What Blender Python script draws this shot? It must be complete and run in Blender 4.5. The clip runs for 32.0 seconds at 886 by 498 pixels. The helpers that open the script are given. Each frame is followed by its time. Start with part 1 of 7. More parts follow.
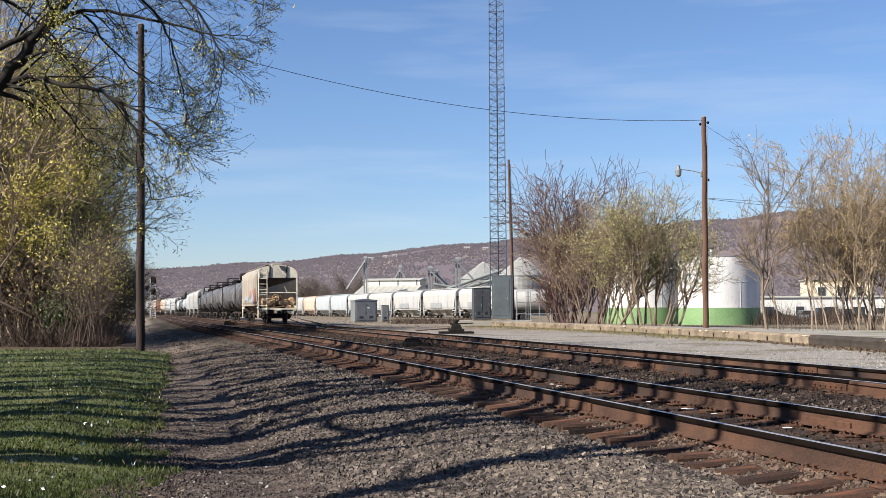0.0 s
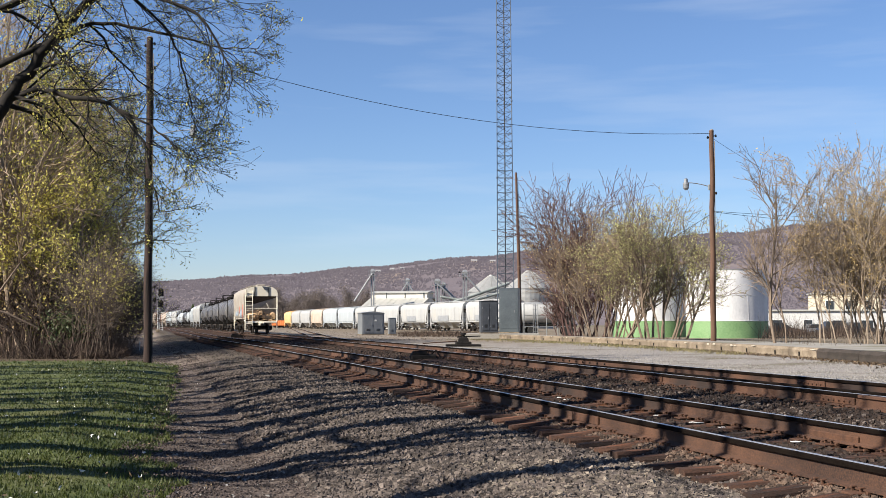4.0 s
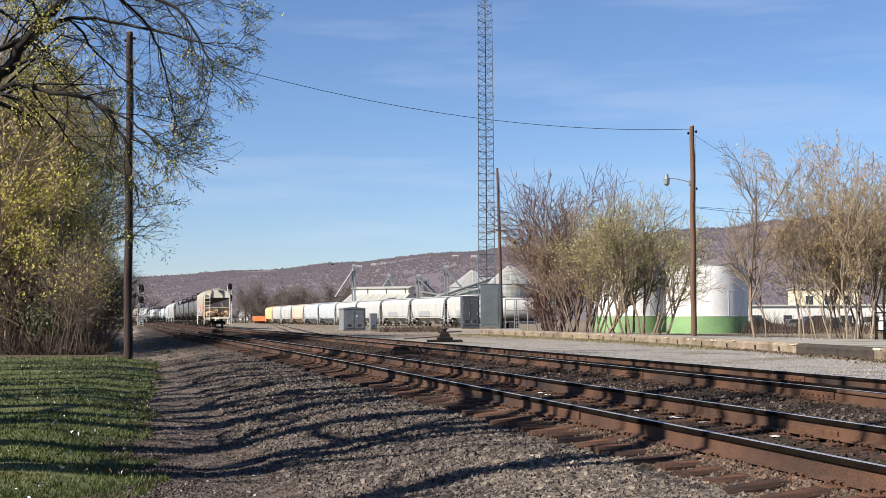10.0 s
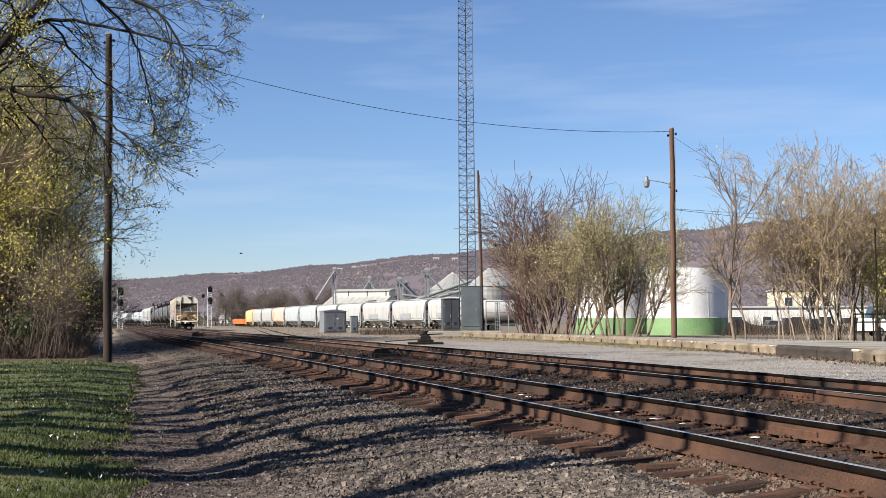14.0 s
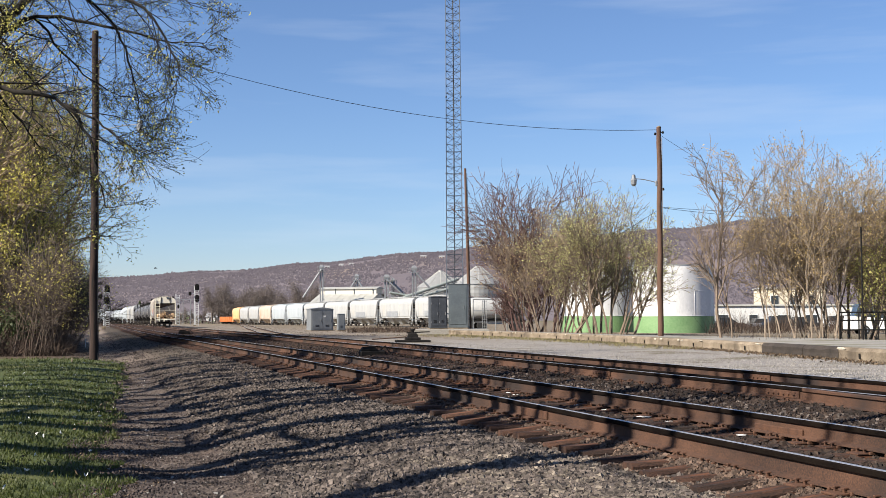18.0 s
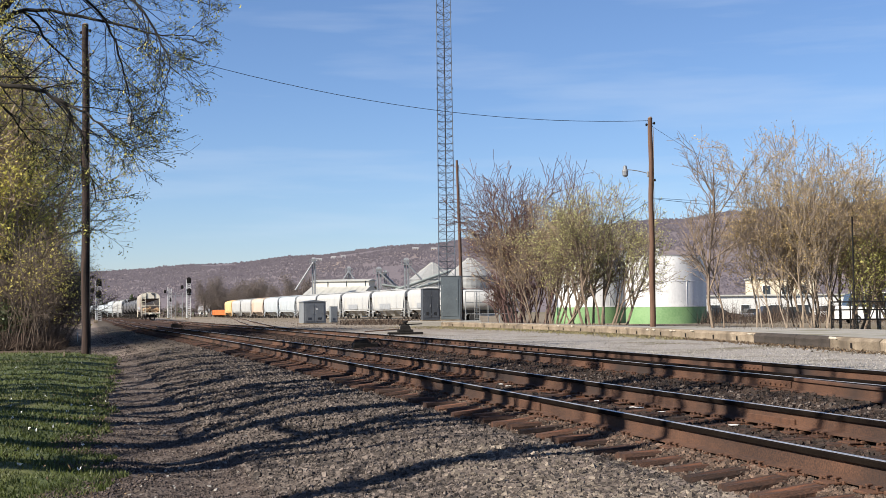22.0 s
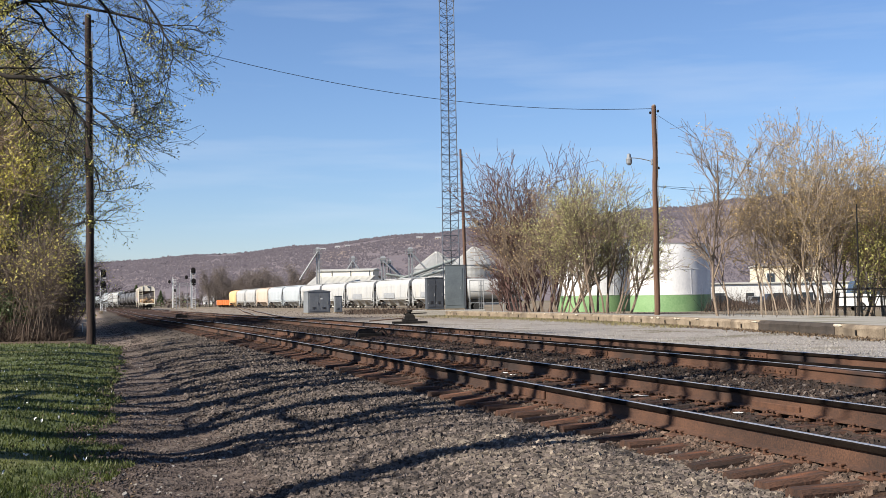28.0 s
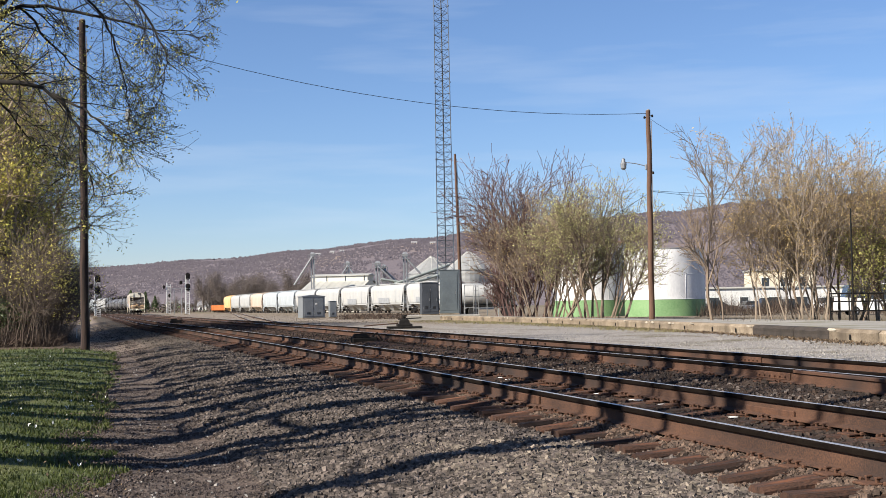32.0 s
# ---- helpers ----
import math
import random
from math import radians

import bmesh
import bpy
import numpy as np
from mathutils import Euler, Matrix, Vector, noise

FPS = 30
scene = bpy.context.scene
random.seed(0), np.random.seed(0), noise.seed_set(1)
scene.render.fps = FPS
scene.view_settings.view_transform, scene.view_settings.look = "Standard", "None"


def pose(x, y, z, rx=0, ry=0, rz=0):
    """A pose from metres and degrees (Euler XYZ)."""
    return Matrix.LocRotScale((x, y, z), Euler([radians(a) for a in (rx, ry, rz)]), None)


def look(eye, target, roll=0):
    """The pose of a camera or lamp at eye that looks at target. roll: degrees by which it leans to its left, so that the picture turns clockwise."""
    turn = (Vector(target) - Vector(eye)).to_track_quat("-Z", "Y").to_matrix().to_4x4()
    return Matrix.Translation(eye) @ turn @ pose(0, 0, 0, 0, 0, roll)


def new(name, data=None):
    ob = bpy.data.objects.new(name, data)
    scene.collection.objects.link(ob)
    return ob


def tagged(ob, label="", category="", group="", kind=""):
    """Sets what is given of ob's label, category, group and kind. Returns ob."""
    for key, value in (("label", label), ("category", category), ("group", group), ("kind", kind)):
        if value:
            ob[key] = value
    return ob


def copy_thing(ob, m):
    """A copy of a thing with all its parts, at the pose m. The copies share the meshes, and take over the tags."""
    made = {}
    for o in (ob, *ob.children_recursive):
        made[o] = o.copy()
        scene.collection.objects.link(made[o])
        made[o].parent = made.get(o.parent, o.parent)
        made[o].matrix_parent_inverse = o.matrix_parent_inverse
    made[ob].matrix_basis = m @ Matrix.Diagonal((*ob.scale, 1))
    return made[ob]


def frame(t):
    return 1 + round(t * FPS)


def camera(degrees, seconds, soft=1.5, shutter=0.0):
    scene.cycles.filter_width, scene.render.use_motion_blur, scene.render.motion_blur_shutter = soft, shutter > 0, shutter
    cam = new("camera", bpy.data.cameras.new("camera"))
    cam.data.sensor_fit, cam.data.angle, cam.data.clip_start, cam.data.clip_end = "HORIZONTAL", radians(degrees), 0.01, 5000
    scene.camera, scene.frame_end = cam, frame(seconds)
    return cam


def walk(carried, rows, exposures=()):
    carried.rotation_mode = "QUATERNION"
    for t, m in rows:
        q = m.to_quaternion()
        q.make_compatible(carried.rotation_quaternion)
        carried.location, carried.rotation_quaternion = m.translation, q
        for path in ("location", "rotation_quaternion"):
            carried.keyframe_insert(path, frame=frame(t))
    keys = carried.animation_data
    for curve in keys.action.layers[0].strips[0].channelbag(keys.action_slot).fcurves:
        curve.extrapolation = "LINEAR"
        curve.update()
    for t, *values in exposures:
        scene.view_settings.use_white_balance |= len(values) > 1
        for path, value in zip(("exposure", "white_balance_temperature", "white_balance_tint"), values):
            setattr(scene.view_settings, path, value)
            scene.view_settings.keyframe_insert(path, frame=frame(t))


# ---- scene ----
# ---------------------------------------------------------------- camera
cam = camera(39.228, 32.0, soft=0.75)
TURNS = [
    (0, 92.856, 0.184, 2.555), (0.5, 92.928, 0.167, 2.583), (1, 92.975, 0.215, 2.681), (1.5, 93.010, 0.142, 2.750),
    (2, 93.103, 0.076, 2.798), (2.5, 93.212, 0.071, 2.898), (3, 93.326, 0.044, 2.902), (3.5, 93.380, 0.034, 2.899),
    (5.5, 93.682, 0.194, 2.781), (6, 93.706, 0.129, 2.694), (6.5, 93.693, 0.034, 2.581), (7, 93.619, 0.060, 2.538),
    (7.5, 93.607, 0.118, 2.457), (8, 93.562, 0.190, 2.380), (8.5, 93.481, 0.193, 2.298), (9, 93.441, 0.073, 2.171),
    (9.5, 93.363, 0.076, 2.095), (10, 93.237, 0.124, 2.023), (10.5, 93.187, 0.242, 1.970), (11, 93.155, 0.232, 1.809),
    (11.5, 93.159, 0.206, 1.625), (12, 93.209, 0.235, 1.408), (12.5, 93.219, 0.109, 1.302), (13, 93.226, 0.170, 1.240),
    (13.5, 93.253, 0.211, 1.185), (14, 93.342, 0.274, 1.141), (14.5, 93.295, 0.288, 1.090), (16.5, 93.346, 0.250, 0.723),
    (17, 93.395, 0.498, 0.722), (17.5, 93.331, 0.393, 0.651), (18, 93.244, 0.233, 0.551), (18.5, 93.149, 0.157, 0.299),
    (19, 93.066, 0.270, 0.179), (19.5, 93.030, 0.295, 0.102), (20, 92.984, 0.429, 0.022), (20.5, 92.961, 0.484, 0.007),
    (21, 92.939, 0.404, 0.229), (21.5, 92.923, 0.313, 0.283), (22, 92.871, 0.568, 0.204), (22.5, 92.807, 0.504, 0.160),
    (23, 92.813, 0.526, 0.168), (23.5, 92.853, 0.542, 0.193), (24, 92.574, 0.465, 0.269), (24.5, 92.367, 0.505, 0.425),
    (25, 92.197, 0.689, 0.478), (25.5, 92.182, 0.650, 0.552), (27.5, 92.342, 0.709, 0.436), (28, 92.369, 0.825, 0.402),
    (28.5, 92.364, 0.944, 0.453), (29, 92.271, 1.004, 0.504), (29.5, 92.214, 0.870, 0.497), (30, 92.096, 0.845, 0.505),
    (30.5, 91.871, 0.667, 0.444), (31, 92.089, 0.812, 0.395), (31.5, 92.442, 0.747, 0.336), (32, 92.591, 0.900, 0.159),
]
walk(cam, [(t, pose(0, 0, 1.6, rx, ry, rz)) for t, rx, ry, rz in TURNS], exposures=[(0, 1.18), (32, 1.18)])

# ---------------------------------------------------------------- light
SUN_AZ, SUN_EL = radians(-122), radians(36)      # azimuth clockwise from +y
world = bpy.data.worlds.new("sky")
scene.world = world
world.use_nodes = True
wn, wl = world.node_tree.nodes, world.node_tree.links
wn.clear()
w_out, w_bg, w_sky = wn.new("ShaderNodeOutputWorld"), wn.new("ShaderNodeBackground"), wn.new("ShaderNodeTexSky")
w_sky.sky_type, w_sky.sun_disc = "NISHITA", False
w_sky.sun_elevation, w_sky.sun_rotation = SUN_EL, SUN_AZ
w_sky.altitude, w_sky.air_density, w_sky.dust_density, w_sky.ozone_density = 0, 0.95, 0.25, 8.0
w_bg.inputs["Strength"].default_value = 0.0615
# thin streaks of high cloud
w_tc, w_map, w_noise, w_ramp, w_mix = (wn.new("ShaderNodeTexCoord"), wn.new("ShaderNodeMapping"), wn.new("ShaderNodeTexNoise"),
                                       wn.new("ShaderNodeValToRGB"), wn.new("ShaderNodeMix"))
w_map.inputs["Scale"].default_value = (3.0, 1.0, 26.0)
w_map.inputs["Rotation"].default_value = (0.0, radians(5), 0.0)
w_noise.inputs["Scale"].default_value, w_noise.inputs["Detail"].default_value = 1.6, 5.0
w_ramp.color_ramp.elements[0].position, w_ramp.color_ramp.elements[1].position = 0.53, 0.80
w_ramp.color_ramp.elements[1].color = (0.22, 0.22, 0.22, 1)
w_mix.data_type = "RGBA"
w_mix.inputs[7].default_value = (4.9, 6.1, 7.1, 1)
wl.new(w_tc.outputs["Generated"], w_map.inputs["Vector"])
wl.new(w_map.outputs["Vector"], w_noise.inputs["Vector"])
wl.new(w_noise.outputs["Fac"], w_ramp.inputs["Fac"])
wl.new(w_ramp.outputs["Color"], w_mix.inputs[0])
wl.new(w_sky.outputs["Color"], w_mix.inputs[6])
w_tint = wn.new("ShaderNodeMix")
w_tint.data_type, w_tint.blend_type = "RGBA", "MULTIPLY"
w_tint.inputs[0].default_value = 1.0
w_tint.inputs[7].default_value = (1.12, 1.0, 0.985, 1)
wl.new(w_mix.outputs[2], w_tint.inputs[6])
wl.new(w_tint.outputs[2], w_bg.inputs["Color"])
wl.new(w_bg.outputs["Background"], w_out.inputs["Surface"])

sun = new("sun", bpy.data.lights.new("sun", "SUN"))
sun.data.energy, sun.data.angle, sun.data.color = 5.0, radians(0.53), (1.0, 0.918, 0.80)
to_sun = Vector((math.sin(SUN_AZ) * math.cos(SUN_EL), math.cos(SUN_AZ) * math.cos(SUN_EL), math.sin(SUN_EL)))
sun.matrix_world = look(tuple(to_sun * 100), (0, 0, 0))

# ---------------------------------------------------------------- materials
def mat(name, dark, light, rough=0.8, metal=0.0, scale=4.0, fine=40.0, bump=0.3, stretch=(1, 1, 1), third=None, third_at=0.62,
        rand=0.0, island=0.0, spec=0.4, bump_d=0.02, soft_through=0.0):
    """Two colours mixed by coarse and fine grain, a third in patches, with relief."""
    m = bpy.data.materials.new(name)
    m.use_nodes = True
    n, l = m.node_tree.nodes, m.node_tree.links
    bs = n["Principled BSDF"]
    bs.inputs["Roughness"].default_value, bs.inputs["Metallic"].default_value = rough, metal
    bs.inputs["Specular IOR Level"].default_value = spec
    tc, mp = n.new("ShaderNodeTexCoord"), n.new("ShaderNodeMapping")
    mp.inputs["Scale"].default_value = stretch
    l.new(tc.outputs["Object"], mp.inputs["Vector"])
    big, small = n.new("ShaderNodeTexNoise"), n.new("ShaderNodeTexNoise")
    big.inputs["Scale"].default_value, big.inputs["Detail"].default_value = scale, 6
    small.inputs["Scale"].default_value, small.inputs["Detail"].default_value = fine, 4
    for t in (big, small):
        l.new(mp.outputs["Vector"], t.inputs["Vector"])
    add = n.new("ShaderNodeMath")
    add.operation = "MULTIPLY_ADD"
    add.inputs[1].default_value = 0.5
    half = n.new("ShaderNodeMath")
    half.operation = "MULTIPLY"
    half.inputs[1].default_value = 0.5
    l.new(small.outputs["Fac"], half.inputs[0])
    l.new(big.outputs["Fac"], add.inputs[0])
    l.new(half.outputs[0], add.inputs[2])
    ramp = n.new("ShaderNodeValToRGB")
    ramp.color_ramp.elements[0].position, ramp.color_ramp.elements[1].position = 0.36, 0.64
    ramp.color_ramp.elements[0].color, ramp.color_ramp.elements[1].color = (*dark, 1), (*light, 1)
    l.new(add.outputs[0], ramp.inputs["Fac"])
    col = ramp.outputs["Color"]
    if third:
        pn, pr, px = n.new("ShaderNodeTexNoise"), n.new("ShaderNodeValToRGB"), n.new("ShaderNodeMix")
        pn.inputs["Scale"].default_value, pn.inputs["Detail"].default_value = scale * 0.6, 8
        l.new(mp.outputs["Vector"], pn.inputs["Vector"])
        pr.color_ramp.elements[0].position, pr.color_ramp.elements[1].position = third_at - 0.05, third_at + 0.09
        l.new(pn.outputs["Fac"], pr.inputs["Fac"])
        px.data_type = "RGBA"
        px.inputs[7].default_value = (*third, 1)
        l.new(pr.outputs["Color"], px.inputs[0])
        l.new(col, px.inputs[6])
        col = px.outputs[2]
    for amount, src in ((rand, "object"), (island, "island")):
        if amount:
            hs = n.new("ShaderNodeHueSaturation")
            rnd = n.new("ShaderNodeObjectInfo") if src == "object" else n.new("ShaderNodeNewGeometry")
            mr = n.new("ShaderNodeMapRange")
            mr.inputs[3].default_value, mr.inputs[4].default_value = 1 - amount, 1 + amount
            l.new(rnd.outputs["Random" if src == "object" else "Random Per Island"], mr.inputs[0])
            l.new(mr.outputs[0], hs.inputs["Value"])
            l.new(col, hs.inputs["Color"])
            col = hs.outputs["Color"]
    l.new(col, bs.inputs["Base Color"])
    if bump:
        bp = n.new("ShaderNodeBump")
        bp.inputs["Strength"].default_value, bp.inputs["Distance"].default_value = bump, bump_d
        l.new(add.outputs[0], bp.inputs["Height"])
        l.new(bp.outputs["Normal"], bs.inputs["Normal"])
    if soft_through:
        tr, ms, out = n.new("ShaderNodeBsdfTranslucent"), n.new("ShaderNodeMixShader"), n["Material Output"]
        l.new(col, tr.inputs["Color"])
        ms.inputs[0].default_value = soft_through
        l.new(bs.outputs[0], ms.inputs[1])
        l.new(tr.outputs[0], ms.inputs[2])
        l.new(ms.outputs[0], out.inputs["Surface"])
    return m


RUST = mat("rail_rust", (0.015, 0.008, 0.006), (0.096, 0.045, 0.025), 0.85, 0.0, 1.1, 70, 0.15, third=(0.022, 0.013, 0.010), third_at=0.54)
RAILHEAD = mat("greasy_rail_head", (0.003, 0.002, 0.002), (0.011, 0.008, 0.006), 0.95, 0.0, 3, 60, 0.2, spec=0.04)
STEEL = mat("polished_rail", (0.644, 0.626, 0.609), (0.748, 0.731, 0.713), 0.48, 1.0, 2, 90, 0.1)
TIE = mat("old_tie", (0.009, 0.005, 0.004), (0.056, 0.026, 0.015), 0.95, 0, 3.5, 34, 1.0, (1, 5, 1), third=(0.090, 0.034, 0.015), third_at=0.55, rand=0.7)
PLATE = mat("rusty_plate", (0.033, 0.015, 0.009), (0.097, 0.043, 0.022), 0.85, 0, 8, 70, 0.4)
BLACK = mat("black_iron", (0.004, 0.004, 0.004), (0.017, 0.015, 0.014), 0.8, 0, 4, 50, 0.2, spec=0.15)
WHEEL = mat("wheel_steel", (0.017, 0.014, 0.012), (0.052, 0.039, 0.031), 0.7, 0, 5, 40, 0.2)
# Side cream is dirtier; light on the end is put into CREAMEND's colour.
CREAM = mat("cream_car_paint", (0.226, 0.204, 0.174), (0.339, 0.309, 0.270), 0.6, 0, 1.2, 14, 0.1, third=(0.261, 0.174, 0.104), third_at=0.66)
CREAMEND = mat("lit_end_cream", (0.661, 0.609, 0.487), (0.757, 0.705, 0.583), 0.55, 0, 1.5, 18, 0.05, third=(0.435, 0.348, 0.235), third_at=0.66)
GEARTAN = mat("dusty_tan_gear", (0.348, 0.217, 0.113), (0.609, 0.435, 0.261), 0.8, 0, 3, 24, 0.2, third=(0.148, 0.074, 0.035), third_at=0.6)
REDPATCH = mat("red_spray_paint", (0.331, 0.104, 0.078), (0.418, 0.183, 0.139), 0.6, 0, 3, 20, 0.05)
BLUEPATCH = mat("blue_grey_spray_paint", (0.174, 0.226, 0.287), (0.313, 0.365, 0.418), 0.6, 0, 3, 20, 0.05)
# Rust brown darkened: shade of the recess under the end panel is in it.
SLOPE = mat("rusty_shaded_slope_sheet", (0.023, 0.016, 0.012), (0.057, 0.040, 0.030), 0.75, 0, 1.5, 20, 0.1)
WHITECAR = mat("white_car_paint", (0.282, 0.289, 0.289), (0.372, 0.372, 0.361), 0.5, 0, 0.8, 10, 0.05, (1, 1, 0.4), third=(0.378, 0.344, 0.297), third_at=0.68)
GREYCAR = mat("pale_grey_car_paint", (0.288, 0.317, 0.338), (0.374, 0.403, 0.419), 0.5, 0, 0.8, 10, 0.05, (1, 1, 0.4), third=(0.302, 0.288, 0.266), third_at=0.7)
TANCAR = mat("pale_tan_car_paint", (0.370, 0.300, 0.240), (0.470, 0.395, 0.325), 0.55, 0, 0.8, 10, 0.05, (1, 1, 0.4), third=(0.383, 0.252, 0.174), third_at=0.62)
ORANGECAR = mat("orange_car_paint", (0.505, 0.313, 0.131), (0.626, 0.435, 0.226), 0.55, 0, 0.8, 10, 0.05, (1, 1, 0.4), third=(0.392, 0.191, 0.078), third_at=0.7)
ORANGE = mat("orange_gondola_paint", (0.326, 0.085, 0.019), (0.431, 0.137, 0.039), 0.6, 0, 1.2, 10, 0.05)
BROWNCAR = mat("boxcar_brown_paint", (0.113, 0.057, 0.035), (0.209, 0.113, 0.074), 0.7, 0, 1, 10, 0.05)
TANKGREY = mat("black_tank_paint", (0.044, 0.044, 0.048), (0.113, 0.113, 0.122), 0.42, 0, 0.7, 12, 0.05, third=(0.209, 0.200, 0.191), third_at=0.58)
POLEWOOD = mat("creosoted_pole_wood", (0.010, 0.006, 0.005), (0.052, 0.030, 0.023), 0.9, 0, 3, 40, 0.6, (5, 5, 0.35), third=(0.007, 0.005, 0.005), third_at=0.56)
POLEWOOD2 = mat("weathered_pole_wood", (0.063, 0.034, 0.022), (0.126, 0.072, 0.048), 0.9, 0, 3, 40, 0.5, (6, 6, 0.6))
GREYWOOD = mat("grey_pole_wood", (0.131, 0.104, 0.078), (0.235, 0.191, 0.148), 0.9, 0, 3, 40, 0.5, (6, 6, 0.6))
PALESTEEL = mat("pale_signal_paint", (0.365, 0.374, 0.383), (0.522, 0.531, 0.531), 0.5, 0.2, 3, 50, 0.1)
GALV = mat("galvanised_steel", (0.174, 0.183, 0.191), (0.313, 0.322, 0.331), 0.5, 0.6, 3, 50, 0.1)
TOWERMAT = mat("weathered_tower_steel", (0.044, 0.057, 0.078), (0.100, 0.120, 0.152), 0.6, 0.3, 2, 50, 0.1)
CABINET = mat("blue_grey_cabinet", (0.070, 0.084, 0.096), (0.110, 0.130, 0.142), 0.4, 0.3, 1.2, 20, 0.05)
BUNGALOW = mat("grey_bungalow_paint", (0.131, 0.144, 0.157), (0.191, 0.204, 0.217), 0.5, 0.2, 1.5, 20, 0.05)
BUNGDARK = mat("dark_cabinet_paint", (0.038, 0.044, 0.054), (0.068, 0.076, 0.090), 0.5, 0.2, 1.5, 20, 0.05)
CONCRETE = mat("old_concrete", (0.110, 0.084, 0.058), (0.245, 0.198, 0.142), 0.9, 0, 1.5, 18, 0.6, third=(0.086, 0.067, 0.047), third_at=0.58, rand=0.2)
CONCTOP = mat("platform_concrete", (0.171, 0.159, 0.141), (0.266, 0.255, 0.230), 0.9, 0, 0.7, 12, 0.4, third=(0.126, 0.118, 0.074), third_at=0.6)
CHIP = mat("spalled_concrete", (0.30, 0.265, 0.205), (0.46, 0.415, 0.335), 0.9, 0, 5, 30, 0.5)
DARKTIMBER = mat("dark_timber", (0.017, 0.014, 0.011), (0.048, 0.037, 0.030), 0.9, 0, 2, 26, 0.6)
TANKWHITE = mat("white_tank_paint", (0.480, 0.488, 0.496), (0.608, 0.608, 0.608), 0.55, 0, 0.6, 9, 0.05, (1, 1, 0.5), third=(0.376, 0.376, 0.400), third_at=0.62)
TANKGREEN = mat("green_tank_paint", (0.108, 0.205, 0.086), (0.170, 0.282, 0.134), 0.6, 0, 0.6, 9, 0.1, third=(0.172, 0.282, 0.117), third_at=0.64)
ROOFRED = mat("rusty_red_roof", (0.226, 0.087, 0.052), (0.348, 0.165, 0.104), 0.8, 0, 1.5, 18, 0.2)
SHED = mat("cream_shed_metal", (0.44, 0.42, 0.365), (0.56, 0.54, 0.475), 0.6, 0.0, 0.4, 8, 0.1)
SHEDROOF = mat("pale_roof_metal", (0.325, 0.325, 0.296), (0.429, 0.421, 0.385), 0.5, 0.2, 0.5, 9, 0.1)
GALLERY = mat("grey_green_gallery", (0.191, 0.217, 0.204), (0.296, 0.322, 0.304), 0.6, 0.1, 0.5, 9, 0.1)
DOMEMAT = mat("grain_bin_steel", (0.209, 0.215, 0.212), (0.314, 0.314, 0.304), 0.5, 0.3, 0.6, 9, 0.1)
WINDOWDARK = mat("dark_glass", (0.017, 0.022, 0.026), (0.044, 0.052, 0.061), 0.12, 0, 1, 10, 0.0)
WHITEWALL = mat("white_building_wall", (0.431, 0.431, 0.418), (0.543, 0.543, 0.522), 0.7, 0, 0.5, 9, 0.05)
BEIGEWALL = mat("beige_building_wall", (0.487, 0.435, 0.331), (0.609, 0.557, 0.435), 0.8, 0, 0.5, 9, 0.05)
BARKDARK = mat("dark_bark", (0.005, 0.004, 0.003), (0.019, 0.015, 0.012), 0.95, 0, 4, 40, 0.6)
BARKGREY = mat("grey_brown_bark", (0.111, 0.083, 0.060), (0.222, 0.170, 0.126), 0.95, 0, 4, 40, 0.4)
BARKWOOD = mat("brown_wood_bark", (0.174, 0.129, 0.090), (0.348, 0.274, 0.196), 0.95, 0, 4, 40, 0.4)
# Bark of far trees and hedges, haze mixed in as paler grey.
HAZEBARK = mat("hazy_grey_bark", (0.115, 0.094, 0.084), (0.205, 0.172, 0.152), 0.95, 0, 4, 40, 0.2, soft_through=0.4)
BARKTAN = mat("tan_bark", (0.160, 0.124, 0.092), (0.300, 0.242, 0.184), 0.95, 0, 4, 40, 0.4)
BARKRED = mat("purplish_bark", (0.054, 0.030, 0.028), (0.131, 0.078, 0.068), 0.95, 0, 4, 40, 0.4)
LEAFYEL = mat("yellow_green_leaf", (0.391, 0.368, 0.083), (0.667, 0.586, 0.167), 0.6, 0, 3, 20, 0, island=0.4, soft_through=0.5)
LEAFGRN = mat("fresh_green_leaf", (0.068, 0.078, 0.016), (0.153, 0.157, 0.039), 0.6, 0, 3, 20, 0, island=0.45, soft_through=0.35)
LEAFTAN = mat("tan_bud", (0.290, 0.207, 0.088), (0.440, 0.326, 0.154), 0.7, 0, 3, 20, 0, island=0.4, soft_through=0.25)
LEAFBLUSH = mat("pale_green_bud", (0.288, 0.288, 0.094), (0.438, 0.426, 0.188), 0.7, 0, 3, 20, 0, island=0.4, soft_through=0.25)
LEAFSPRING = mat("bright_spring_leaf", (0.30, 0.30, 0.085), (0.48, 0.46, 0.165), 0.6, 0, 3, 20, 0, island=0.4, soft_through=0.5)
EVERGREEN = mat("dark_green_leaf", (0.028, 0.046, 0.012), (0.068, 0.100, 0.028), 0.6, 0, 3, 20, 0, island=0.4)
BRUSH = mat("dead_brush", (0.027, 0.017, 0.013), (0.070, 0.048, 0.034), 0.95, 0, 2, 20, 0, island=0.35)
BLADE = mat("grass_blade", (0.029, 0.046, 0.007), (0.081, 0.095, 0.021), 0.6, 0, 0.5, 6, 0, island=0.4, soft_through=0.3)
DRYGRASS = mat("dry_olive_grass", (0.085, 0.078, 0.030), (0.20, 0.170, 0.085), 0.8, 0, 0.5, 6, 0, island=0.4)
TANSTONE = mat("tan_ballast_stone", (0.074, 0.060, 0.048), (0.190, 0.158, 0.124), 0.9, 0, 6, 60, 0.4, island=0.5)
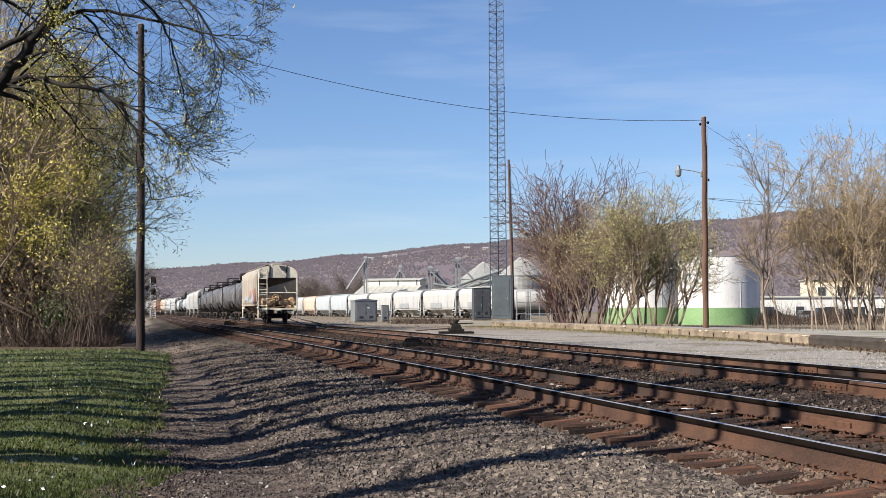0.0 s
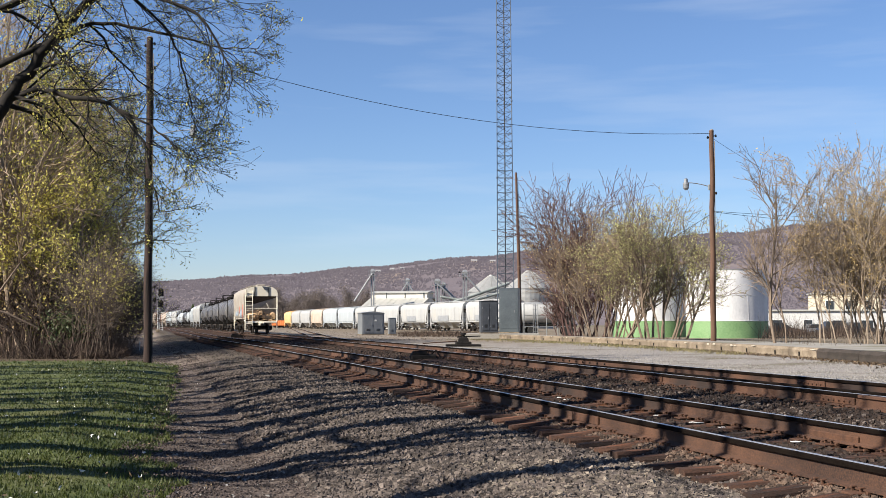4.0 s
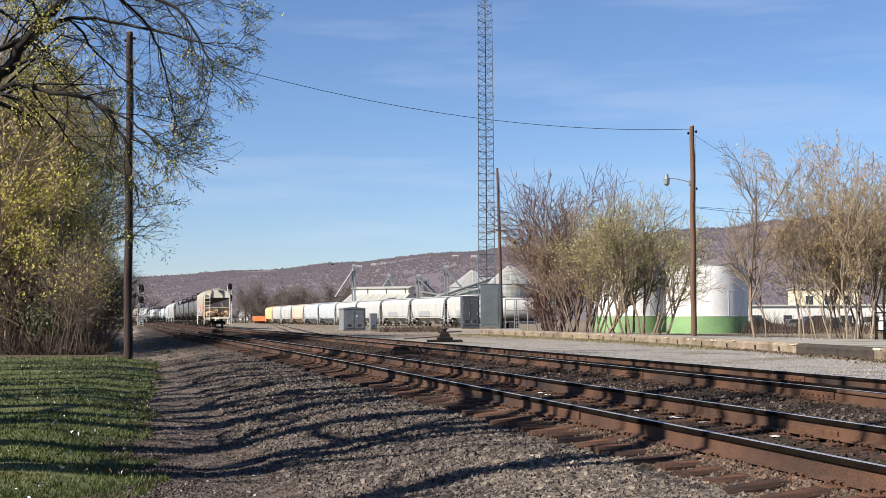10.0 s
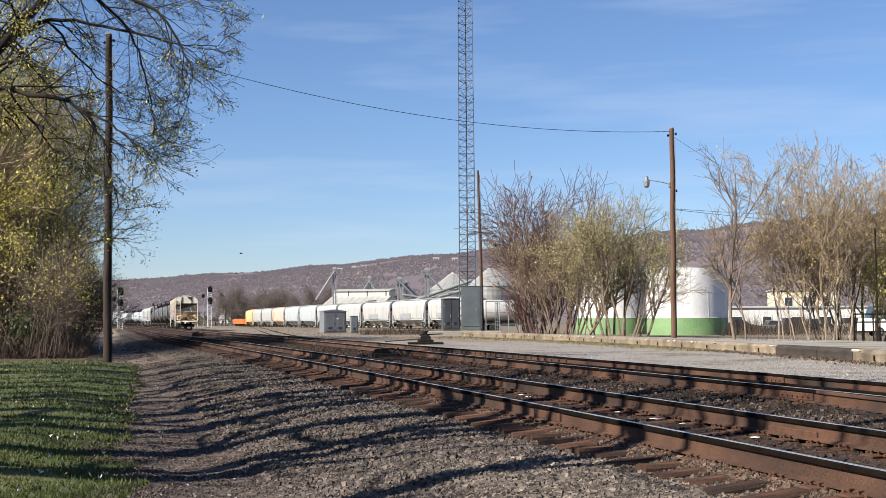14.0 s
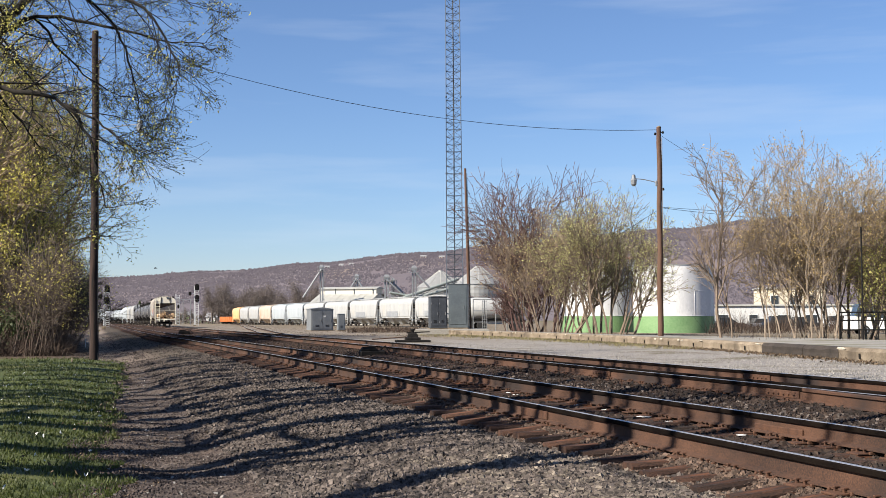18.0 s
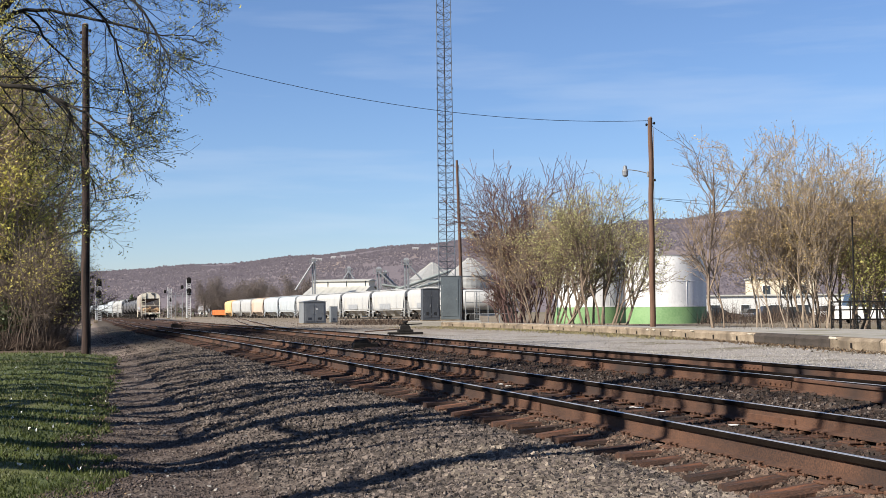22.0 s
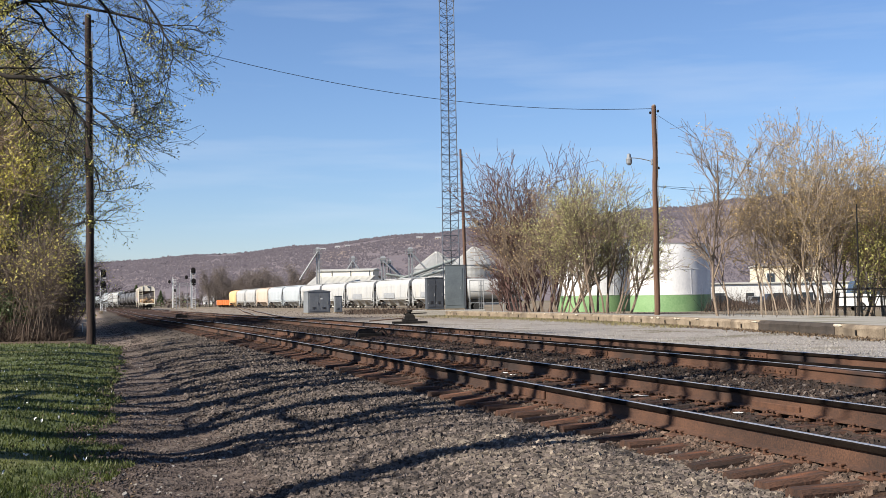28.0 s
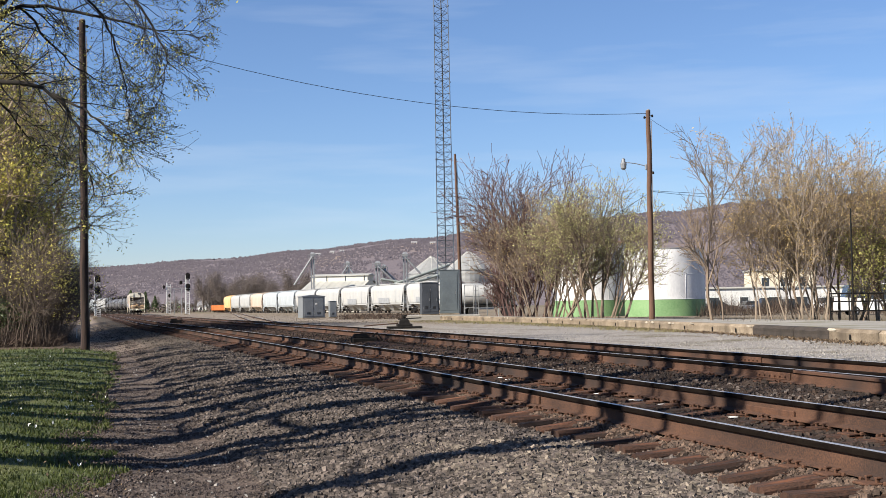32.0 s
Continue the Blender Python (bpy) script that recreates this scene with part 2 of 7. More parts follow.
BROWNSTONE = mat("brown_stained_stone", (0.028, 0.019, 0.014), (0.112, 0.074, 0.053), 0.9, 0, 6, 60, 0.4, island=0.7)
TWIG = mat("grey_brown_twigs", (0.058, 0.043, 0.032), (0.132, 0.102, 0.078), 0.95, 0, 4, 40, 0.2)
STONE = mat("ballast_stone", (0.034, 0.027, 0.023), (0.108, 0.087, 0.074), 0.9, 0, 6, 60, 0.4, island=0.8)
RUSTSTONE = mat("rust_stained_stone", (0.009, 0.006, 0.005), (0.038, 0.024, 0.017), 0.9, 0, 6, 60, 0.4, island=0.6)
CINDER = mat("dark_cinder", (0.022, 0.017, 0.016), (0.078, 0.060, 0.053), 0.95, 0, 6, 60, 0.4, island=0.5)
PALESTONE = mat("pale_chip", (0.155, 0.144, 0.130), (0.281, 0.266, 0.244), 0.9, 0, 6, 60, 0.3, island=0.25)
LITTER = mat("dry_leaf", (0.060, 0.040, 0.022), (0.145, 0.102, 0.060), 0.8, 0, 6, 30, 0, island=0.5)
BLUEPAINT = mat("blue_marking_paint", (0.087, 0.261, 0.313), (0.191, 0.400, 0.452), 0.7, 0, 6, 30, 0.1)
WHITEPAINT = mat("white_paint", (0.522, 0.522, 0.505), (0.679, 0.679, 0.652), 0.6, 0, 3, 30, 0.05)
# Distance haze is put into these hill colours as a mauve-blue lift.
HILLWOOD = mat("hazed_hill_woods", (0.120, 0.106, 0.126), (0.158, 0.140, 0.156), 1.0, 0, 0.012, 0.08, 0, island=0.15, soft_through=0.5)
HILLPALE = mat("pale_hazed_crowns", (0.124, 0.110, 0.127), (0.164, 0.145, 0.159), 1.0, 0, 0.012, 0.08, 0, island=0.08, soft_through=0.5)
HILLDARK = mat("dark_hazed_crowns", (0.116, 0.102, 0.123), (0.153, 0.136, 0.153), 1.0, 0, 0.012, 0.08, 0, island=0.08, soft_through=0.5)
HILLSOIL = mat("hazed_wooded_hillside", (0.090, 0.075, 0.086), (0.140, 0.116, 0.122), 1.0, 0, 0.014, 0.30, 0.3, third=(0.190, 0.150, 0.128), third_at=0.60, bump_d=3.0, stretch=(1, 0.4, 1))

# ---------------------------------------------------------------- mesh building
class Geo:
    """Vertices and faces of one part."""
    def __init__(self):
        self.v, self.f = [], []

    def add(self, verts, faces):
        k = len(self.v)
        self.v.extend(verts)
        self.f.extend([tuple(i + k for i in f) for f in faces])
        return self

    def box(self, c, s, bevel=0.0, m=None):
        """A box round c of size s, its edges cut by bevel."""
        hx, hy, hz = s[0] / 2, s[1] / 2, s[2] / 2
        if bevel <= 0:
            vs = [(x, y, z) for x in (-hx, hx) for y in (-hy, hy) for z in (-hz, hz)]
            fs = [(0, 1, 3, 2), (4, 6, 7, 5), (0, 4, 5, 1), (2, 3, 7, 6), (0, 2, 6, 4), (1, 5, 7, 3)]
        else:
            b = min(bevel, hx * 0.9, hy * 0.9, hz * 0.9)
            vs, idx = [], {}
            for sx in (-1, 1):
                for sy in (-1, 1):
                    for sz in (-1, 1):
                        for ax in range(3):
                            p = [sx * (hx - b), sy * (hy - b), sz * (hz - b)]
                            p[ax] += b * (sx, sy, sz)[ax]
                            idx[sx, sy, sz, ax] = len(vs)
                            vs.append(tuple(p))
            fs = []
            for ax in range(3):
                a, c2 = (ax + 1) % 3, (ax + 2) % 3
                for sg in (-1, 1):
                    ring = []
                    for u, w in ((-1, -1), (1, -1), (1, 1), (-1, 1)):
                        k = [0, 0, 0]
                        k[ax], k[a], k[c2] = sg, u, w
                        ring.append(idx[(*k, ax)])
                    fs.append(tuple(ring if sg > 0 else ring[::-1]))
                for u in (-1, 1):
                    for w in (-1, 1):
                        k0, k1 = [0, 0, 0], [0, 0, 0]
                        k0[ax], k0[a], k0[c2] = -1, u, w
                        k1[ax], k1[a], k1[c2] = 1, u, w
                        q = (idx[(*k0, a)], idx[(*k1, a)], idx[(*k1, c2)], idx[(*k0, c2)])
                        fs.append(q if u * w > 0 else q[::-1])
            for sx in (-1, 1):
                for sy in (-1, 1):
                    for sz in (-1, 1):
                        q = tuple(idx[sx, sy, sz, ax] for ax in range(3))
                        fs.append(q if sx * sy * sz > 0 else q[::-1])
        if m is not None:
            vs = [tuple(m @ Vector(p)) for p in vs]
        return self.add([(p[0] + c[0], p[1] + c[1], p[2] + c[2]) for p in vs], fs)

    def tube(self, pts, radii, n=8, caps=True):
        """A round bar along pts."""
        pts = [Vector(p) for p in pts]
        if not hasattr(radii, "__len__"):
            radii = [radii] * len(pts)
        vs, fs = [], []
        up = None
        for i, p in enumerate(pts):
            d = (pts[min(i + 1, len(pts) - 1)] - pts[max(i - 1, 0)]).normalized()
            if up is None:
                up = Vector((0, 0, 1)) if abs(d.z) < 0.9 else Vector((1, 0, 0))
            a = d.cross(up).normalized()
            b = a.cross(d).normalized()
            up = b
            for k in range(n):
                g = 2 * math.pi * k / n
                vs.append(tuple(p + (a * math.cos(g) + b * math.sin(g)) * radii[i]))
        for i in range(len(pts) - 1):
            for k in range(n):
                j = (k + 1) % n
                fs.append((i * n + k, (i + 1) * n + k, (i + 1) * n + j, i * n + j))
        if caps:
            fs.append(tuple(range(n)))
            fs.append(tuple(range((len(pts) - 1) * n, len(pts) * n))[::-1])
        return self.add(vs, fs)

    def loft(self, rings, closed=True, caps=True):
        """Skins rings of points, each with the same count."""
        n = len(rings[0])
        vs = [tuple(p) for r in rings for p in r]
        fs = []
        for i in range(len(rings) - 1):
            for k in range(n if closed else n - 1):
                j = (k + 1) % n
                fs.append((i * n + k, i * n + j, (i + 1) * n + j, (i + 1) * n + k))
        if caps and closed:
            fs.append(tuple(range(n))[::-1])
            fs.append(tuple(range((len(rings) - 1) * n, len(rings) * n)))
        return self.add(vs, fs)

    def disc(self, c, axis, r, w, n=16, hole=0.0):
        a = Vector(axis).normalized()
        c = Vector(c)
        return self.tube([c - a * w / 2, c - a * w * 0.3, c + a * w * 0.3, c + a * w / 2], [r * 0.93, r, r, r * 0.93], n)

    def mesh(self, name, smooth=False):
        if smooth:
            # flat ends get corners of their own
            for k, f in enumerate(self.f):
                if len(f) > 4:
                    n = len(self.v)
                    self.v.extend([self.v[i] for i in f])
                    self.f[k] = tuple(range(n, n + len(f)))
        me = bpy.data.meshes.new(name)
        me.from_pydata(self.v, [], self.f)
        if smooth:
            me.polygons.foreach_set("use_smooth", [len(f) < 5 for f in self.f])
        me.update()
        return me


def part(name, geo, material, parent=None, label="", smooth=False):
    """Links geo as one mesh object under a thing or a part."""
    me = geo.mesh(name, smooth)
    me.materials.append(material)
    ob = new(name, me)
    ob.parent = parent
    if label:
        tagged(ob, label)
    return ob


def thing(name, m, label, category, group="", kind=""):
    """An empty at a thing's base, which its parts hang from."""
    ob = new(name)
    ob.empty_display_size = 0.2
    ob.matrix_world = m
    return tagged(ob, label, category, group, kind)


def smooth01(t):
    t = min(1.0, max(0.0, t))
    return t * t * (3 - 2 * t)


# ---------------------------------------------------------------- the lines of the tracks, seen from above
FAR_B = [(260, -64.24), (310, -79.0), (360, -94.8), (410, -111.8), (460, -131.5), (520, -160), (600, -203), (700, -262)]


def xb(y):
    """x of the middle of the farther main track."""
    return line_b(y) - 0.30 * smooth01((y - 110) / 40) - 0.36 * math.exp(-((y - 156) / 30) ** 2) - 0.0225 * (math.hypot(y - 325, 12) + y - 325) * (y > 200)


def line_b(y):
    if y <= 260:
        u = max(y, -60) / 100
        return 0.4304 * u ** 3 - 2.2894 * u * u - 25.452 * u + 9.845 - 0.62 * math.exp(-((y - 106) / 27) ** 2)
    i = 0
    while i < len(FAR_B) - 2 and y > FAR_B[i + 1][0]:
        i += 1
    (y0, x0), (y1, x1) = FAR_B[i], FAR_B[i + 1]
    s0 = (FAR_B[i + 1][1] - FAR_B[max(i - 1, 0)][1]) / (FAR_B[i + 1][0] - FAR_B[max(i - 1, 0)][0]) if i else -0.286
    j = min(i + 2, len(FAR_B) - 1)
    s1 = (FAR_B[j][1] - x0) / (FAR_B[j][0] - y0)
    h, t = y1 - y0, min((y - y0) / (y1 - y0), 1.6)
    return ((2 * t ** 3 - 3 * t * t + 1) * x0 + (t ** 3 - 2 * t * t + t) * h * s0 + (3 * t * t - 2 * t ** 3) * x1 + (t ** 3 - t * t) * h * s1)


def xa(y):
    """x of the middle of the nearer main track."""
    return xb(y) - (3.86 + 0.0245 * min(max(y, -20), 85))


def xc(y):
    """x of the middle of the siding with the stored cars."""
    return 86.55 - 0.54977 * y + 0.000365876 * y * y


def heading(fn, y):
    s = (fn(y + 0.5) - fn(y - 0.5))
    return math.atan2(-s, 1.0)          # turn about z from +y


def along(fn, y, d):
    """The point d to the right of the line at y."""
    h = heading(fn, y)
    return fn(y) + d * math.cos(h), y + d * math.sin(h)


def lawn_edge(y):
    """x of the lawn's ragged border on the gravel."""
    return -0.36 - 0.260 * y + 0.42 * noise.noise((y * 0.35, 2.0, 0)) + 0.30 * noise.noise((y * 1.3, 5.0, 0)) + 0.14 * noise.noise((y * 4.0, 8.0, 0))


def relief(x, y):
    """Hummocks, ruts and small lumps of the trackside."""
    if y < 50 and x < lawn_edge(y) + 0.3:
        return 0.0
    r = 1 - 2 * abs(noise.noise((x * 0.5 + y * 0.16, y * 0.55, 11.0)))
    return noise.noise((x * 1.1, y * 1.1, 3.0)) * 0.045 + noise.noise((x * 4, y * 4, 7.0)) * 0.018 + 0.045 * r + noise.noise((x * 0.35, y * 0.3, 5.0)) * 0.05


def ground_z(x, y):
    h = heading(xa, min(y, 600))
    d = (x - xa(min(y, 620))) * math.cos(h)
    db = (x - xb(min(y, 620))) * math.cos(heading(xb, min(y, 600)))
    z = 0.25 * smooth01((d + 4.6) / 3.0) - 0.10 * math.exp(-((d + 4.9) / 0.9) ** 2)
    z += 0.11 * smooth01((d + 1.27) / 0.4)
    z += 0.07 * smooth01((db + 2.4) / 1.0) + 0.03 * smooth01((db - 1.6) / 1.2)
    return z, d, db

# ---------------------------------------------------------------- ground
def ground_material():
    m = bpy.data.materials.new("trackside_ground")
    m.use_nodes = True
    n, l = m.node_tree.nodes, m.node_tree.links
    bs = n["Principled BSDF"]
    bs.inputs["Roughness"].default_value, bs.inputs["Specular IOR Level"].default_value = 0.95, 0.2
    geo = n.new("ShaderNodeNewGeometry")

    def noise_tex(scale, detail=6, rough=0.6):
        t = n.new("ShaderNodeTexNoise")
        t.inputs["Scale"].default_value, t.inputs["Detail"].default_value, t.inputs["Roughness"].default_value = scale, detail, rough
        l.new(geo.outputs["Position"], t.inputs["Vector"])
        return t.outputs["Fac"]

    def math_node(op, a, b=0.0):
        t = n.new("ShaderNodeMath")
        t.operation = op
        for k, s in ((0, a), (1, b)):
            if isinstance(s, (int, float)):
                t.inputs[k].default_value = s
            else:
                l.new(s, t.inputs[k])
        return t.outputs[0]

    def step(src, lo, hi):
        t = n.new("ShaderNodeMapRange")
        t.inputs[1].default_value, t.inputs[2].default_value = lo, hi
        l.new(src, t.inputs[0])
        return t.outputs[0]

    def ramp(src, stops):
        t = n.new("ShaderNodeValToRGB")
        e = t.color_ramp.elements
        e[0].position, e[0].color = stops[0][0], (*stops[0][1], 1)
        e[1].position, e[1].color = stops[-1][0], (*stops[-1][1], 1)
        for p, c in stops[1:-1]:
            e.new(p).color = (*c, 1)
        l.new(src, t.inputs["Fac"])
        return t.outputs["Color"]

    def mix(f, a, b):
        t = n.new("ShaderNodeMix")
        t.data_type = "RGBA"
        l.new(f, t.inputs[0])
        l.new(a, t.inputs[6])
        l.new(b, t.inputs[7])
        return t.outputs[2]

    def attr(name):
        t = n.new("ShaderNodeAttribute")
        t.attribute_name = name
        return t.outputs["Fac"]

    far = n.new("ShaderNodeSeparateXYZ")
    l.new(geo.outputs["Position"], far.inputs[0])
    yards = far.outputs["Y"]
    coarse, mid, fine = noise_tex(0.35), noise_tex(3.0), noise_tex(28.0, 8, 0.7)
    cell = n.new("ShaderNodeTexVoronoi")
    cell.inputs["Scale"].default_value = 26
    l.new(geo.outputs["Position"], cell.inputs["Vector"])
    stones = math_node("ADD", math_node("MULTIPLY", cell.outputs["Distance"], 0.55), math_node("MULTIPLY", fine, 0.6))
    wob = math_node("MULTIPLY", math_node("SUBTRACT", mid, 0.5), 1.3)
    lat = math_node("ADD", attr("lat"), wob)
    latb = math_node("ADD", attr("latb"), wob)
    path = ramp(stones, [(0.25, (0.022, 0.017, 0.015)), (0.5, (0.064, 0.049, 0.041)), (0.78, (0.142, 0.115, 0.097))])
    soil = ramp(mid, [(0.3, (0.032, 0.020, 0.015)), (0.7, (0.080, 0.051, 0.037))])
    path = mix(step(coarse, 0.54, 0.74), path, soil)
    ballast = ramp(stones, [(0.22, (0.018, 0.014, 0.010)), (0.5, (0.059, 0.047, 0.036)), (0.8, (0.129, 0.106, 0.080))])
    rusty = ramp(stones, [(0.22, (0.008, 0.005, 0.004)), (0.5, (0.029, 0.015, 0.010)), (0.8, (0.066, 0.040, 0.025))])
    road = ramp(stones, [(0.22, (0.092, 0.084, 0.077)), (0.5, (0.188, 0.174, 0.162)), (0.8, (0.31, 0.29, 0.272))])
    field = ramp(mid, [(0.3, (0.086, 0.075, 0.047)), (0.7, (0.169, 0.145, 0.094))])
    weeds = ramp(fine, [(0.3, (0.051, 0.044, 0.023)), (0.7, (0.142, 0.116, 0.070))])
    litter = ramp(fine, [(0.3, (0.038, 0.027, 0.019)), (0.7, (0.110, 0.080, 0.055))])
    # Far path tan, paled so the colour carries sunlight the wood blocks.
    dusty = ramp(mid, [(0.3, (0.139, 0.107, 0.084)), (0.7, (0.303, 0.247, 0.199))])
    path = mix(step(yards, 42.0, 70.0), path, dusty)
    col = mix(step(lat, -6.2, -5.4), litter, path)
    col = mix(step(lat, -3.9, -3.0), col, ballast)
    col = mix(step(lat, -1.6, -1.1), col, rusty)
    col = mix(step(latb, -1.6, -1.1), col, rusty)
    col = mix(step(latb, 2.0, 3.0), col, road)
    col = mix(math_node("MULTIPLY", step(latb, 3.4, 4.4), step(coarse, 0.52, 0.66)), col, weeds)
    col = mix(step(latb, 13.0, 17.0), col, weeds)
    dirt = ramp(mid, [(0.3, (0.110, 0.085, 0.061)), (0.7, (0.246, 0.206, 0.158))])
    col = mix(math_node("MULTIPLY", math_node("MULTIPLY", step(far.outputs["Y"], 58.0, 90.0), step(latb, 2.5, 3.5)), math_node("ADD", coarse, 0.3)), col, dirt)
    col = mix(step(far.outputs["Y"], 360.0, 480.0), col, field)
    l.new(col, bs.inputs["Base Color"])
    bp = n.new("ShaderNodeBump")
    bp.inputs["Strength"].default_value, bp.inputs["Distance"].default_value = 0.8, 0.035
    l.new(stones, bp.inputs["Height"])
    l.new(bp.outputs["Normal"], bs.inputs["Normal"])
    return m


def build_ground():
    ys = [-2500, -900, -300, -120, -60, -30]
    y = -15.0
    while y < 4600:
        ys.append(y)
        y += 0.4 if 6 < y < 26 else 0.8 if y < 45 else 2.0 if y < 90 else 6.0 if y < 300 else 25 if y < 620 else y * 0.25
    ds = [-3500, -1500, -600, -250, -120, -60, -35, -22, -15, -11, -9, -7.5]
    d = -6.6
    while d < 8.0:
        ds.append(d)
        d += 0.22
    ds += [8.6, 9.4, 10.5, 12, 14, 17, 21, 26, 35, 50, 80, 130, 250, 600, 1500, 3500]
    verts, lat, latb = [], [], []
    for y in ys:
        yy = min(max(y, -60), 620)
        for d in ds:
            x = xa(yy) + d / math.cos(heading(xa, min(yy, 600)))
            z, dd, db = ground_z(x, y)
            if abs(d) < 30 and y < 120:
                z += relief(x, y) * (0.2 + 0.8 * smooth01((-1.9 - dd) / 1.2)) if db < 2.5 else relief(x, y) * 0.35
            verts.append((x, y, z))
            lat.append(dd)
            latb.append(db)
    w = len(ds)
    faces = [(j * w + i, j * w + i + 1, (j + 1) * w + i + 1, (j + 1) * w + i) for j in range(len(ys) - 1) for i in range(w - 1)]
    me = bpy.data.meshes.new("ground")
    me.from_pydata(verts, [], faces)
    for key, values in (("lat", lat), ("latb", latb)):
        a = me.attributes.new(key, "FLOAT", "POINT")
        a.data.foreach_set("value", values)
    me.polygons.foreach_set("use_smooth", [True] * len(faces))
    me.materials.append(ground_material())
    return tagged(new("ground", me), "gravel trackside ground of stone ballast and cinders", "ground", kind="structure")


ground = build_ground()


def build_lawn():
    LAWN = mat("lawn_turf", (0.022, 0.038, 0.006), (0.072, 0.086, 0.018), 0.9, 0, 0.5, 14, 0.8, third=(0.103, 0.094, 0.034), third_at=0.58, bump_d=0.04)
    verts, faces = [], []
    ys = [-10 + 0.25 * i for i in range(235)]
    n = 26
    for y in ys:
        e = lawn_edge(y) if y < 48.3 else lawn_edge(48.3)
        for k in range(n):
            d = 0.0 if k == 0 else 0.12 * 1.32 ** k
            x = e - d
            verts.append((x, y, -0.03 + 0.16 * smooth01(d / 1.6) + 0.03 * noise.noise((x * 0.6, y * 0.6, 1)) + (-0.05 if k == 0 else 0)))
    for j in range(len(ys) - 1):
        for k in range(n - 1):
            faces.append((j * n + k, (j + 1) * n + k, (j + 1) * n + k + 1, j * n + k + 1))
    me = bpy.data.meshes.new("lawn")
    me.from_pydata(verts, [], faces)
    me.polygons.foreach_set("use_smooth", [True] * len(faces))
    me.materials.append(LAWN)
    return tagged(new("lawn", me), "mown green lawn with a ragged gravel edge", "lawn", kind="structure")


lawn = build_lawn()

# ---------------------------------------------------------------- tracks
RAIL = [(-0.076, 0), (-0.076, 0.012), (-0.012, 0.032), (-0.009, 0.130), (-0.036, 0.142), (-0.037, 0.172), (-0.028, 0.180),
        (0.028, 0.180), (0.037, 0.172), (0.036, 0.142), (0.009, 0.130), (0.012, 0.032), (0.076, 0.012), (0.076, 0)]


HEAD = [(-0.038, 0.140), (-0.0395, 0.173), (-0.030, 0.1815), (0.030, 0.1815), (0.0395, 0.173), (0.038, 0.140)]


def rail_rows(y0, y1):
    ys, y = [], y0
    while y < y1:
        ys.append(y)
        y += 1.0 if y < 60 else 4.0 if y < 150 else 12.0
    return ys + [y1]


def rail_geo(fn, d, z, ys, profile):
    g = Geo()
    rings = []
    for y in ys:
        h = heading(fn, y)
        x, yy = along(fn, y, d)
        rings.append([(x + u * math.cos(h), yy + u * math.sin(h), z + w) for u, w in profile])
    return g.loft(rings)


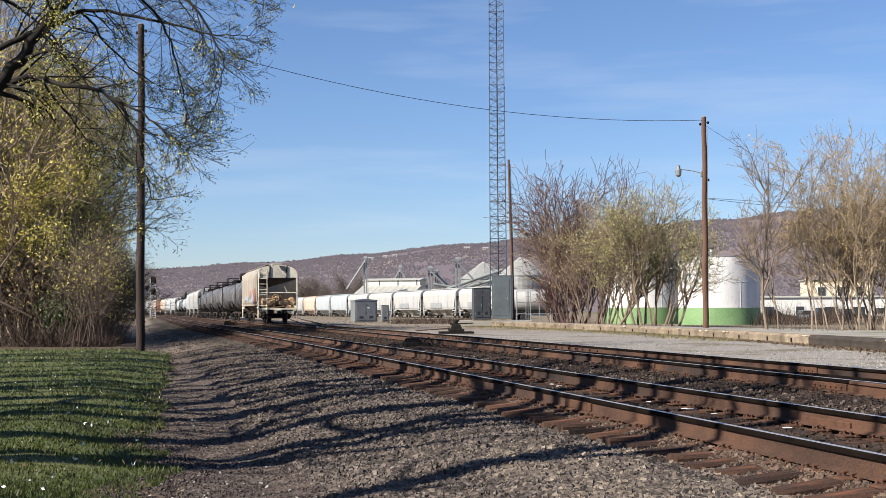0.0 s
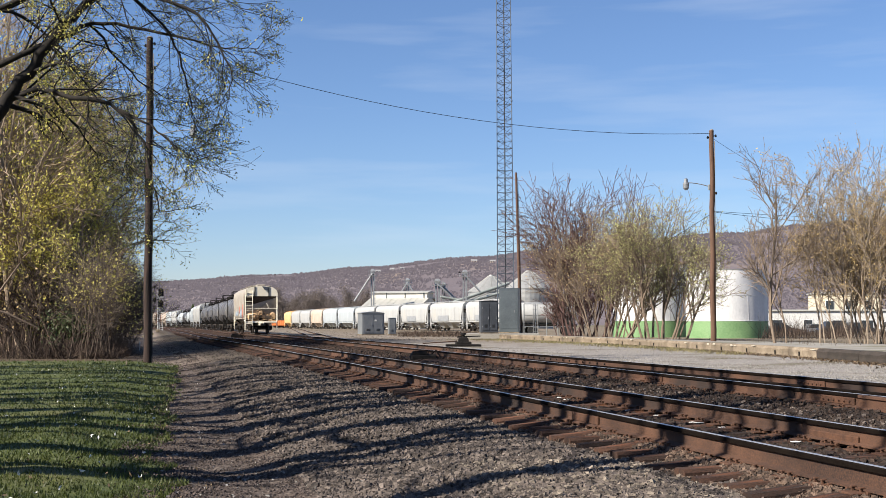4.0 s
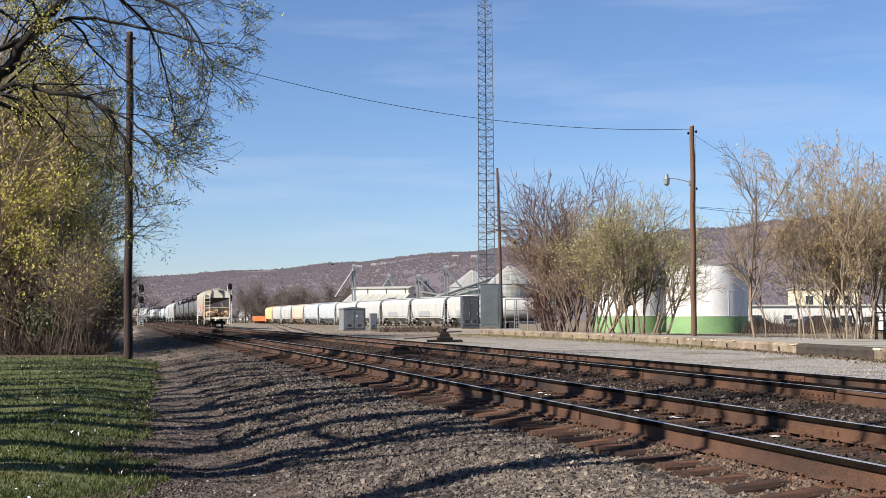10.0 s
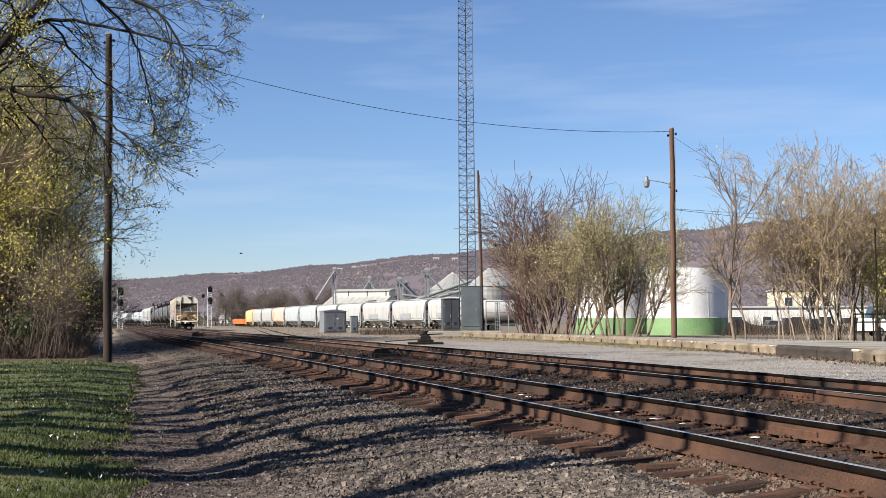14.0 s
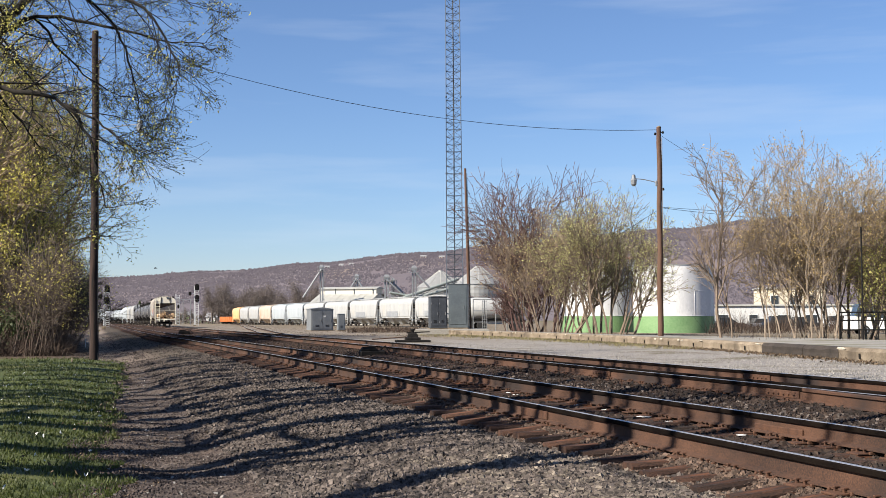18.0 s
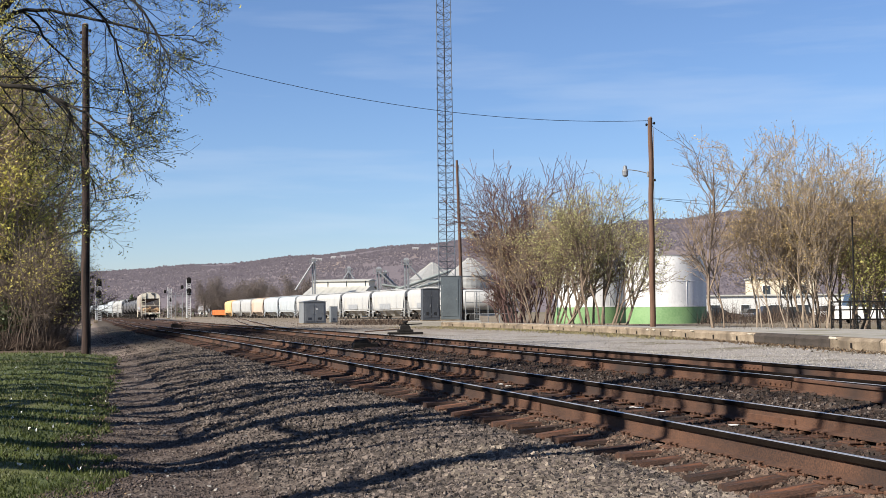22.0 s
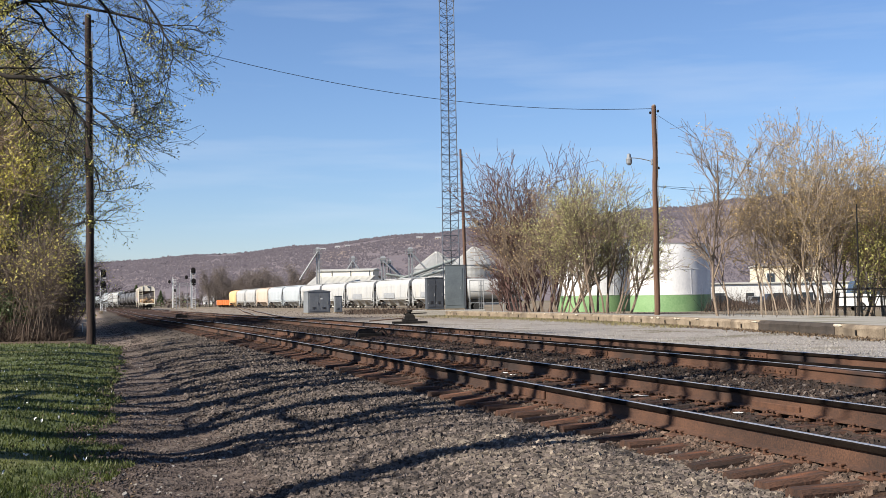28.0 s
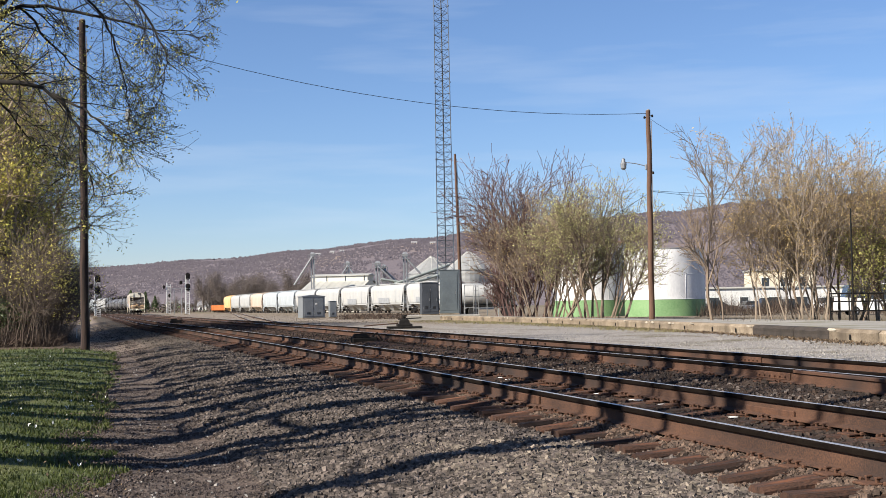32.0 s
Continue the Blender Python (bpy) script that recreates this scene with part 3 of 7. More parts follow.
def build_track(label, fn, y0, y1, z_near, z_far, ties_to, spacing=0.494, plates_to=0.0, start=0.0):
    t = thing("railway_track", Matrix.Identity(4), label, "railway track", kind="structure")
    ys = rail_rows(y0, y1)
    for d, z in ((-0.7525, z_near), (0.7525, z_far)):
        r = part("rail", rail_geo(fn, d, z - 0.18, ys, RAIL), RUST, t)
        part("rail_head", rail_geo(fn, d, z - 0.18, ys, HEAD), RAILHEAD, r, "grease-black side of the rail head")
        part("running_surface", rail_geo(fn, d, z, ys, [(-0.023, 0.0), (-0.020, 0.004), (0.020, 0.004), (0.023, 0.0)]), STEEL, r, "polished steel running surface")
    rng = random.Random(len(label))
    shapes = []
    for k in range(7):
        g = Geo()
        b = 0.03
        wob = [rng.uniform(-0.02, 0.02) for _ in range(24)]
        rings = []
        for i in range(7):
            u = -1.39 + 2.72 * i / 6 + (wob[i] if i in (0, 6) else 0)
            hw, tz = 0.112 + wob[i + 7] * 0.7, wob[i + 14] * 0.7
            if i in (0, 6):
                hw -= 0.012
                tz -= 0.015
            rings.append([(u, -hw, -0.16), (u, -hw, -b + tz), (u, -hw + b, tz), (u, -0.02, tz - 0.006), (u, hw - b, tz), (u, hw, -b + tz), (u, hw, -0.16)])
        g.loft(rings)
        me = g.mesh("tie")
        me.materials.append(TIE)
        shapes.append(me)
    pg = Geo()
    for d in (-0.7525, 0.7525):
        pg.box((d, 0, 0.009), (0.36, 0.19, 0.018), 0.005)
        for sx in (-1, 1):
            for sy in (-0.055, 0.055):
                pg.box((d + sx * 0.088, sy, 0.030), (0.022, 0.020, 0.035), 0.004)
                pg.box((d + sx * 0.079, sy, 0.046), (0.045, 0.030, 0.014), 0.004)
        # anchors that clip under the rail on both sides of the tie
        for sy in (-0.135, 0.135):
            pg.box((d, sy, 0.018), (0.19, 0.026, 0.03), 0.006)
    plate = pg.mesh("tie_plate")
    plate.materials.append(PLATE)
    y = y0 + start
    far_ties = Geo()
    while y < y1:
        h = heading(fn, y)
        cant = math.atan2(z_far - z_near, 1.505)
        zt = (z_near + z_far) / 2 - 0.198
        dx = rng.uniform(-0.06, 0.06)
        if y < ties_to:
            ob = new("tie", rng.choice(shapes))
            ob.parent = t
            x, yy = along(fn, y, dx)
            ob.matrix_world = Matrix.Translation((x, yy, zt - rng.uniform(0.0, 0.022))) @ Euler((0, -cant, h + rng.uniform(-0.025, 0.025))).to_matrix().to_4x4()
            if y < plates_to:
                pl = new("tie_plate", plate)
                pl.parent = ob
                pl.matrix_parent_inverse = Matrix.Identity(4)
                pl.matrix_basis = Matrix.Translation((-dx, 0, 0))
        elif y < 170:
            far_ties.box((fn(y), y, zt - 0.05), (2.6, 0.23, 0.1), 0, Euler((0, -cant, h)).to_matrix())
        y += spacing * rng.uniform(0.97, 1.03) * math.cos(h)
    if far_ties.v:
        tagged(part("far_ties", far_ties, TIE, t), kind="stuff")
    return t


track_a = build_track("rusty main-line track on dark wooden ties in ballast", xa, -24.0, 640.0, 0.58, 0.62, 95.0, plates_to=45.0)
track_b = build_track("rusty second main track on timber ties with a turnout", xb, -24.0, 690.0, 0.66, 0.70, 95.0, plates_to=45.0, start=0.2)
build_track("yard siding under a row of stored hopper cars", xc, 150.0, 420.0, 0.45, 0.45, 0.0, start=0.0)


def xd(y):
    """The lead that leaves the second main track for the siding."""
    u = max(0.0, y - 62.0)
    return xb(y) + 0.11 * u * u / (u + 12.0)


build_track("rusty lead track from the turnout to the siding", xd, 64.0, 368.0, 0.60, 0.60, 0.0, start=0.3)

# ---------------------------------------------------------------- railway cars (y runs along the car, z = 0 is the rail's top)
def truck_parts(car, y, detail=True):
    """A two-axle truck under a car."""
    t = Geo()
    for sx in (-1, 1):
        t.loft([[(sx * 1.02 - 0.06, y - 1.25, 0.50), (sx * 1.02 - 0.06, y - 0.75, 0.62), (sx * 1.02 - 0.06, y - 0.35, 0.30), (sx * 1.02 - 0.06, y + 0.35, 0.30),
                 (sx * 1.02 - 0.06, y + 0.75, 0.62), (sx * 1.02 - 0.06, y + 1.25, 0.50), (sx * 1.02 - 0.06, y + 0.9, 0.74), (sx * 1.02 - 0.06, y - 0.9, 0.74)],
                [(sx * 1.02 + 0.06, y - 1.25, 0.50), (sx * 1.02 + 0.06, y - 0.75, 0.62), (sx * 1.02 + 0.06, y - 0.35, 0.30), (sx * 1.02 + 0.06, y + 0.35, 0.30),
                 (sx * 1.02 + 0.06, y + 0.75, 0.62), (sx * 1.02 + 0.06, y + 1.25, 0.50), (sx * 1.02 + 0.06, y + 0.9, 0.74), (sx * 1.02 + 0.06, y - 0.9, 0.74)]])
    t.box((0, y, 0.62), (2.0, 0.42, 0.28), 0.04)
    truck = part("truck", t, BLACK, car)
    for dy in (-0.86, 0.86):
        w = Geo()
        for sx in (-1, 1):
            w.disc((sx * 0.745, 0, 0), (1, 0, 0), 0.455, 0.13, 18)
            w.disc((sx * 0.69, 0, 0), (1, 0, 0), 0.485, 0.03, 18)
            w.disc((sx * 0.80, 0, 0), (1, 0, 0), 0.15, 0.10, 10)
        w.tube([(-1.1, 0, 0), (1.1, 0, 0)], 0.085, 8)
        part("wheelset", w, WHEEL, truck).location = (0, y + dy, 0.455)


def coupler_geo(y, s):
    g = Geo()
    g.box((0, y + s * 0.25, 0.84), (0.20, 0.6, 0.22), 0.03)
    g.box((0.03, y + s * 0.62, 0.84), (0.30, 0.24, 0.30), 0.06)
    g.tube([(0.25, y + s * 0.1, 0.75), (0.30, y + s * 0.35, 0.42), (0.12, y + s * 0.6, 0.45)], 0.03, 6)
    return g


def ladder_geo(x0, x1, y0, y1, z0, z1, n, r=0.022):
    g = Geo()
    g.tube([(x0, y0, z0), (x0, y0, z1)], r * 1.3, 6)
    g.tube([(x1, y1, z0), (x1, y1, z1)], r * 1.3, 6)
    for k in range(n):
        z = z0 + (z1 - z0) * (k + 0.5) / n
        g.tube([(x0, y0, z), (x1, y1, z)], r, 5)
    return g


def hopper_section(y, w=1.58, top=4.62, base=1.15, bulge=0.04):
    half = [(w * 0.93, base), (w, base + 0.22), (w + bulge, base + 1.2), (w + bulge, base + 2.1), (w, top - 0.72), (w * 0.93, top - 0.42), (w * 0.72, top - 0.17),
            (w * 0.4, top - 0.04)]
    return [(x, y, z) for x, z in half] + [(0, y, top)] + [(-x, y, z) for x, z in reversed(half)]


def hopper_car(m, label, paint, group, L=17.0, end_detail=True, patch=None, end_paint=None):
    """A covered hopper; its body hangs between the end platforms over sloping end sheets."""
    end_paint = end_paint or paint
    car = thing("hopper_car", m, label, "hopper car", group)
    b = L / 2 - 0.75
    base, cut = 1.48, 3.62
    body = Geo()
    rings = []
    for y in (-b, -b + 0.02, -b * 0.5, 0, b * 0.5, b - 0.02, b):
        ring = []
        for px, _, pz in hopper_section(y, base=base):
            inset = 0.0 if pz > cut or abs(y) < b * 0.8 else 0.85 * min(1, (cut - pz) / 2.1)
            ring.append((px, y - math.copysign(inset, y), pz))
        rings.append(ring)
    body.loft(rings)
    part("body", body, paint, car)
    for sy in (-1, 1):
        # bright panel that closes the end above the slope sheet, with ribs
        top = [(x, z) for x, _, z in hopper_section(0, base=base) if z > cut]
        outline = [(-1.53, cut - 0.02)] + [(x * 0.985, z - 0.03) for x, z in reversed(top)] + [(1.53, cut - 0.02)]
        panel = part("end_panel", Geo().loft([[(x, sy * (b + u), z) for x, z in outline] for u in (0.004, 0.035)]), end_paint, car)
        for x in (-0.64, 0.70):
            part("rib", Geo().box((x, sy * (b + 0.06), 4.02), (0.09, 0.06, 1.0), 0.01), BARKDARK, panel)
        part("crossover_step", Geo().loft([[(0.05, sy * (b + 0.05), 4.56), (0.60, sy * (b + 0.05), 4.50), (0.62, sy * (b + 0.10), 4.16), (0.30, sy * (b + 0.10), 4.16)],
                                           [(0.05, sy * (b + 0.08), 4.56), (0.60, sy * (b + 0.08), 4.50), (0.62, sy * (b + 0.13), 4.16), (0.30, sy * (b + 0.13), 4.16)]]), BUNGDARK, panel)
        g = Geo()
        g.loft([[(-1.46, sy * (b - 0.02), cut), (1.46, sy * (b - 0.02), cut), (1.44, sy * (b - 1.72), 1.0), (-1.44, sy * (b - 1.72), 1.0)],
                [(-1.46, sy * (b + 0.02), cut - 0.02), (1.46, sy * (b + 0.02), cut - 0.02), (1.44, sy * (b - 1.66), 0.98), (-1.44, sy * (b - 1.66), 0.98)]])
        part("slope_sheet", g, SLOPE, car, "rusty sloping end sheet with recess shade in its colour")
        for sx in (-1, 1):
            g = Geo()
            g.box((sx * 1.53, sy * (b - 0.05), 2.45), (0.09, 0.10, 2.5), 0.015)
            g.box((sx * 1.50, sy * (b - 0.75), 1.24), (0.10, 1.5, 0.12), 0.015)
            g.tube([(sx * 1.50, sy * (b - 0.1), 1.2), (sx * 1.50, sy * (b - 1.5), 2.4)], 0.04, 6)
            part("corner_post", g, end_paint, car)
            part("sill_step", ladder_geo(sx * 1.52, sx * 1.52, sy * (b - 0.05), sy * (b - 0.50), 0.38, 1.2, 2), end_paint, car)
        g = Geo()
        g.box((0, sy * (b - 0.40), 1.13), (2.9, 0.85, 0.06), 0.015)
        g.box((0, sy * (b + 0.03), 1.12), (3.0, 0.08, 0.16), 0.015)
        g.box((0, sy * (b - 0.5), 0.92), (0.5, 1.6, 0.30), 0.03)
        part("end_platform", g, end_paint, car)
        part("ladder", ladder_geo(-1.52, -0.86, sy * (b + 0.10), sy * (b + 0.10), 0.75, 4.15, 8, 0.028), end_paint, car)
        part("coupler", coupler_geo(sy * b, sy), BLACK, car)
        g = Geo()
        g.tube([(-1.5, sy * (b + 0.06), 2.42), (1.5, sy * (b + 0.06), 2.42)], 0.032, 6)
        g.tube([(0.72, sy * (b + 0.06), 2.42), (0.48, sy * (b + 0.06), 2.95)], 0.032, 6)
        g.tube([(1.46, sy * (b + 0.06), 1.1), (1.46, sy * (b + 0.06), 3.6)], 0.032, 6)
        part("grab_rail", g, end_paint, car)
    if end_detail:
        g = Geo()
        g.tube([(-1.25, -b + 0.55, 1.62), (-1.15, -b + 0.55, 1.62), (-0.25, -b + 0.55, 1.62), (-0.15, -b + 0.55, 1.62)], [0.2, 0.36, 0.36, 0.2], 14)
        part("air_tank", g, GEARTAN, car, "dusty tan brake reservoir")
        g = Geo()
        g.tube([(0.62, -b + 0.25, 1.55), (0.62, -b + 0.33, 1.55), (0.62, -b + 0.95, 1.60)], [0.22, 0.30, 0.26], 14)
        g.tube([(1.12, -b + 0.30, 1.72), (1.12, -b + 0.38, 1.72), (1.12, -b + 0.9, 1.72)], [0.24, 0.34, 0.30], 14)
        part("brake_cylinder", g, GEARTAN, car, "dusty tan brake cylinder")
        g = Geo()
        g.box((-0.05, -b + 0.30, 1.95), (0.34, 0.3, 0.42), 0.06)
        g.box((0.24, -b + 0.30, 1.62), (0.30, 0.34, 0.34), 0.06)
        g.box((0.86, -b + 0.25, 1.30), (0.42, 0.3, 0.26), 0.05)
        g.tube([(-0.05, -b + 0.28, 2.1), (0.2, -b + 0.2, 2.2), (0.45, -b + 0.3, 1.8), (0.75, -b + 0.2, 1.9), (1.3, -b + 0.3, 1.4)], 0.045, 6)
        g.tube([(-1.3, -b + 0.2, 1.3), (-0.4, -b + 0.15, 1.22), (0.5, -b + 0.2, 1.36), (1.35, -b + 0.15, 1.24)], 0.05, 6)
        part("brake_valve", g, GEARTAN, car, "dusty tan brake valves and piping")
        g = Geo()
        ringp = [(-0.18 + 0.26 * math.cos(q * math.pi / 8), -b - 0.06, 2.02 + 0.26 * math.sin(q * math.pi / 8)) for q in range(17)]
        g.tube(ringp, 0.028, 6, False)
        for q in range(3):
            g.tube([(-0.18 - 0.25 * math.cos(q * 1.047), -b - 0.06, 2.02 - 0.25 * math.sin(q * 1.047)), (-0.18 + 0.25 * math.cos(q * 1.047), -b - 0.06, 2.02 + 0.25 * math.sin(q * 1.047))], 0.018, 5)
        g.tube([(-0.18, -b - 0.06, 2.02), (-0.18, -b + 0.2, 2.0)], 0.04, 6)
        part("brake_wheel", g, GEARTAN, car)
    for k in range(3):
        c = (k - 1) * b * 0.52
        g = Geo().loft([[(-1.40, c - 2.0, base + 0.02), (1.40, c - 2.0, base + 0.02), (1.40, c + 2.0, base + 0.02), (-1.40, c + 2.0, base + 0.02)],
                        [(-0.45, c - 0.45, 0.45), (0.45, c - 0.45, 0.45), (0.45, c + 0.45, 0.45), (-0.45, c + 0.45, 0.45)]])
        part("discharge_bay", g, paint, car)
    g = Geo()
    g.box((0, 0, 4.66), (0.75, b * 1.9, 0.10), 0.03)
    for k in range(9):
        g.box((0, (k - 4) * b * 0.22, 4.73), (0.85, 0.10, 0.06), 0.01)
    part("roof_hatch", g, paint, car)
    g = Geo()
    for sx in (-1, 1):
        g.box((sx * 0.78, 0, 4.60), (0.42, b * 1.98, 0.035), 0.01)
        for k in range(7):
            g.box((sx * 0.80, (k - 3) * b * 0.3, 4.53), (0.4, 0.06, 0.12), 0.01)
    part("running_board", g, paint, car)
    for sx in (-1, 1):
        g = Geo()
        g.box((sx * 1.53, 0, base - 0.03), (0.09, b * 1.72, 0.11), 0.015)
        part("side_sill", g, paint, car)
        for k in range(7):
            part("side_stake", Geo().box((sx * 1.628, (k - 3) * b * 0.27, 2.66), (0.03, 0.06, 2.0), 0.01), paint, car)
    if patch:
        for sx in (-1, 1):
            for k, (mt, yy, ln, zz, hh) in enumerate(patch):
                g = Geo()
                if len(patch) == 1:
                    g.box((sx * 1.640, yy, zz), (0.012, ln, hh), 0.004)
                else:
                    # bulging sprayed strokes
                    n = 10
                    lo = [(yy + ln * (q / n - 0.5), zz - hh * (0.28 + 0.22 * math.sin(q * 2.1 + k))) for q in range(n + 1)]
                    hi = [(yy + ln * (q / n - 0.5), zz + hh * (0.28 + 0.22 * math.sin(q * 1.7 + 2 * k))) for q in range(n + 1)]
                    for q in range(n):
                        g.loft([[(x, lo[q][0], lo[q][1]), (x, lo[q + 1][0], lo[q + 1][1]), (x, hi[q + 1][0], hi[q + 1][1]), (x, hi[q][0], hi[q][1])] for x in (sx * 1.612, sx * 1.632)])
                part("lettering_panel" if len(patch) == 1 else "painted_patch", g, mt, car)
    for sy in (-1, 1):
        truck_parts(car, sy * (b - 1.6))
    return car


def tank_car(m, label, paint, group, L=18.0):
    car = thing("tank_car", m, label, "tank car", group)
    b = L / 2 - 0.85
    r, cz = 1.50, 2.52
    rings = []
    for y, k in ((-b, 0.35), (-b + 0.12, 0.72), (-b + 0.35, 0.92), (-b + 0.62, 1.0), (0, 1.0), (b - 0.62, 1.0), (b - 0.35, 0.92), (b - 0.12, 0.72), (b, 0.35)):
        rings.append([(r * k * math.sin(g * math.pi / 12), y, cz + r * k * math.cos(g * math.pi / 12)) for g in range(24)])
    body = Geo().loft(rings)
    part("tank", body, paint, car, smooth=True)
    for y in (-b * 0.55, 0, b * 0.55):
        g = Geo()
        ring = [(r * 1.012 * math.sin(q * math.pi / 16), y, cz + r * 1.012 * math.cos(q * math.pi / 16)) for q in range(32)]
        g.tube(ring + ring[:1], 0.02, 4, False)
        part("band", g, paint, car)
    g = Geo()
    g.tube([(0, 0, cz + r - 0.1), (0, 0, cz + r + 0.35), (0, 0, cz + r + 0.5)], [0.5, 0.5, 0.3], 14)
    part("dome", g, BLACK, car)
    g = Geo()
    g.box((0, 0, cz + r + 0.02), (2.1, 2.6, 0.06), 0.01)
    for sx in (-1, 1):
        for z in (0.32, 0.62):
            g.tube([(sx * 1.0, -1.3, cz + r + z), (sx * 1.0, 1.3, cz + r + z)], 0.03, 5)
        for y in (-1.3, 0, 1.3):
            g.tube([(sx * 1.0, y, cz + r), (sx * 1.0, y, cz + r + 0.64)], 0.03, 5)
    for y in (-1.3, 1.3):
        g.tube([(-1.0, y, cz + r + 0.62), (1.0, y, cz + r + 0.62)], 0.03, 5)
    part("walkway", g, BLACK, car)
    for sx in (-1, 1):
        part("ladder", ladder_geo(sx * 1.56, sx * 1.56, -0.25, 0.25, 0.9, cz + r, 8), BLACK, car)
    for sy in (-1, 1):
        g = Geo()
        g.box((0, sy * (b + 0.15), 1.02), (2.9, 0.3, 0.16), 0.02)
        g.box((0, sy * (b - 1.3), 0.98), (0.6, 3.2, 0.36), 0.03)
        g.loft([[(-1.2, sy * (b - 2.0), 1.0), (1.2, sy * (b - 2.0), 1.0), (1.42, sy * (b - 2.0), 2.1), (-1.42, sy * (b - 2.0), 2.1)],
                [(-1.2, sy * (b - 1.6), 1.0), (1.2, sy * (b - 1.6), 1.0), (1.42, sy * (b - 1.6), 2.1), (-1.42, sy * (b - 1.6), 2.1)]])
        for sx in (-1, 1):
            g.tube([(sx * 1.4, sy * (b + 0.2), 1.1), (sx * 1.4, sy * (b + 0.2), 2.0), (sx * 1.4, sy * (b - 2.0), 2.0)], 0.025, 5)
        part("underframe", g, BLACK, car)
        part("coupler", coupler_geo(sy * (b + 0.2), sy), BLACK, car)
        truck_parts(car, sy * (b - 1.7))
    return car


def box_car(m, label, paint, group, L=17.0):
    car = thing("boxcar", m, label, "boxcar", group)
    b = L / 2 - 0.7
    g = Geo().box((0, 0, 2.75), (3.1, 2 * b, 3.3), 0.05)
    for k in range(13):
        for sx in (-1, 1):
            g.box((sx * 1.57, (k - 6) * b * 0.15, 2.75), (0.05, 0.08, 3.2), 0.01)
    part("body", g, paint, car)
    part("roof", Geo().loft([[(-1.58, y, 4.38), (1.58, y, 4.38), (0, y, 4.62)] for y in (-b, b)]), GALV, car)
    for sx in (-1, 1):
        part("sliding_door", Geo().box((sx * 1.62, 0, 2.7), (0.06, 3.0, 3.0), 0.02), paint, car)
    for sy in (-1, 1):
        part("coupler", coupler_geo(sy * b, sy), BLACK, car)
        truck_parts(car, sy * (b - 1.7))
    return car


# ---------------------------------------------------------------- the stored cars on the siding
def step_along(fn, y, s):
    """y after s metres along the line."""
    n = max(2, int(abs(s) / 2))
    for _ in range(n):
        k = fn(y + 0.5) - fn(y - 0.5)
        y += s / n / math.hypot(1, k)
    return y


def car_pose(fn, y, z):
    return Matrix.Translation((fn(y), y, z)) @ Matrix.Rotation(heading(fn, y), 4, "Z")


SIDING = "cars stored on the siding"
grey_panel = mat("grey_panel_paint", (0.17, 0.18, 0.19), (0.26, 0.27, 0.28), 0.6, 0, 2, 20, 0.05)
stored_white = hopper_car(car_pose(xc, step_along(xc, 190.2, 8.6), 0.45), "white covered hopper car with a low grey side panel", WHITECAR, SIDING, 17.0,
                          end_detail=False, patch=[(grey_panel, 1.2, 5.2, 2.05, 0.85)])
stored_grey = hopper_car(car_pose(xc, step_along(xc, 190.2, 8.6 + 17.0 * 4), 0.45), "pale grey covered hopper car in a stored row", GREYCAR, SIDING, 17.0, end_detail=False)
hopper_car(car_pose(xc, step_along(xc, 190.2, 8.6 + 17.0 * 6), 0.45), "tan covered hopper car with rust patches", TANCAR, SIDING, 17.0, end_detail=False)
hopper_car(car_pose(xc, step_along(xc, 190.2, 8.6 + 17.0 * 9), 0.45), "faded orange covered hopper car at the row's end", ORANGECAR, SIDING, 17.0, end_detail=False)
stored_plain = hopper_car(car_pose(xc, step_along(xc, 190.2, 8.6 + 17.0 * 7), 0.45), "plain off-white covered hopper car in a stored row", WHITECAR, SIDING, 17.0, end_detail=False)
for src, ks in ((stored_white, (1, -1)), (stored_plain, (2, 3, 8)), (stored_grey, (5,))):
    for k in ks:
        copy_thing(src, car_pose(xc, step_along(xc, 190.2, 8.6 + 17.0 * k), 0.45))

# ---------------------------------------------------------------- the train on the second main track
TRAIN = "cars of the departing freight train"
PARK = car_pose(xb, 120.0, 0.68)
train = []
last_car = hopper_car(PARK, "dusty cream covered hopper car with spray paint, last of train", CREAM, TRAIN, 17.0,
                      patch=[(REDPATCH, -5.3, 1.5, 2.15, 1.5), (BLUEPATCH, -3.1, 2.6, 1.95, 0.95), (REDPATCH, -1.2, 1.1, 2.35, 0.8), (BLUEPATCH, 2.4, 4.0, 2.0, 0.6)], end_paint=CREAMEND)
train.append((last_car, 17.0))
tank0 = tank_car(PARK, "dirty black tank car with a railed top walkway", TANKGREY, TRAIN)
train.append((tank0, 18.0))
for k in range(4):
    train.append((copy_thing(tank0, PARK), 18.0))
grey_hop = hopper_car(PARK, "pale grey covered hopper car of the freight train", GREYCAR, TRAIN, 17.0, end_detail=False)
white_hop = hopper_car(PARK, "white covered hopper car of the freight train", WHITECAR, TRAIN, 17.0, end_detail=False)
tan_hop = hopper_car(PARK, "tan covered hopper car of the freight train", TANCAR, TRAIN, 17.0, end_detail=False)
white_tank = tank_car(PARK, "pale grey tank car of the freight train", GREYCAR, TRAIN)
brown_box = box_car(PARK, "brown boxcar of the freight train", BROWNCAR, TRAIN)
train += [(white_hop, 17.0), (copy_thing(white_hop, PARK), 17.0), (grey_hop, 17.0), (white_tank, 18.0), (copy_thing(white_tank, PARK), 18.0), (copy_thing(tank0, PARK), 18.0)]
for src, L in ((white_tank, 18.0), (white_hop, 17.0), (grey_hop, 17.0)):
    train.append((copy_thing(src, PARK), L))
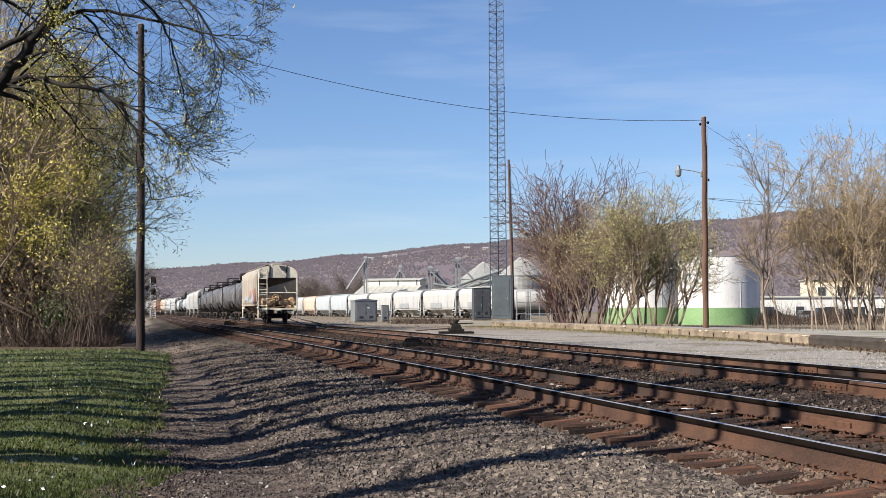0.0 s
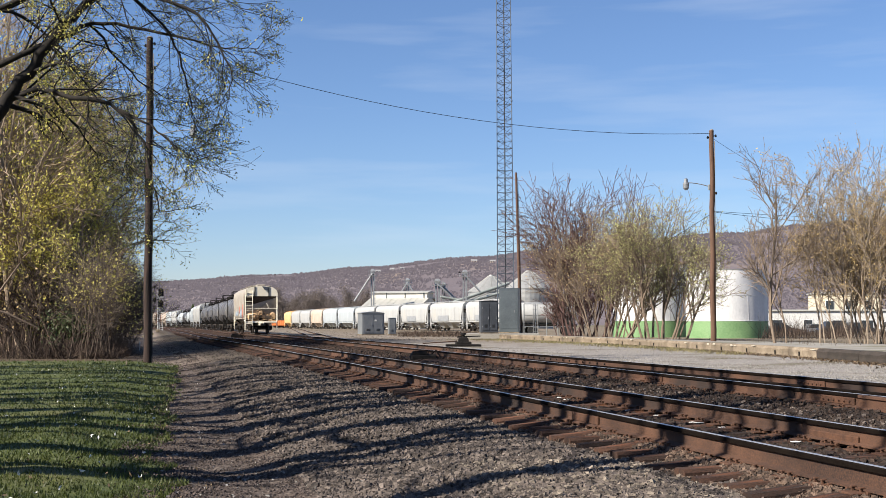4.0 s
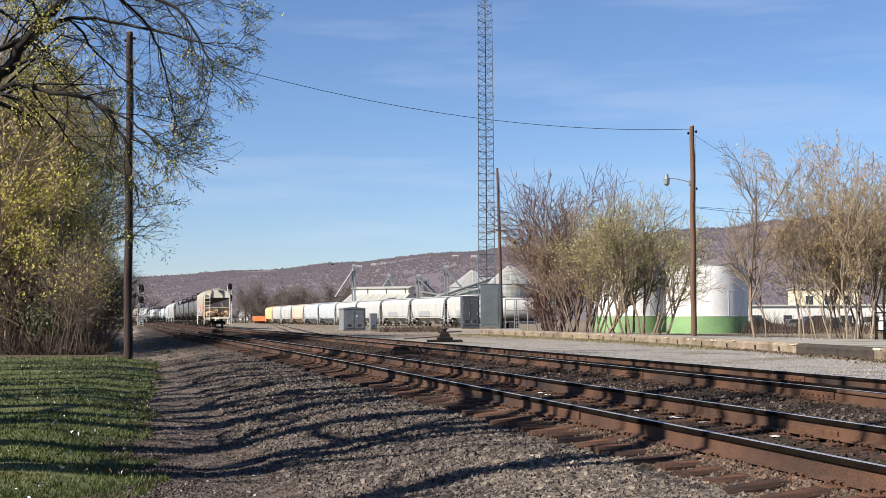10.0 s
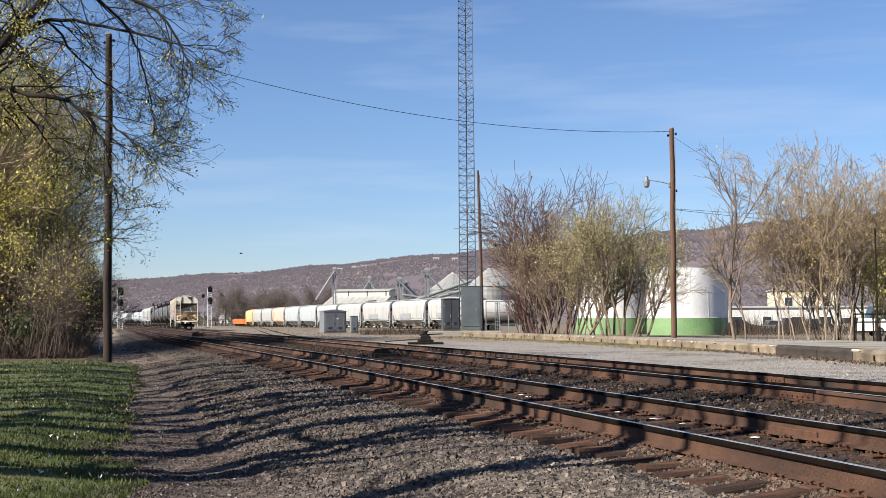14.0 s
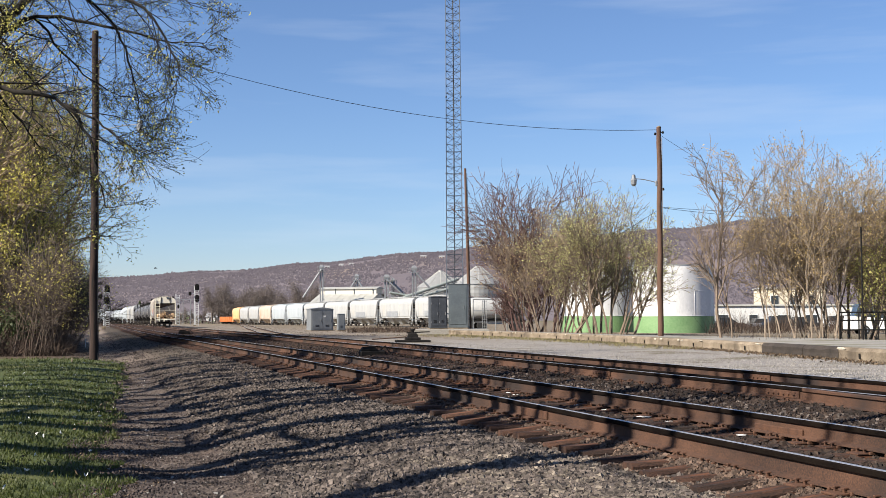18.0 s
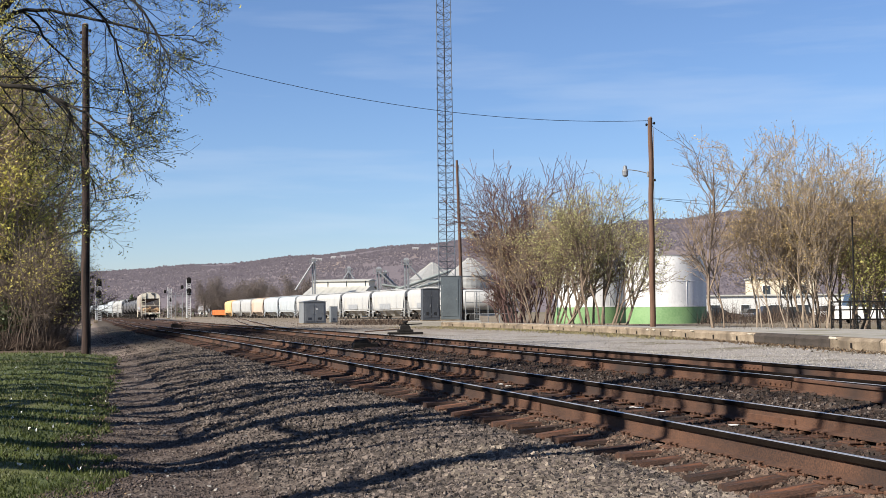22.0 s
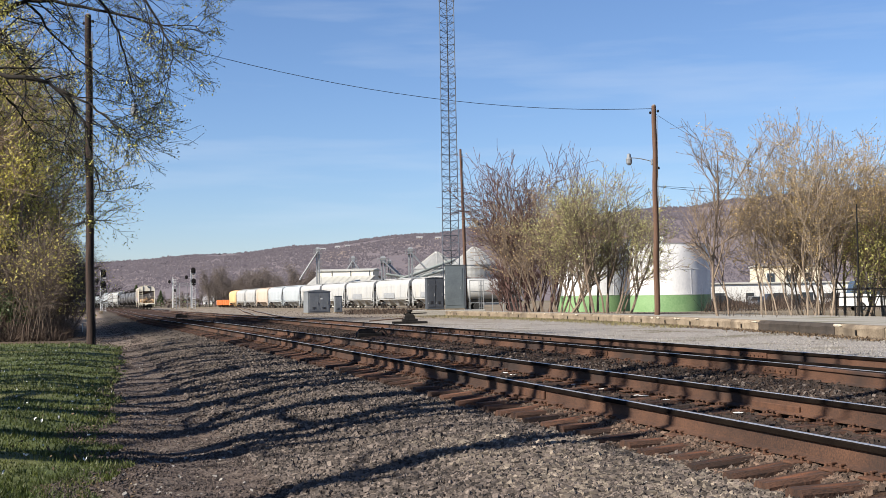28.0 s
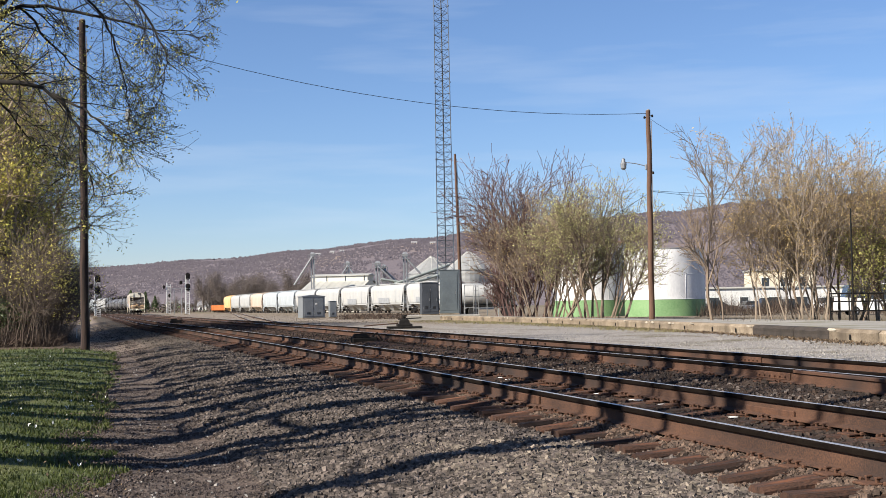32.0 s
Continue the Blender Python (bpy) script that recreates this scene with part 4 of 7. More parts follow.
train += [(tan_hop, 17.0), (brown_box, 17.0)]
for src, L in ((tan_hop, 17.0), (white_hop, 17.0), (tan_hop, 17.0), (white_hop, 17.0), (grey_hop, 17.0)):
    train.append((copy_thing(src, PARK), L))


def train_y(t):
    """How far off the last car's end is."""
    return 97.5 + 5.25 * t - 0.003 * t * t


def crow():
    t = thing("bird", pose(0, 230, 13), "small dark bird flying over the yard", "bird")
    part("body", Geo().tube([(-0.26, 0, 0), (-0.18, 0, 0.01), (0, 0, 0.02), (0.16, 0, 0.0), (0.34, 0, -0.01)], [0.02, 0.07, 0.09, 0.06, 0.03], 8), BLACK, t)
    for sy in (-1, 1):
        part("wing", Geo().loft([[(-0.12, sy * 0.05, 0.04), (0.12, sy * 0.05, 0.03), (0.12, sy * 0.05, 0.05), (-0.12, sy * 0.05, 0.06)],
                                 [(-0.10, sy * 0.28, 0.13), (0.10, sy * 0.28, 0.12), (0.10, sy * 0.28, 0.135), (-0.10, sy * 0.28, 0.145)],
                                 [(-0.02, sy * 0.52, 0.17), (0.08, sy * 0.50, 0.16), (0.08, sy * 0.50, 0.165), (-0.02, sy * 0.52, 0.175)]]), BLACK, t)
    return t


bird = crow()


def motions():
    walk(bird, [(t, pose(-42.1 - 3.36 * (t - 14), 230, z)) for t, z in ((0, 10.5), (8, 11.5), (11.5, 12.9), (12.5, 14.0), (14, 14.4), (16.5, 13.0), (18, 11.3), (22, 13.0), (27, 15.0), (32, 16.0))])
    for_car = {ob: [] for ob, _ in train}
    for t in [k * 1.0 for k in range(33)]:
        y = step_along(xb, train_y(t), -0.4)
        for ob, L in train:
            mid = step_along(xb, y, L / 2)
            rear, front = step_along(xb, y, 2.4), step_along(xb, y, L - 2.4)
            turn = math.atan2(-(xb(front) - xb(rear)), front - rear)
            for_car[ob].append((t, Matrix.Translation((xb(mid), mid, 0.68)) @ Matrix.Rotation(turn, 4, "Z")))
            y = step_along(xb, y, L)
    for ob, rows in for_car.items():
        walk(ob, rows)
    # the wheels of the last car roll
    for truck in last_car.children:
        for axle in truck.children:
            if axle.name.startswith("wheelset"):
                at = axle.location.copy()
                walk(axle, [(k / 10, Matrix.Translation(at) @ Matrix.Rotation(-(train_y(k / 10) - train_y(0)) * 1.035 / 0.455, 4, "X")) for k in range(321)])

# ---------------------------------------------------------------- poles, lamps and wires
def utility_pole(m, label, wood, h, r0, r1, lean, lamp_side, lamp_z, arm=2.2, lift=0.35):
    """A round wooden pole; lean is where its top stands off from its foot."""
    p = thing("utility_pole", m, label, "utility pole")
    n = 14
    pts = [(lean[0] * (k / n) + 0.02 * math.sin(k * 1.3), lean[1] * (k / n), -0.3 + (h + 0.3) * k / n) for k in range(n + 1)]
    rad = [r0 + (r1 - r0) * k / n for k in range(n + 1)]
    part("shaft", Geo().tube(pts, rad, 14), wood, p, smooth=True)
    cap = Geo()
    cap.tube([(lean[0], lean[1], h - 0.02), (lean[0], lean[1], h + 0.05)], [r1 * 0.98, r1 * 0.6], 12)
    part("pole_top", cap, GREYWOOD, p)
    tx = lean[0] * lamp_z / h
    g = Geo()
    g.tube([(tx, 0, lamp_z)] + [(tx + lamp_side * arm * s, 0, lamp_z + lift * math.sin(s * math.pi * 0.55)) for s in (0.15, 0.35, 0.55, 0.75, 0.92)], 0.022, 6)
    g.box((tx + lamp_side * 0.13, 0, lamp_z), (0.10, 0.10, 0.26), 0.02)
    part("lamp_arm", g, GALV, p)
    lx, lz = tx + lamp_side * arm * 0.95, lamp_z + lift * math.sin(0.95 * math.pi * 0.55)
    g = Geo()
    g.tube([(lx, 0, lz + 0.20), (lx, 0, lz + 0.17), (lx, 0, lz + 0.02), (lx, 0, lz - 0.06)], [0.04, 0.08, 0.10, 0.155], 12)
    lamp = part("lamp_head", g, GALV, p)
    g = Geo()
    g.tube([(lx, 0, lz - 0.06), (lx, 0, lz - 0.26), (lx, 0, lz - 0.34)], [0.145, 0.13, 0.06], 12)
    part("lamp_glass", g, GALV, lamp, "cloudy lamp refractor")
    g = Geo()
    for k, (dx, z) in enumerate(((0.20, h - 0.25), (-0.20, h - 0.32), (0.2, h - 2.9 if h < 11 else h - 1.2))):
        x = lean[0] * z / h + dx * 0.9
        g.tube([(x, 0, z - 0.06), (x, 0, z), (x, 0, z + 0.06)], [0.04, 0.055, 0.03], 8)
        g.tube([(lean[0] * z / h, 0, z), (x, 0, z)], 0.02, 6)
    part("insulator", g, BLACK, p)
    g = Geo()
    g.tube([(lean[0] * s + r0 * 0.9, -0.05, h * s) for s in (0.0, 0.3, 0.6, 0.95)], 0.018, 5)
    part("ground_wire", g, GREYWOOD, p)
    return p


POLE_L, POLE_R = (-13.98, 48.1, 0.0), (9.45, 57.4, 0.80)
utility_pole(pose(*POLE_L), "tall dark creosoted utility pole with a street lamp", POLEWOOD, 12.95, 0.175, 0.125, (-0.07, 0), 1, 8.95, 1.85, 0.30)
utility_pole(pose(*POLE_R), "brown wooden utility pole with a curved street lamp", POLEWOOD2, 9.68, 0.135, 0.105, (0.06, 0), -1, 7.05, 1.25, 0.22)


def wire(p, q, sag, r=0.010, label="thin black overhead utility wire", n=20):
    pts = [tuple(Vector(p).lerp(Vector(q), k / n) - Vector((0, 0, 4 * sag * (k / n) * (1 - k / n)))) for k in range(n + 1)]
    ob = part("overhead_wire", Geo().tube(pts, r, 5), BLACK)
    return tagged(ob, label, "wire", "overhead wires")


wire((-13.95, 48.1, 12.75), (9.5, 57.4, 10.35), 1.09, 0.012, "black overhead cable strung between two poles")
wire((9.5, 57.4, 10.15), (16.0, 56.0, 6.6), 0.35, 0.008)
wire((9.5, 57.4, 6.75), (30.0, 60.0, 6.25), 0.2, 0.009)
wire((9.5, 57.4, 6.72), (30.0, 62.0, 6.0), 0.35, 0.010)
wire((9.4, 57.4, 6.6), (4.0, 110.0, 4.2), 0.5, 0.009)

# ---------------------------------------------------------------- lattice tower with its equipment cabinets
def lattice_tower(m, h, w0, w1):
    t = thing("lattice_tower", m, "slender three-legged steel lattice radio mast", "tower")
    legs = [(math.cos(a), math.sin(a)) for a in (radians(205), radians(335), radians(90))]

    def corner(k, z):
        w = (w0 + (w1 - w0) * z / h) / math.sqrt(3)
        return (legs[k][0] * w, legs[k][1] * w, z)
    for k in range(3):
        part("leg", Geo().tube([corner(k, z) for z in (0, h * 0.33, h * 0.66, h)], [0.042, 0.038, 0.034, 0.030], 8), TOWERMAT, t)
    n = int(h / 0.6)
    for k in range(3):
        j = (k + 1) % 3
        g = Geo()
        for i in range(n):
            z0, z1 = h * i / n, h * (i + 1) / n
            g.tube([corner(k, z0), corner(j, z0)], 0.019, 4, False)
            a, b = (k, j) if i % 2 == 0 else (j, k)
            g.tube([corner(a, z0), corner(b, z1)], 0.019, 4, False)
        part("bracing", g, TOWERMAT, t)
    g = Geo()
    for i in range(1, 6):
        z = h * i / 6
        for k in range(3):
            c = corner(k, z)
            g.tube([(c[0], c[1], z - 0.07), (c[0], c[1], z + 0.07)], 0.075, 8)
    part("flange", g, TOWERMAT, t)
    part("feed_cable", Geo().tube([(0.0, 0.0, 0.2), (0.04, 0.0, h * 0.5), (0.0, 0.0, h)], 0.035, 6), BLACK, t)
    return t


PAD_Z = 0.86
lattice_tower(pose(0.02, 101.5, PAD_Z, 0, -0.22, 0), 38.0, 1.29, 1.00)
pole = thing("utility_pole", pose(1.18, 100.6, PAD_Z), "grey weathered pole beside the mast's cabinet", "utility pole")
part("shaft", Geo().tube([(0.0, 0, -0.3), (-0.13, 0, 6.3), (-0.30, 0, 13.0)], [0.13, 0.115, 0.09], 12), POLEWOOD2, pole, smooth=True)
part("cable", Geo().tube([(0.12, -0.12, 0.0), (0.0, -0.12, 6.3), (-0.16, -0.09, 12.6)], 0.02, 5), BLACK, pole)


def cabinet(name, m, label, size, paint, doors=1, roof=0.0, vents=True):
    w, d, h = size
    c = thing(name, m, label, "equipment cabinet")
    part("housing", Geo().box((0, 0, h / 2 + 0.08), (w, d, h), 0.02), paint, c)
    g = Geo()
    if roof:
        g.loft([[(-w / 2 - 0.06, y, h + 0.06), (w / 2 + 0.06, y, h + 0.06), (w / 2 + 0.06, y, h + 0.12), (0, y, h + 0.12 + roof), (-w / 2 - 0.06, y, h + 0.12)] for y in (-d / 2 - 0.06, d / 2 + 0.06)])
    else:
        g.box((0, 0, h + 0.105), (w + 0.06, d + 0.06, 0.05), 0.015)
    part("roof", g, paint, c)
    part("plinth", Geo().box((0, 0, 0.04), (w + 0.1, d + 0.1, 0.08), 0.01), CONCRETE, c)
    for k in range(doors):
        dw = w * 0.86 / doors
        x = (k - (doors - 1) / 2) * dw * 1.04
        dr = part("door", Geo().box((x, -d / 2 - 0.018, h * 0.51 + 0.08), (dw * 0.96, 0.03, h * 0.86), 0.008), paint, c)
        part("handle", Geo().box((x + dw * 0.36, -d / 2 - 0.05, h * 0.5), (0.035, 0.04, 0.22), 0.008), GALV, dr)
        hg = Geo()
        for z in (0.2, 0.8):
            hg.tube([(x - dw * 0.47, -d / 2 - 0.04, h * z), (x - dw * 0.47, -d / 2 - 0.04, h * z + 0.12)], 0.015, 6)
        part("hinge", hg, GALV, dr)
        if vents:
            vg = Geo()
            for q in range(5):
                vg.box((x, -d / 2 - 0.038, h * 0.2 + q * 0.05), (dw * 0.4, 0.012, 0.02), 0.003)
            part("vent", vg, BLACK, dr)
    return c


cabinet("equipment_cabinet", pose(0.32, 99.0, PAD_Z, 0, 0, -8), "tall blue-grey metal equipment cabinet at the mast's foot", (1.55, 1.0, 3.42), CABINET, 1, vents=False)
part("pad", Geo().box((-0.25, 98.0, PAD_Z - 0.26), (5.6, 9.0, 0.52), 0.03), CONCTOP)
tagged(bpy.data.objects["pad"], "cracked concrete pad under the mast", "concrete pad")
cabinet("equipment_cabinet", pose(-1.30, 95.0, PAD_Z, 0, 0, 10), "dark grey two-door signal cabinet", (1.32, 1.0, 2.36), BUNGDARK, 2)
bung = cabinet("signal_bungalow", pose(-13.9, 128.0, 0.46, 0, 0, 22), "grey double signal bungalow with a shallow roof", (2.35, 1.8, 2.15), BUNGALOW, 2, 0.16)
part("notice", Geo().box((0.25, -0.935, 1.5), (0.22, 0.01, 0.16), 0.003), WHITEPAINT, bung, "small white notice with unreadable print")
cabinet("signal_cabinet", pose(-12.0, 131.0, 0.46, 0, 0, 16), "narrow grey signal cabinet beside the bungalow", (0.75, 0.7, 1.65), BUNGALOW, 1)

# ---------------------------------------------------------------- the low loading platform
def plat_x(y):
    """x of the platform's front edge."""
    return 10.4 - 0.07 * (y - 34) - 0.0019 * max(0.0, y - 34) ** 2


def build_platform():
    p = thing("loading_platform", Matrix.Identity(4), "low old concrete loading platform with chipped edge blocks", "platform", kind="structure")
    g = Geo()
    ys = [10 + 2.0 * k for k in range(46)]
    top = 0.80
    rings = []
    for y in ys:
        x = plat_x(y)
        w = 2.6 + 5.4 * smooth01((66 - y) / 12)
        rings.append([(x + 0.35, y, 0.2), (x + 0.35, y, top - 0.01 + 0.02 * noise.noise((0, y, 0))), (x + w * 0.5, y, top + 0.02 * noise.noise((3, y, 0))), (x + w, y, top - 0.08), (x + w + 0.5, y, 0.45), (x + w + 18, y, 0.30), (x + w + 18, y, 0.0)])
    g.loft(rings)
    part("deck", g, CONCTOP, p)
    rng = random.Random(5)
    y = 12.0
    while y < 97:
        ln = rng.uniform(2.6, 3.6)
        a, b = Vector((plat_x(y), y, 0)), Vector((plat_x(y + ln), y + ln, 0))
        d = b - a
        m = Matrix.Rotation(math.atan2(-d.x, d.y), 3, "Z")
        c = (a + b) / 2
        dark = 33.6 < y + ln / 2 < 38.6
        g = Geo()
        hgt = 0.36 if not dark else 0.30
        n = 7
        rings = []
        for i in range(n + 1):
            u = -d.length / 2 + 0.02 + (d.length - 0.04) * i / n
            e1, e2 = rng.uniform(0, 0.05), rng.uniform(0, 0.05)
            rings.append([tuple(m @ Vector(q) + Vector((c.x, c.y, top - hgt))) for q in
                          ((0.42, u, -0.08), (0.42, u, hgt + 0.005), (0.07 + e1, u, hgt + 0.005), (0.0 + e2 * 0.3, u, hgt - 0.05 - e1), (0.02, u, hgt * 0.4), (0.0, u, -0.08))])
        g.loft(rings)
        part("edge_block", g, DARKTIMBER if dark else CONCRETE, p, "dark rotten edge timber" if dark else "")
        if not dark:
            # spalled pale corners and a dark drain slot
            for k in range(rng.choice((0, 1, 1, 2))):
                q = m @ Vector((0.02, rng.choice((-1, 1)) * d.length * rng.uniform(0.36, 0.46), hgt - rng.uniform(0.02, 0.06))) + Vector((c.x, c.y, top - hgt))
                gg = Geo()
                lump(gg, q, (0.035, rng.uniform(0.20, 0.50), rng.uniform(0.025, 0.06)), rng)
                part("spalled_chip", gg, CHIP, p)
            q = m @ Vector((-0.008, rng.uniform(-0.5, 0.5), hgt * 0.45)) + Vector((c.x, c.y, top - hgt))
            gg = Geo().box(tuple(q), (0.03, 0.07, 0.14), 0.005, m)
            part("drain_slot", gg, BLACK, p)
        y += ln
    return p


def lump(g, c, s, rng, sub=None):
    """A rough stone of half-size s."""
    t = (1 + 5 ** 0.5) / 2
    ico = [(-1, t, 0), (1, t, 0), (-1, -t, 0), (1, -t, 0), (0, -1, t), (0, 1, t), (0, -1, -t), (0, 1, -t), (t, 0, -1), (t, 0, 1), (-t, 0, -1), (-t, 0, 1)]
    fs = [(0, 11, 5), (0, 5, 1), (0, 1, 7), (0, 7, 10), (0, 10, 11), (1, 5, 9), (5, 11, 4), (11, 10, 2), (10, 7, 6), (7, 1, 8),
          (3, 9, 4), (3, 4, 2), (3, 2, 6), (3, 6, 8), (3, 8, 9), (4, 9, 5), (2, 4, 11), (6, 2, 10), (8, 6, 7), (9, 8, 1)]
    vs = []
    for p in ico:
        k = rng.uniform(0.75, 1.15) / 1.9
        vs.append((c[0] + p[0] * k * s[0], c[1] + p[1] * k * s[1], c[2] + p[2] * k * s[2]))
    g.add(vs, fs)


platform = build_platform()

# ---------------------------------------------------------------- storage tanks
def storage_tank(m, label, r, h, green, roof, vent):
    t = thing("storage_tank", m, label, "storage tank")
    n = 48

    def ring(rr, z):
        return [(rr * math.cos(2 * math.pi * k / n), rr * math.sin(2 * math.pi * k / n), z) for k in range(n)]
    part("lower_shell", Geo().loft([ring(r, 0), ring(r, green)]), TANKGREEN, t, "green painted lower shell", True)
    part("upper_shell", Geo().loft([ring(r - 0.004, green), ring(r - 0.004, h)]), TANKWHITE, t, "white painted upper shell", True)
    for z in (green,):
        g = Geo().loft([ring(r, z - 0.02), ring(r + 0.015, z - 0.01), ring(r + 0.015, z + 0.01), ring(r, z + 0.02)], caps=False)
        part("weld_seam", g, TANKWHITE, t)
    for z in (green + (h - green) * 0.5,):
        g = Geo().loft([ring(r, z - 0.02), ring(r + 0.012, z - 0.01), ring(r + 0.012, z + 0.01), ring(r, z + 0.02)], caps=False)
        part("weld_seam", g, TANKWHITE, t)
    for k in range(14):
        a = 2 * math.pi * (k + 0.3) / 14
        z0, z1 = (green + 0.03, green + (h - green) * 0.5 - 0.03) if k % 2 else (green + (h - green) * 0.5 + 0.03, h - 0.02)
        part("plate_seam", Geo().tube([(r * math.cos(a), r * math.sin(a), z0), (r * math.cos(a), r * math.sin(a), z1)], 0.016, 5), TANKWHITE, t)
    part("roof", Geo().loft([ring(r + 0.03, h), ring(r + 0.03, h + 0.06), ring(r * 0.5, h + 0.06 + roof * 0.5), ring(0.3, h + 0.06 + roof)]), ROOFRED if roof > 0.3 else DOMEMAT, t)
    if vent:
        part("vent", Geo().tube([(vent, 0, h), (vent, 0, h + 0.35), (vent, 0, h + 0.42), (vent, 0, h + 0.75)], [0.08, 0.08, 0.2, 0.1], 10), WHITEPAINT, t)
    return t


storage_tank(pose(17.55, 100.0, 0.0), "white storage tank with a green painted base", 3.2, 5.75, 1.80, 0.12, -0.6)
storage_tank(pose(12.4, 107.0, 0.0), "white storage tank with a green base and rusty red roof", 3.25, 6.6, 1.85, 0.9, 0)

# ---------------------------------------------------------------- trees and shrubs
def leaf_geo(points, size, rng, per=1, spread=0.1, flat=0.3):
    """Small pointed leaves round the given points."""
    pts = np.repeat(np.asarray(points, float), per, axis=0)
    n = len(pts)
    g = Geo()
    if n == 0:
        return g
    pts = pts + rng.normal(0, spread, (n, 3))
    a = rng.normal(0, 1, (n, 3))
    a /= np.linalg.norm(a, axis=1)[:, None]
    b = np.cross(a, rng.normal(0, 1, (n, 3)))
    b /= np.linalg.norm(b, axis=1)[:, None]
    s = (size * rng.uniform(0.55, 1.3, n))[:, None]
    quad = np.stack([pts - a * s, pts - b * s * 0.45 - a * s * 0.1, pts + a * s, pts + b * s * 0.45 - a * s * 0.1], 1).reshape(-1, 3)
    g.v = [tuple(p) for p in quad.tolist()]
    g.f = [(4 * k, 4 * k + 1, 4 * k + 2, 4 * k + 3) for k in range(n)]
    return g


def rand_turn(d, ang, rng):
    """d turned by ang about a random side."""
    d = d.normalized()
    s = d.orthogonal().normalized()
    s = Matrix.Rotation(rng.uniform(0, 2 * math.pi), 3, d) @ s
    return (d * math.cos(ang) + s * math.sin(ang)).normalized()


def grow(g, tips, rng, p, d, length, r, level, spec, thin=0.005):
    """A branch and its twigs. spec: for each level (children, angle, shrink, lift, sides)."""
    kids, ang, shrink, lift, sides = spec[level]
    n = 5 if level == 0 else 4 if level == 1 else 3 if level == 2 else 2
    pts, cur, dirn = [p.copy()], p.copy(), d.normalized()
    for k in range(n):
        dirn = (dirn + Vector((rng.uniform(-1, 1), rng.uniform(-1, 1), rng.uniform(-1, 1))) * 0.17 + Vector((0, 0, lift))).normalized()
        cur = cur + dirn * (length / n)
        pts.append(cur.copy())
    last = level == len(spec) - 1
    rad = [max(r * (1 - (0.85 if last else 0.55) * k / n), thin) for k in range(n + 1)]
    g.tube(pts, rad, sides, False)
    if level >= len(spec) - 2:
        tips.extend(tuple(q) for q in pts[1:])
    if last:
        return
    for c in range(kids):
        t = 0.25 + 0.75 * (c + rng.random()) / kids
        i = min(int(t * n), n - 1)
        q = pts[i].lerp(pts[i + 1], t * n - i)
        dd = rand_turn((pts[i + 1] - pts[i]), radians(ang) * rng.uniform(0.6, 1.3), rng)
        grow(g, tips, rng, q, dd, length * shrink * rng.uniform(0.7, 1.25) * (1.15 - 0.4 * t), max(rad[i] * 0.62, 0.004), level + 1, spec, thin)


def tree_thing(name, m, label, category, group, bark, leaf, seed, stems, spec, leaf_size, per, spread, thin=1.0, twig=0.008, bare=0.30):
    """stems: (foot x, foot y, lean x, lean y, length, radius) each."""
    rng = random.Random(seed)
    nr = np.random.RandomState(seed)
    t = thing(name, m, label, category, group)
    tips = []
    trunk, g = Geo(), Geo()
    for x, y, lx, ly, ln, r in stems:
        grow(g, tips, rng, Vector((x, y, -0.15)), Vector((lx, ly, 1)), ln, r, 0, spec, twig)
    part("trunk", g, bark, t)
    if leaf and per:
        low = bare * max(s[4] for s in stems)
        sel = [q for q in tips if rng.random() < thin and q[2] > low * (0.7 + 0.6 * rng.random())]
        part("crown", leaf_geo(sel, leaf_size, nr, per, spread), leaf, t)
    return t


def fan(seed, n, width, depth, lean, h, r):
    rng = random.Random(seed)
    out = []
    for k in range(n):
        u = (k + 0.5) / n * 2 - 1
        out.append((u * width * 0.5 + rng.uniform(-0.15, 0.15), rng.uniform(-depth, depth), u * lean + rng.uniform(-0.14, 0.14), rng.uniform(-0.2, 0.2),
                    h * rng.uniform(0.62, 1.0) * (1 - 0.15 * abs(u)), r * rng.uniform(0.6, 1.2)))
    return out


SHRUB = [(8, 30, 0.54, 0.05, 5), (6, 36, 0.54, 0.04, 4), (3, 38, 0.60, 0.03, 3), (0, 0, 0, 0.02, 3)]
TALL = [(9, 28, 0.42, 0.05, 5), (5, 34, 0.54, 0.05, 4), (3, 38, 0.60, 0.04, 3), (0, 0, 0, 0.02, 3)]
PLATFORM_TREES = "shrubby trees along the platform"
tree_thing("shrub", pose(5.45, 84.0, 0.46), "bare purplish many-stemmed shrub behind the platform", "shrub", PLATFORM_TREES, BARKRED, LEAFTAN, 11,
           fan(1, 20, 2.7, 1.0, 0.25, 8.6, 0.070), SHRUB, 0.055, 1, 0.05, 0.12, 0.014)
tree_thing("shrub", pose(6.4, 79.0, 0.46), "many-stemmed shrub with tan and yellowish buds", "shrub", PLATFORM_TREES, BARKGREY, LEAFTAN, 12,
           fan(2, 13, 2.8, 0.9, 0.38, 7.0, 0.065), SHRUB, 0.052, 2, 0.12, 0.4, 0.012)
tree_thing("shrub", pose(9.0, 74.0, 0.45), "spreading shrub in pale green new leaf", "shrub", PLATFORM_TREES, BARKGREY, LEAFBLUSH, 13,
           fan(3, 14, 3.0, 0.8, 0.42, 6.7, 0.075) + [(-2.2, 0, 0.75, 0.1, 4.0, 0.10)], SHRUB, 0.052, 3, 0.12, 0.9, 0.011)
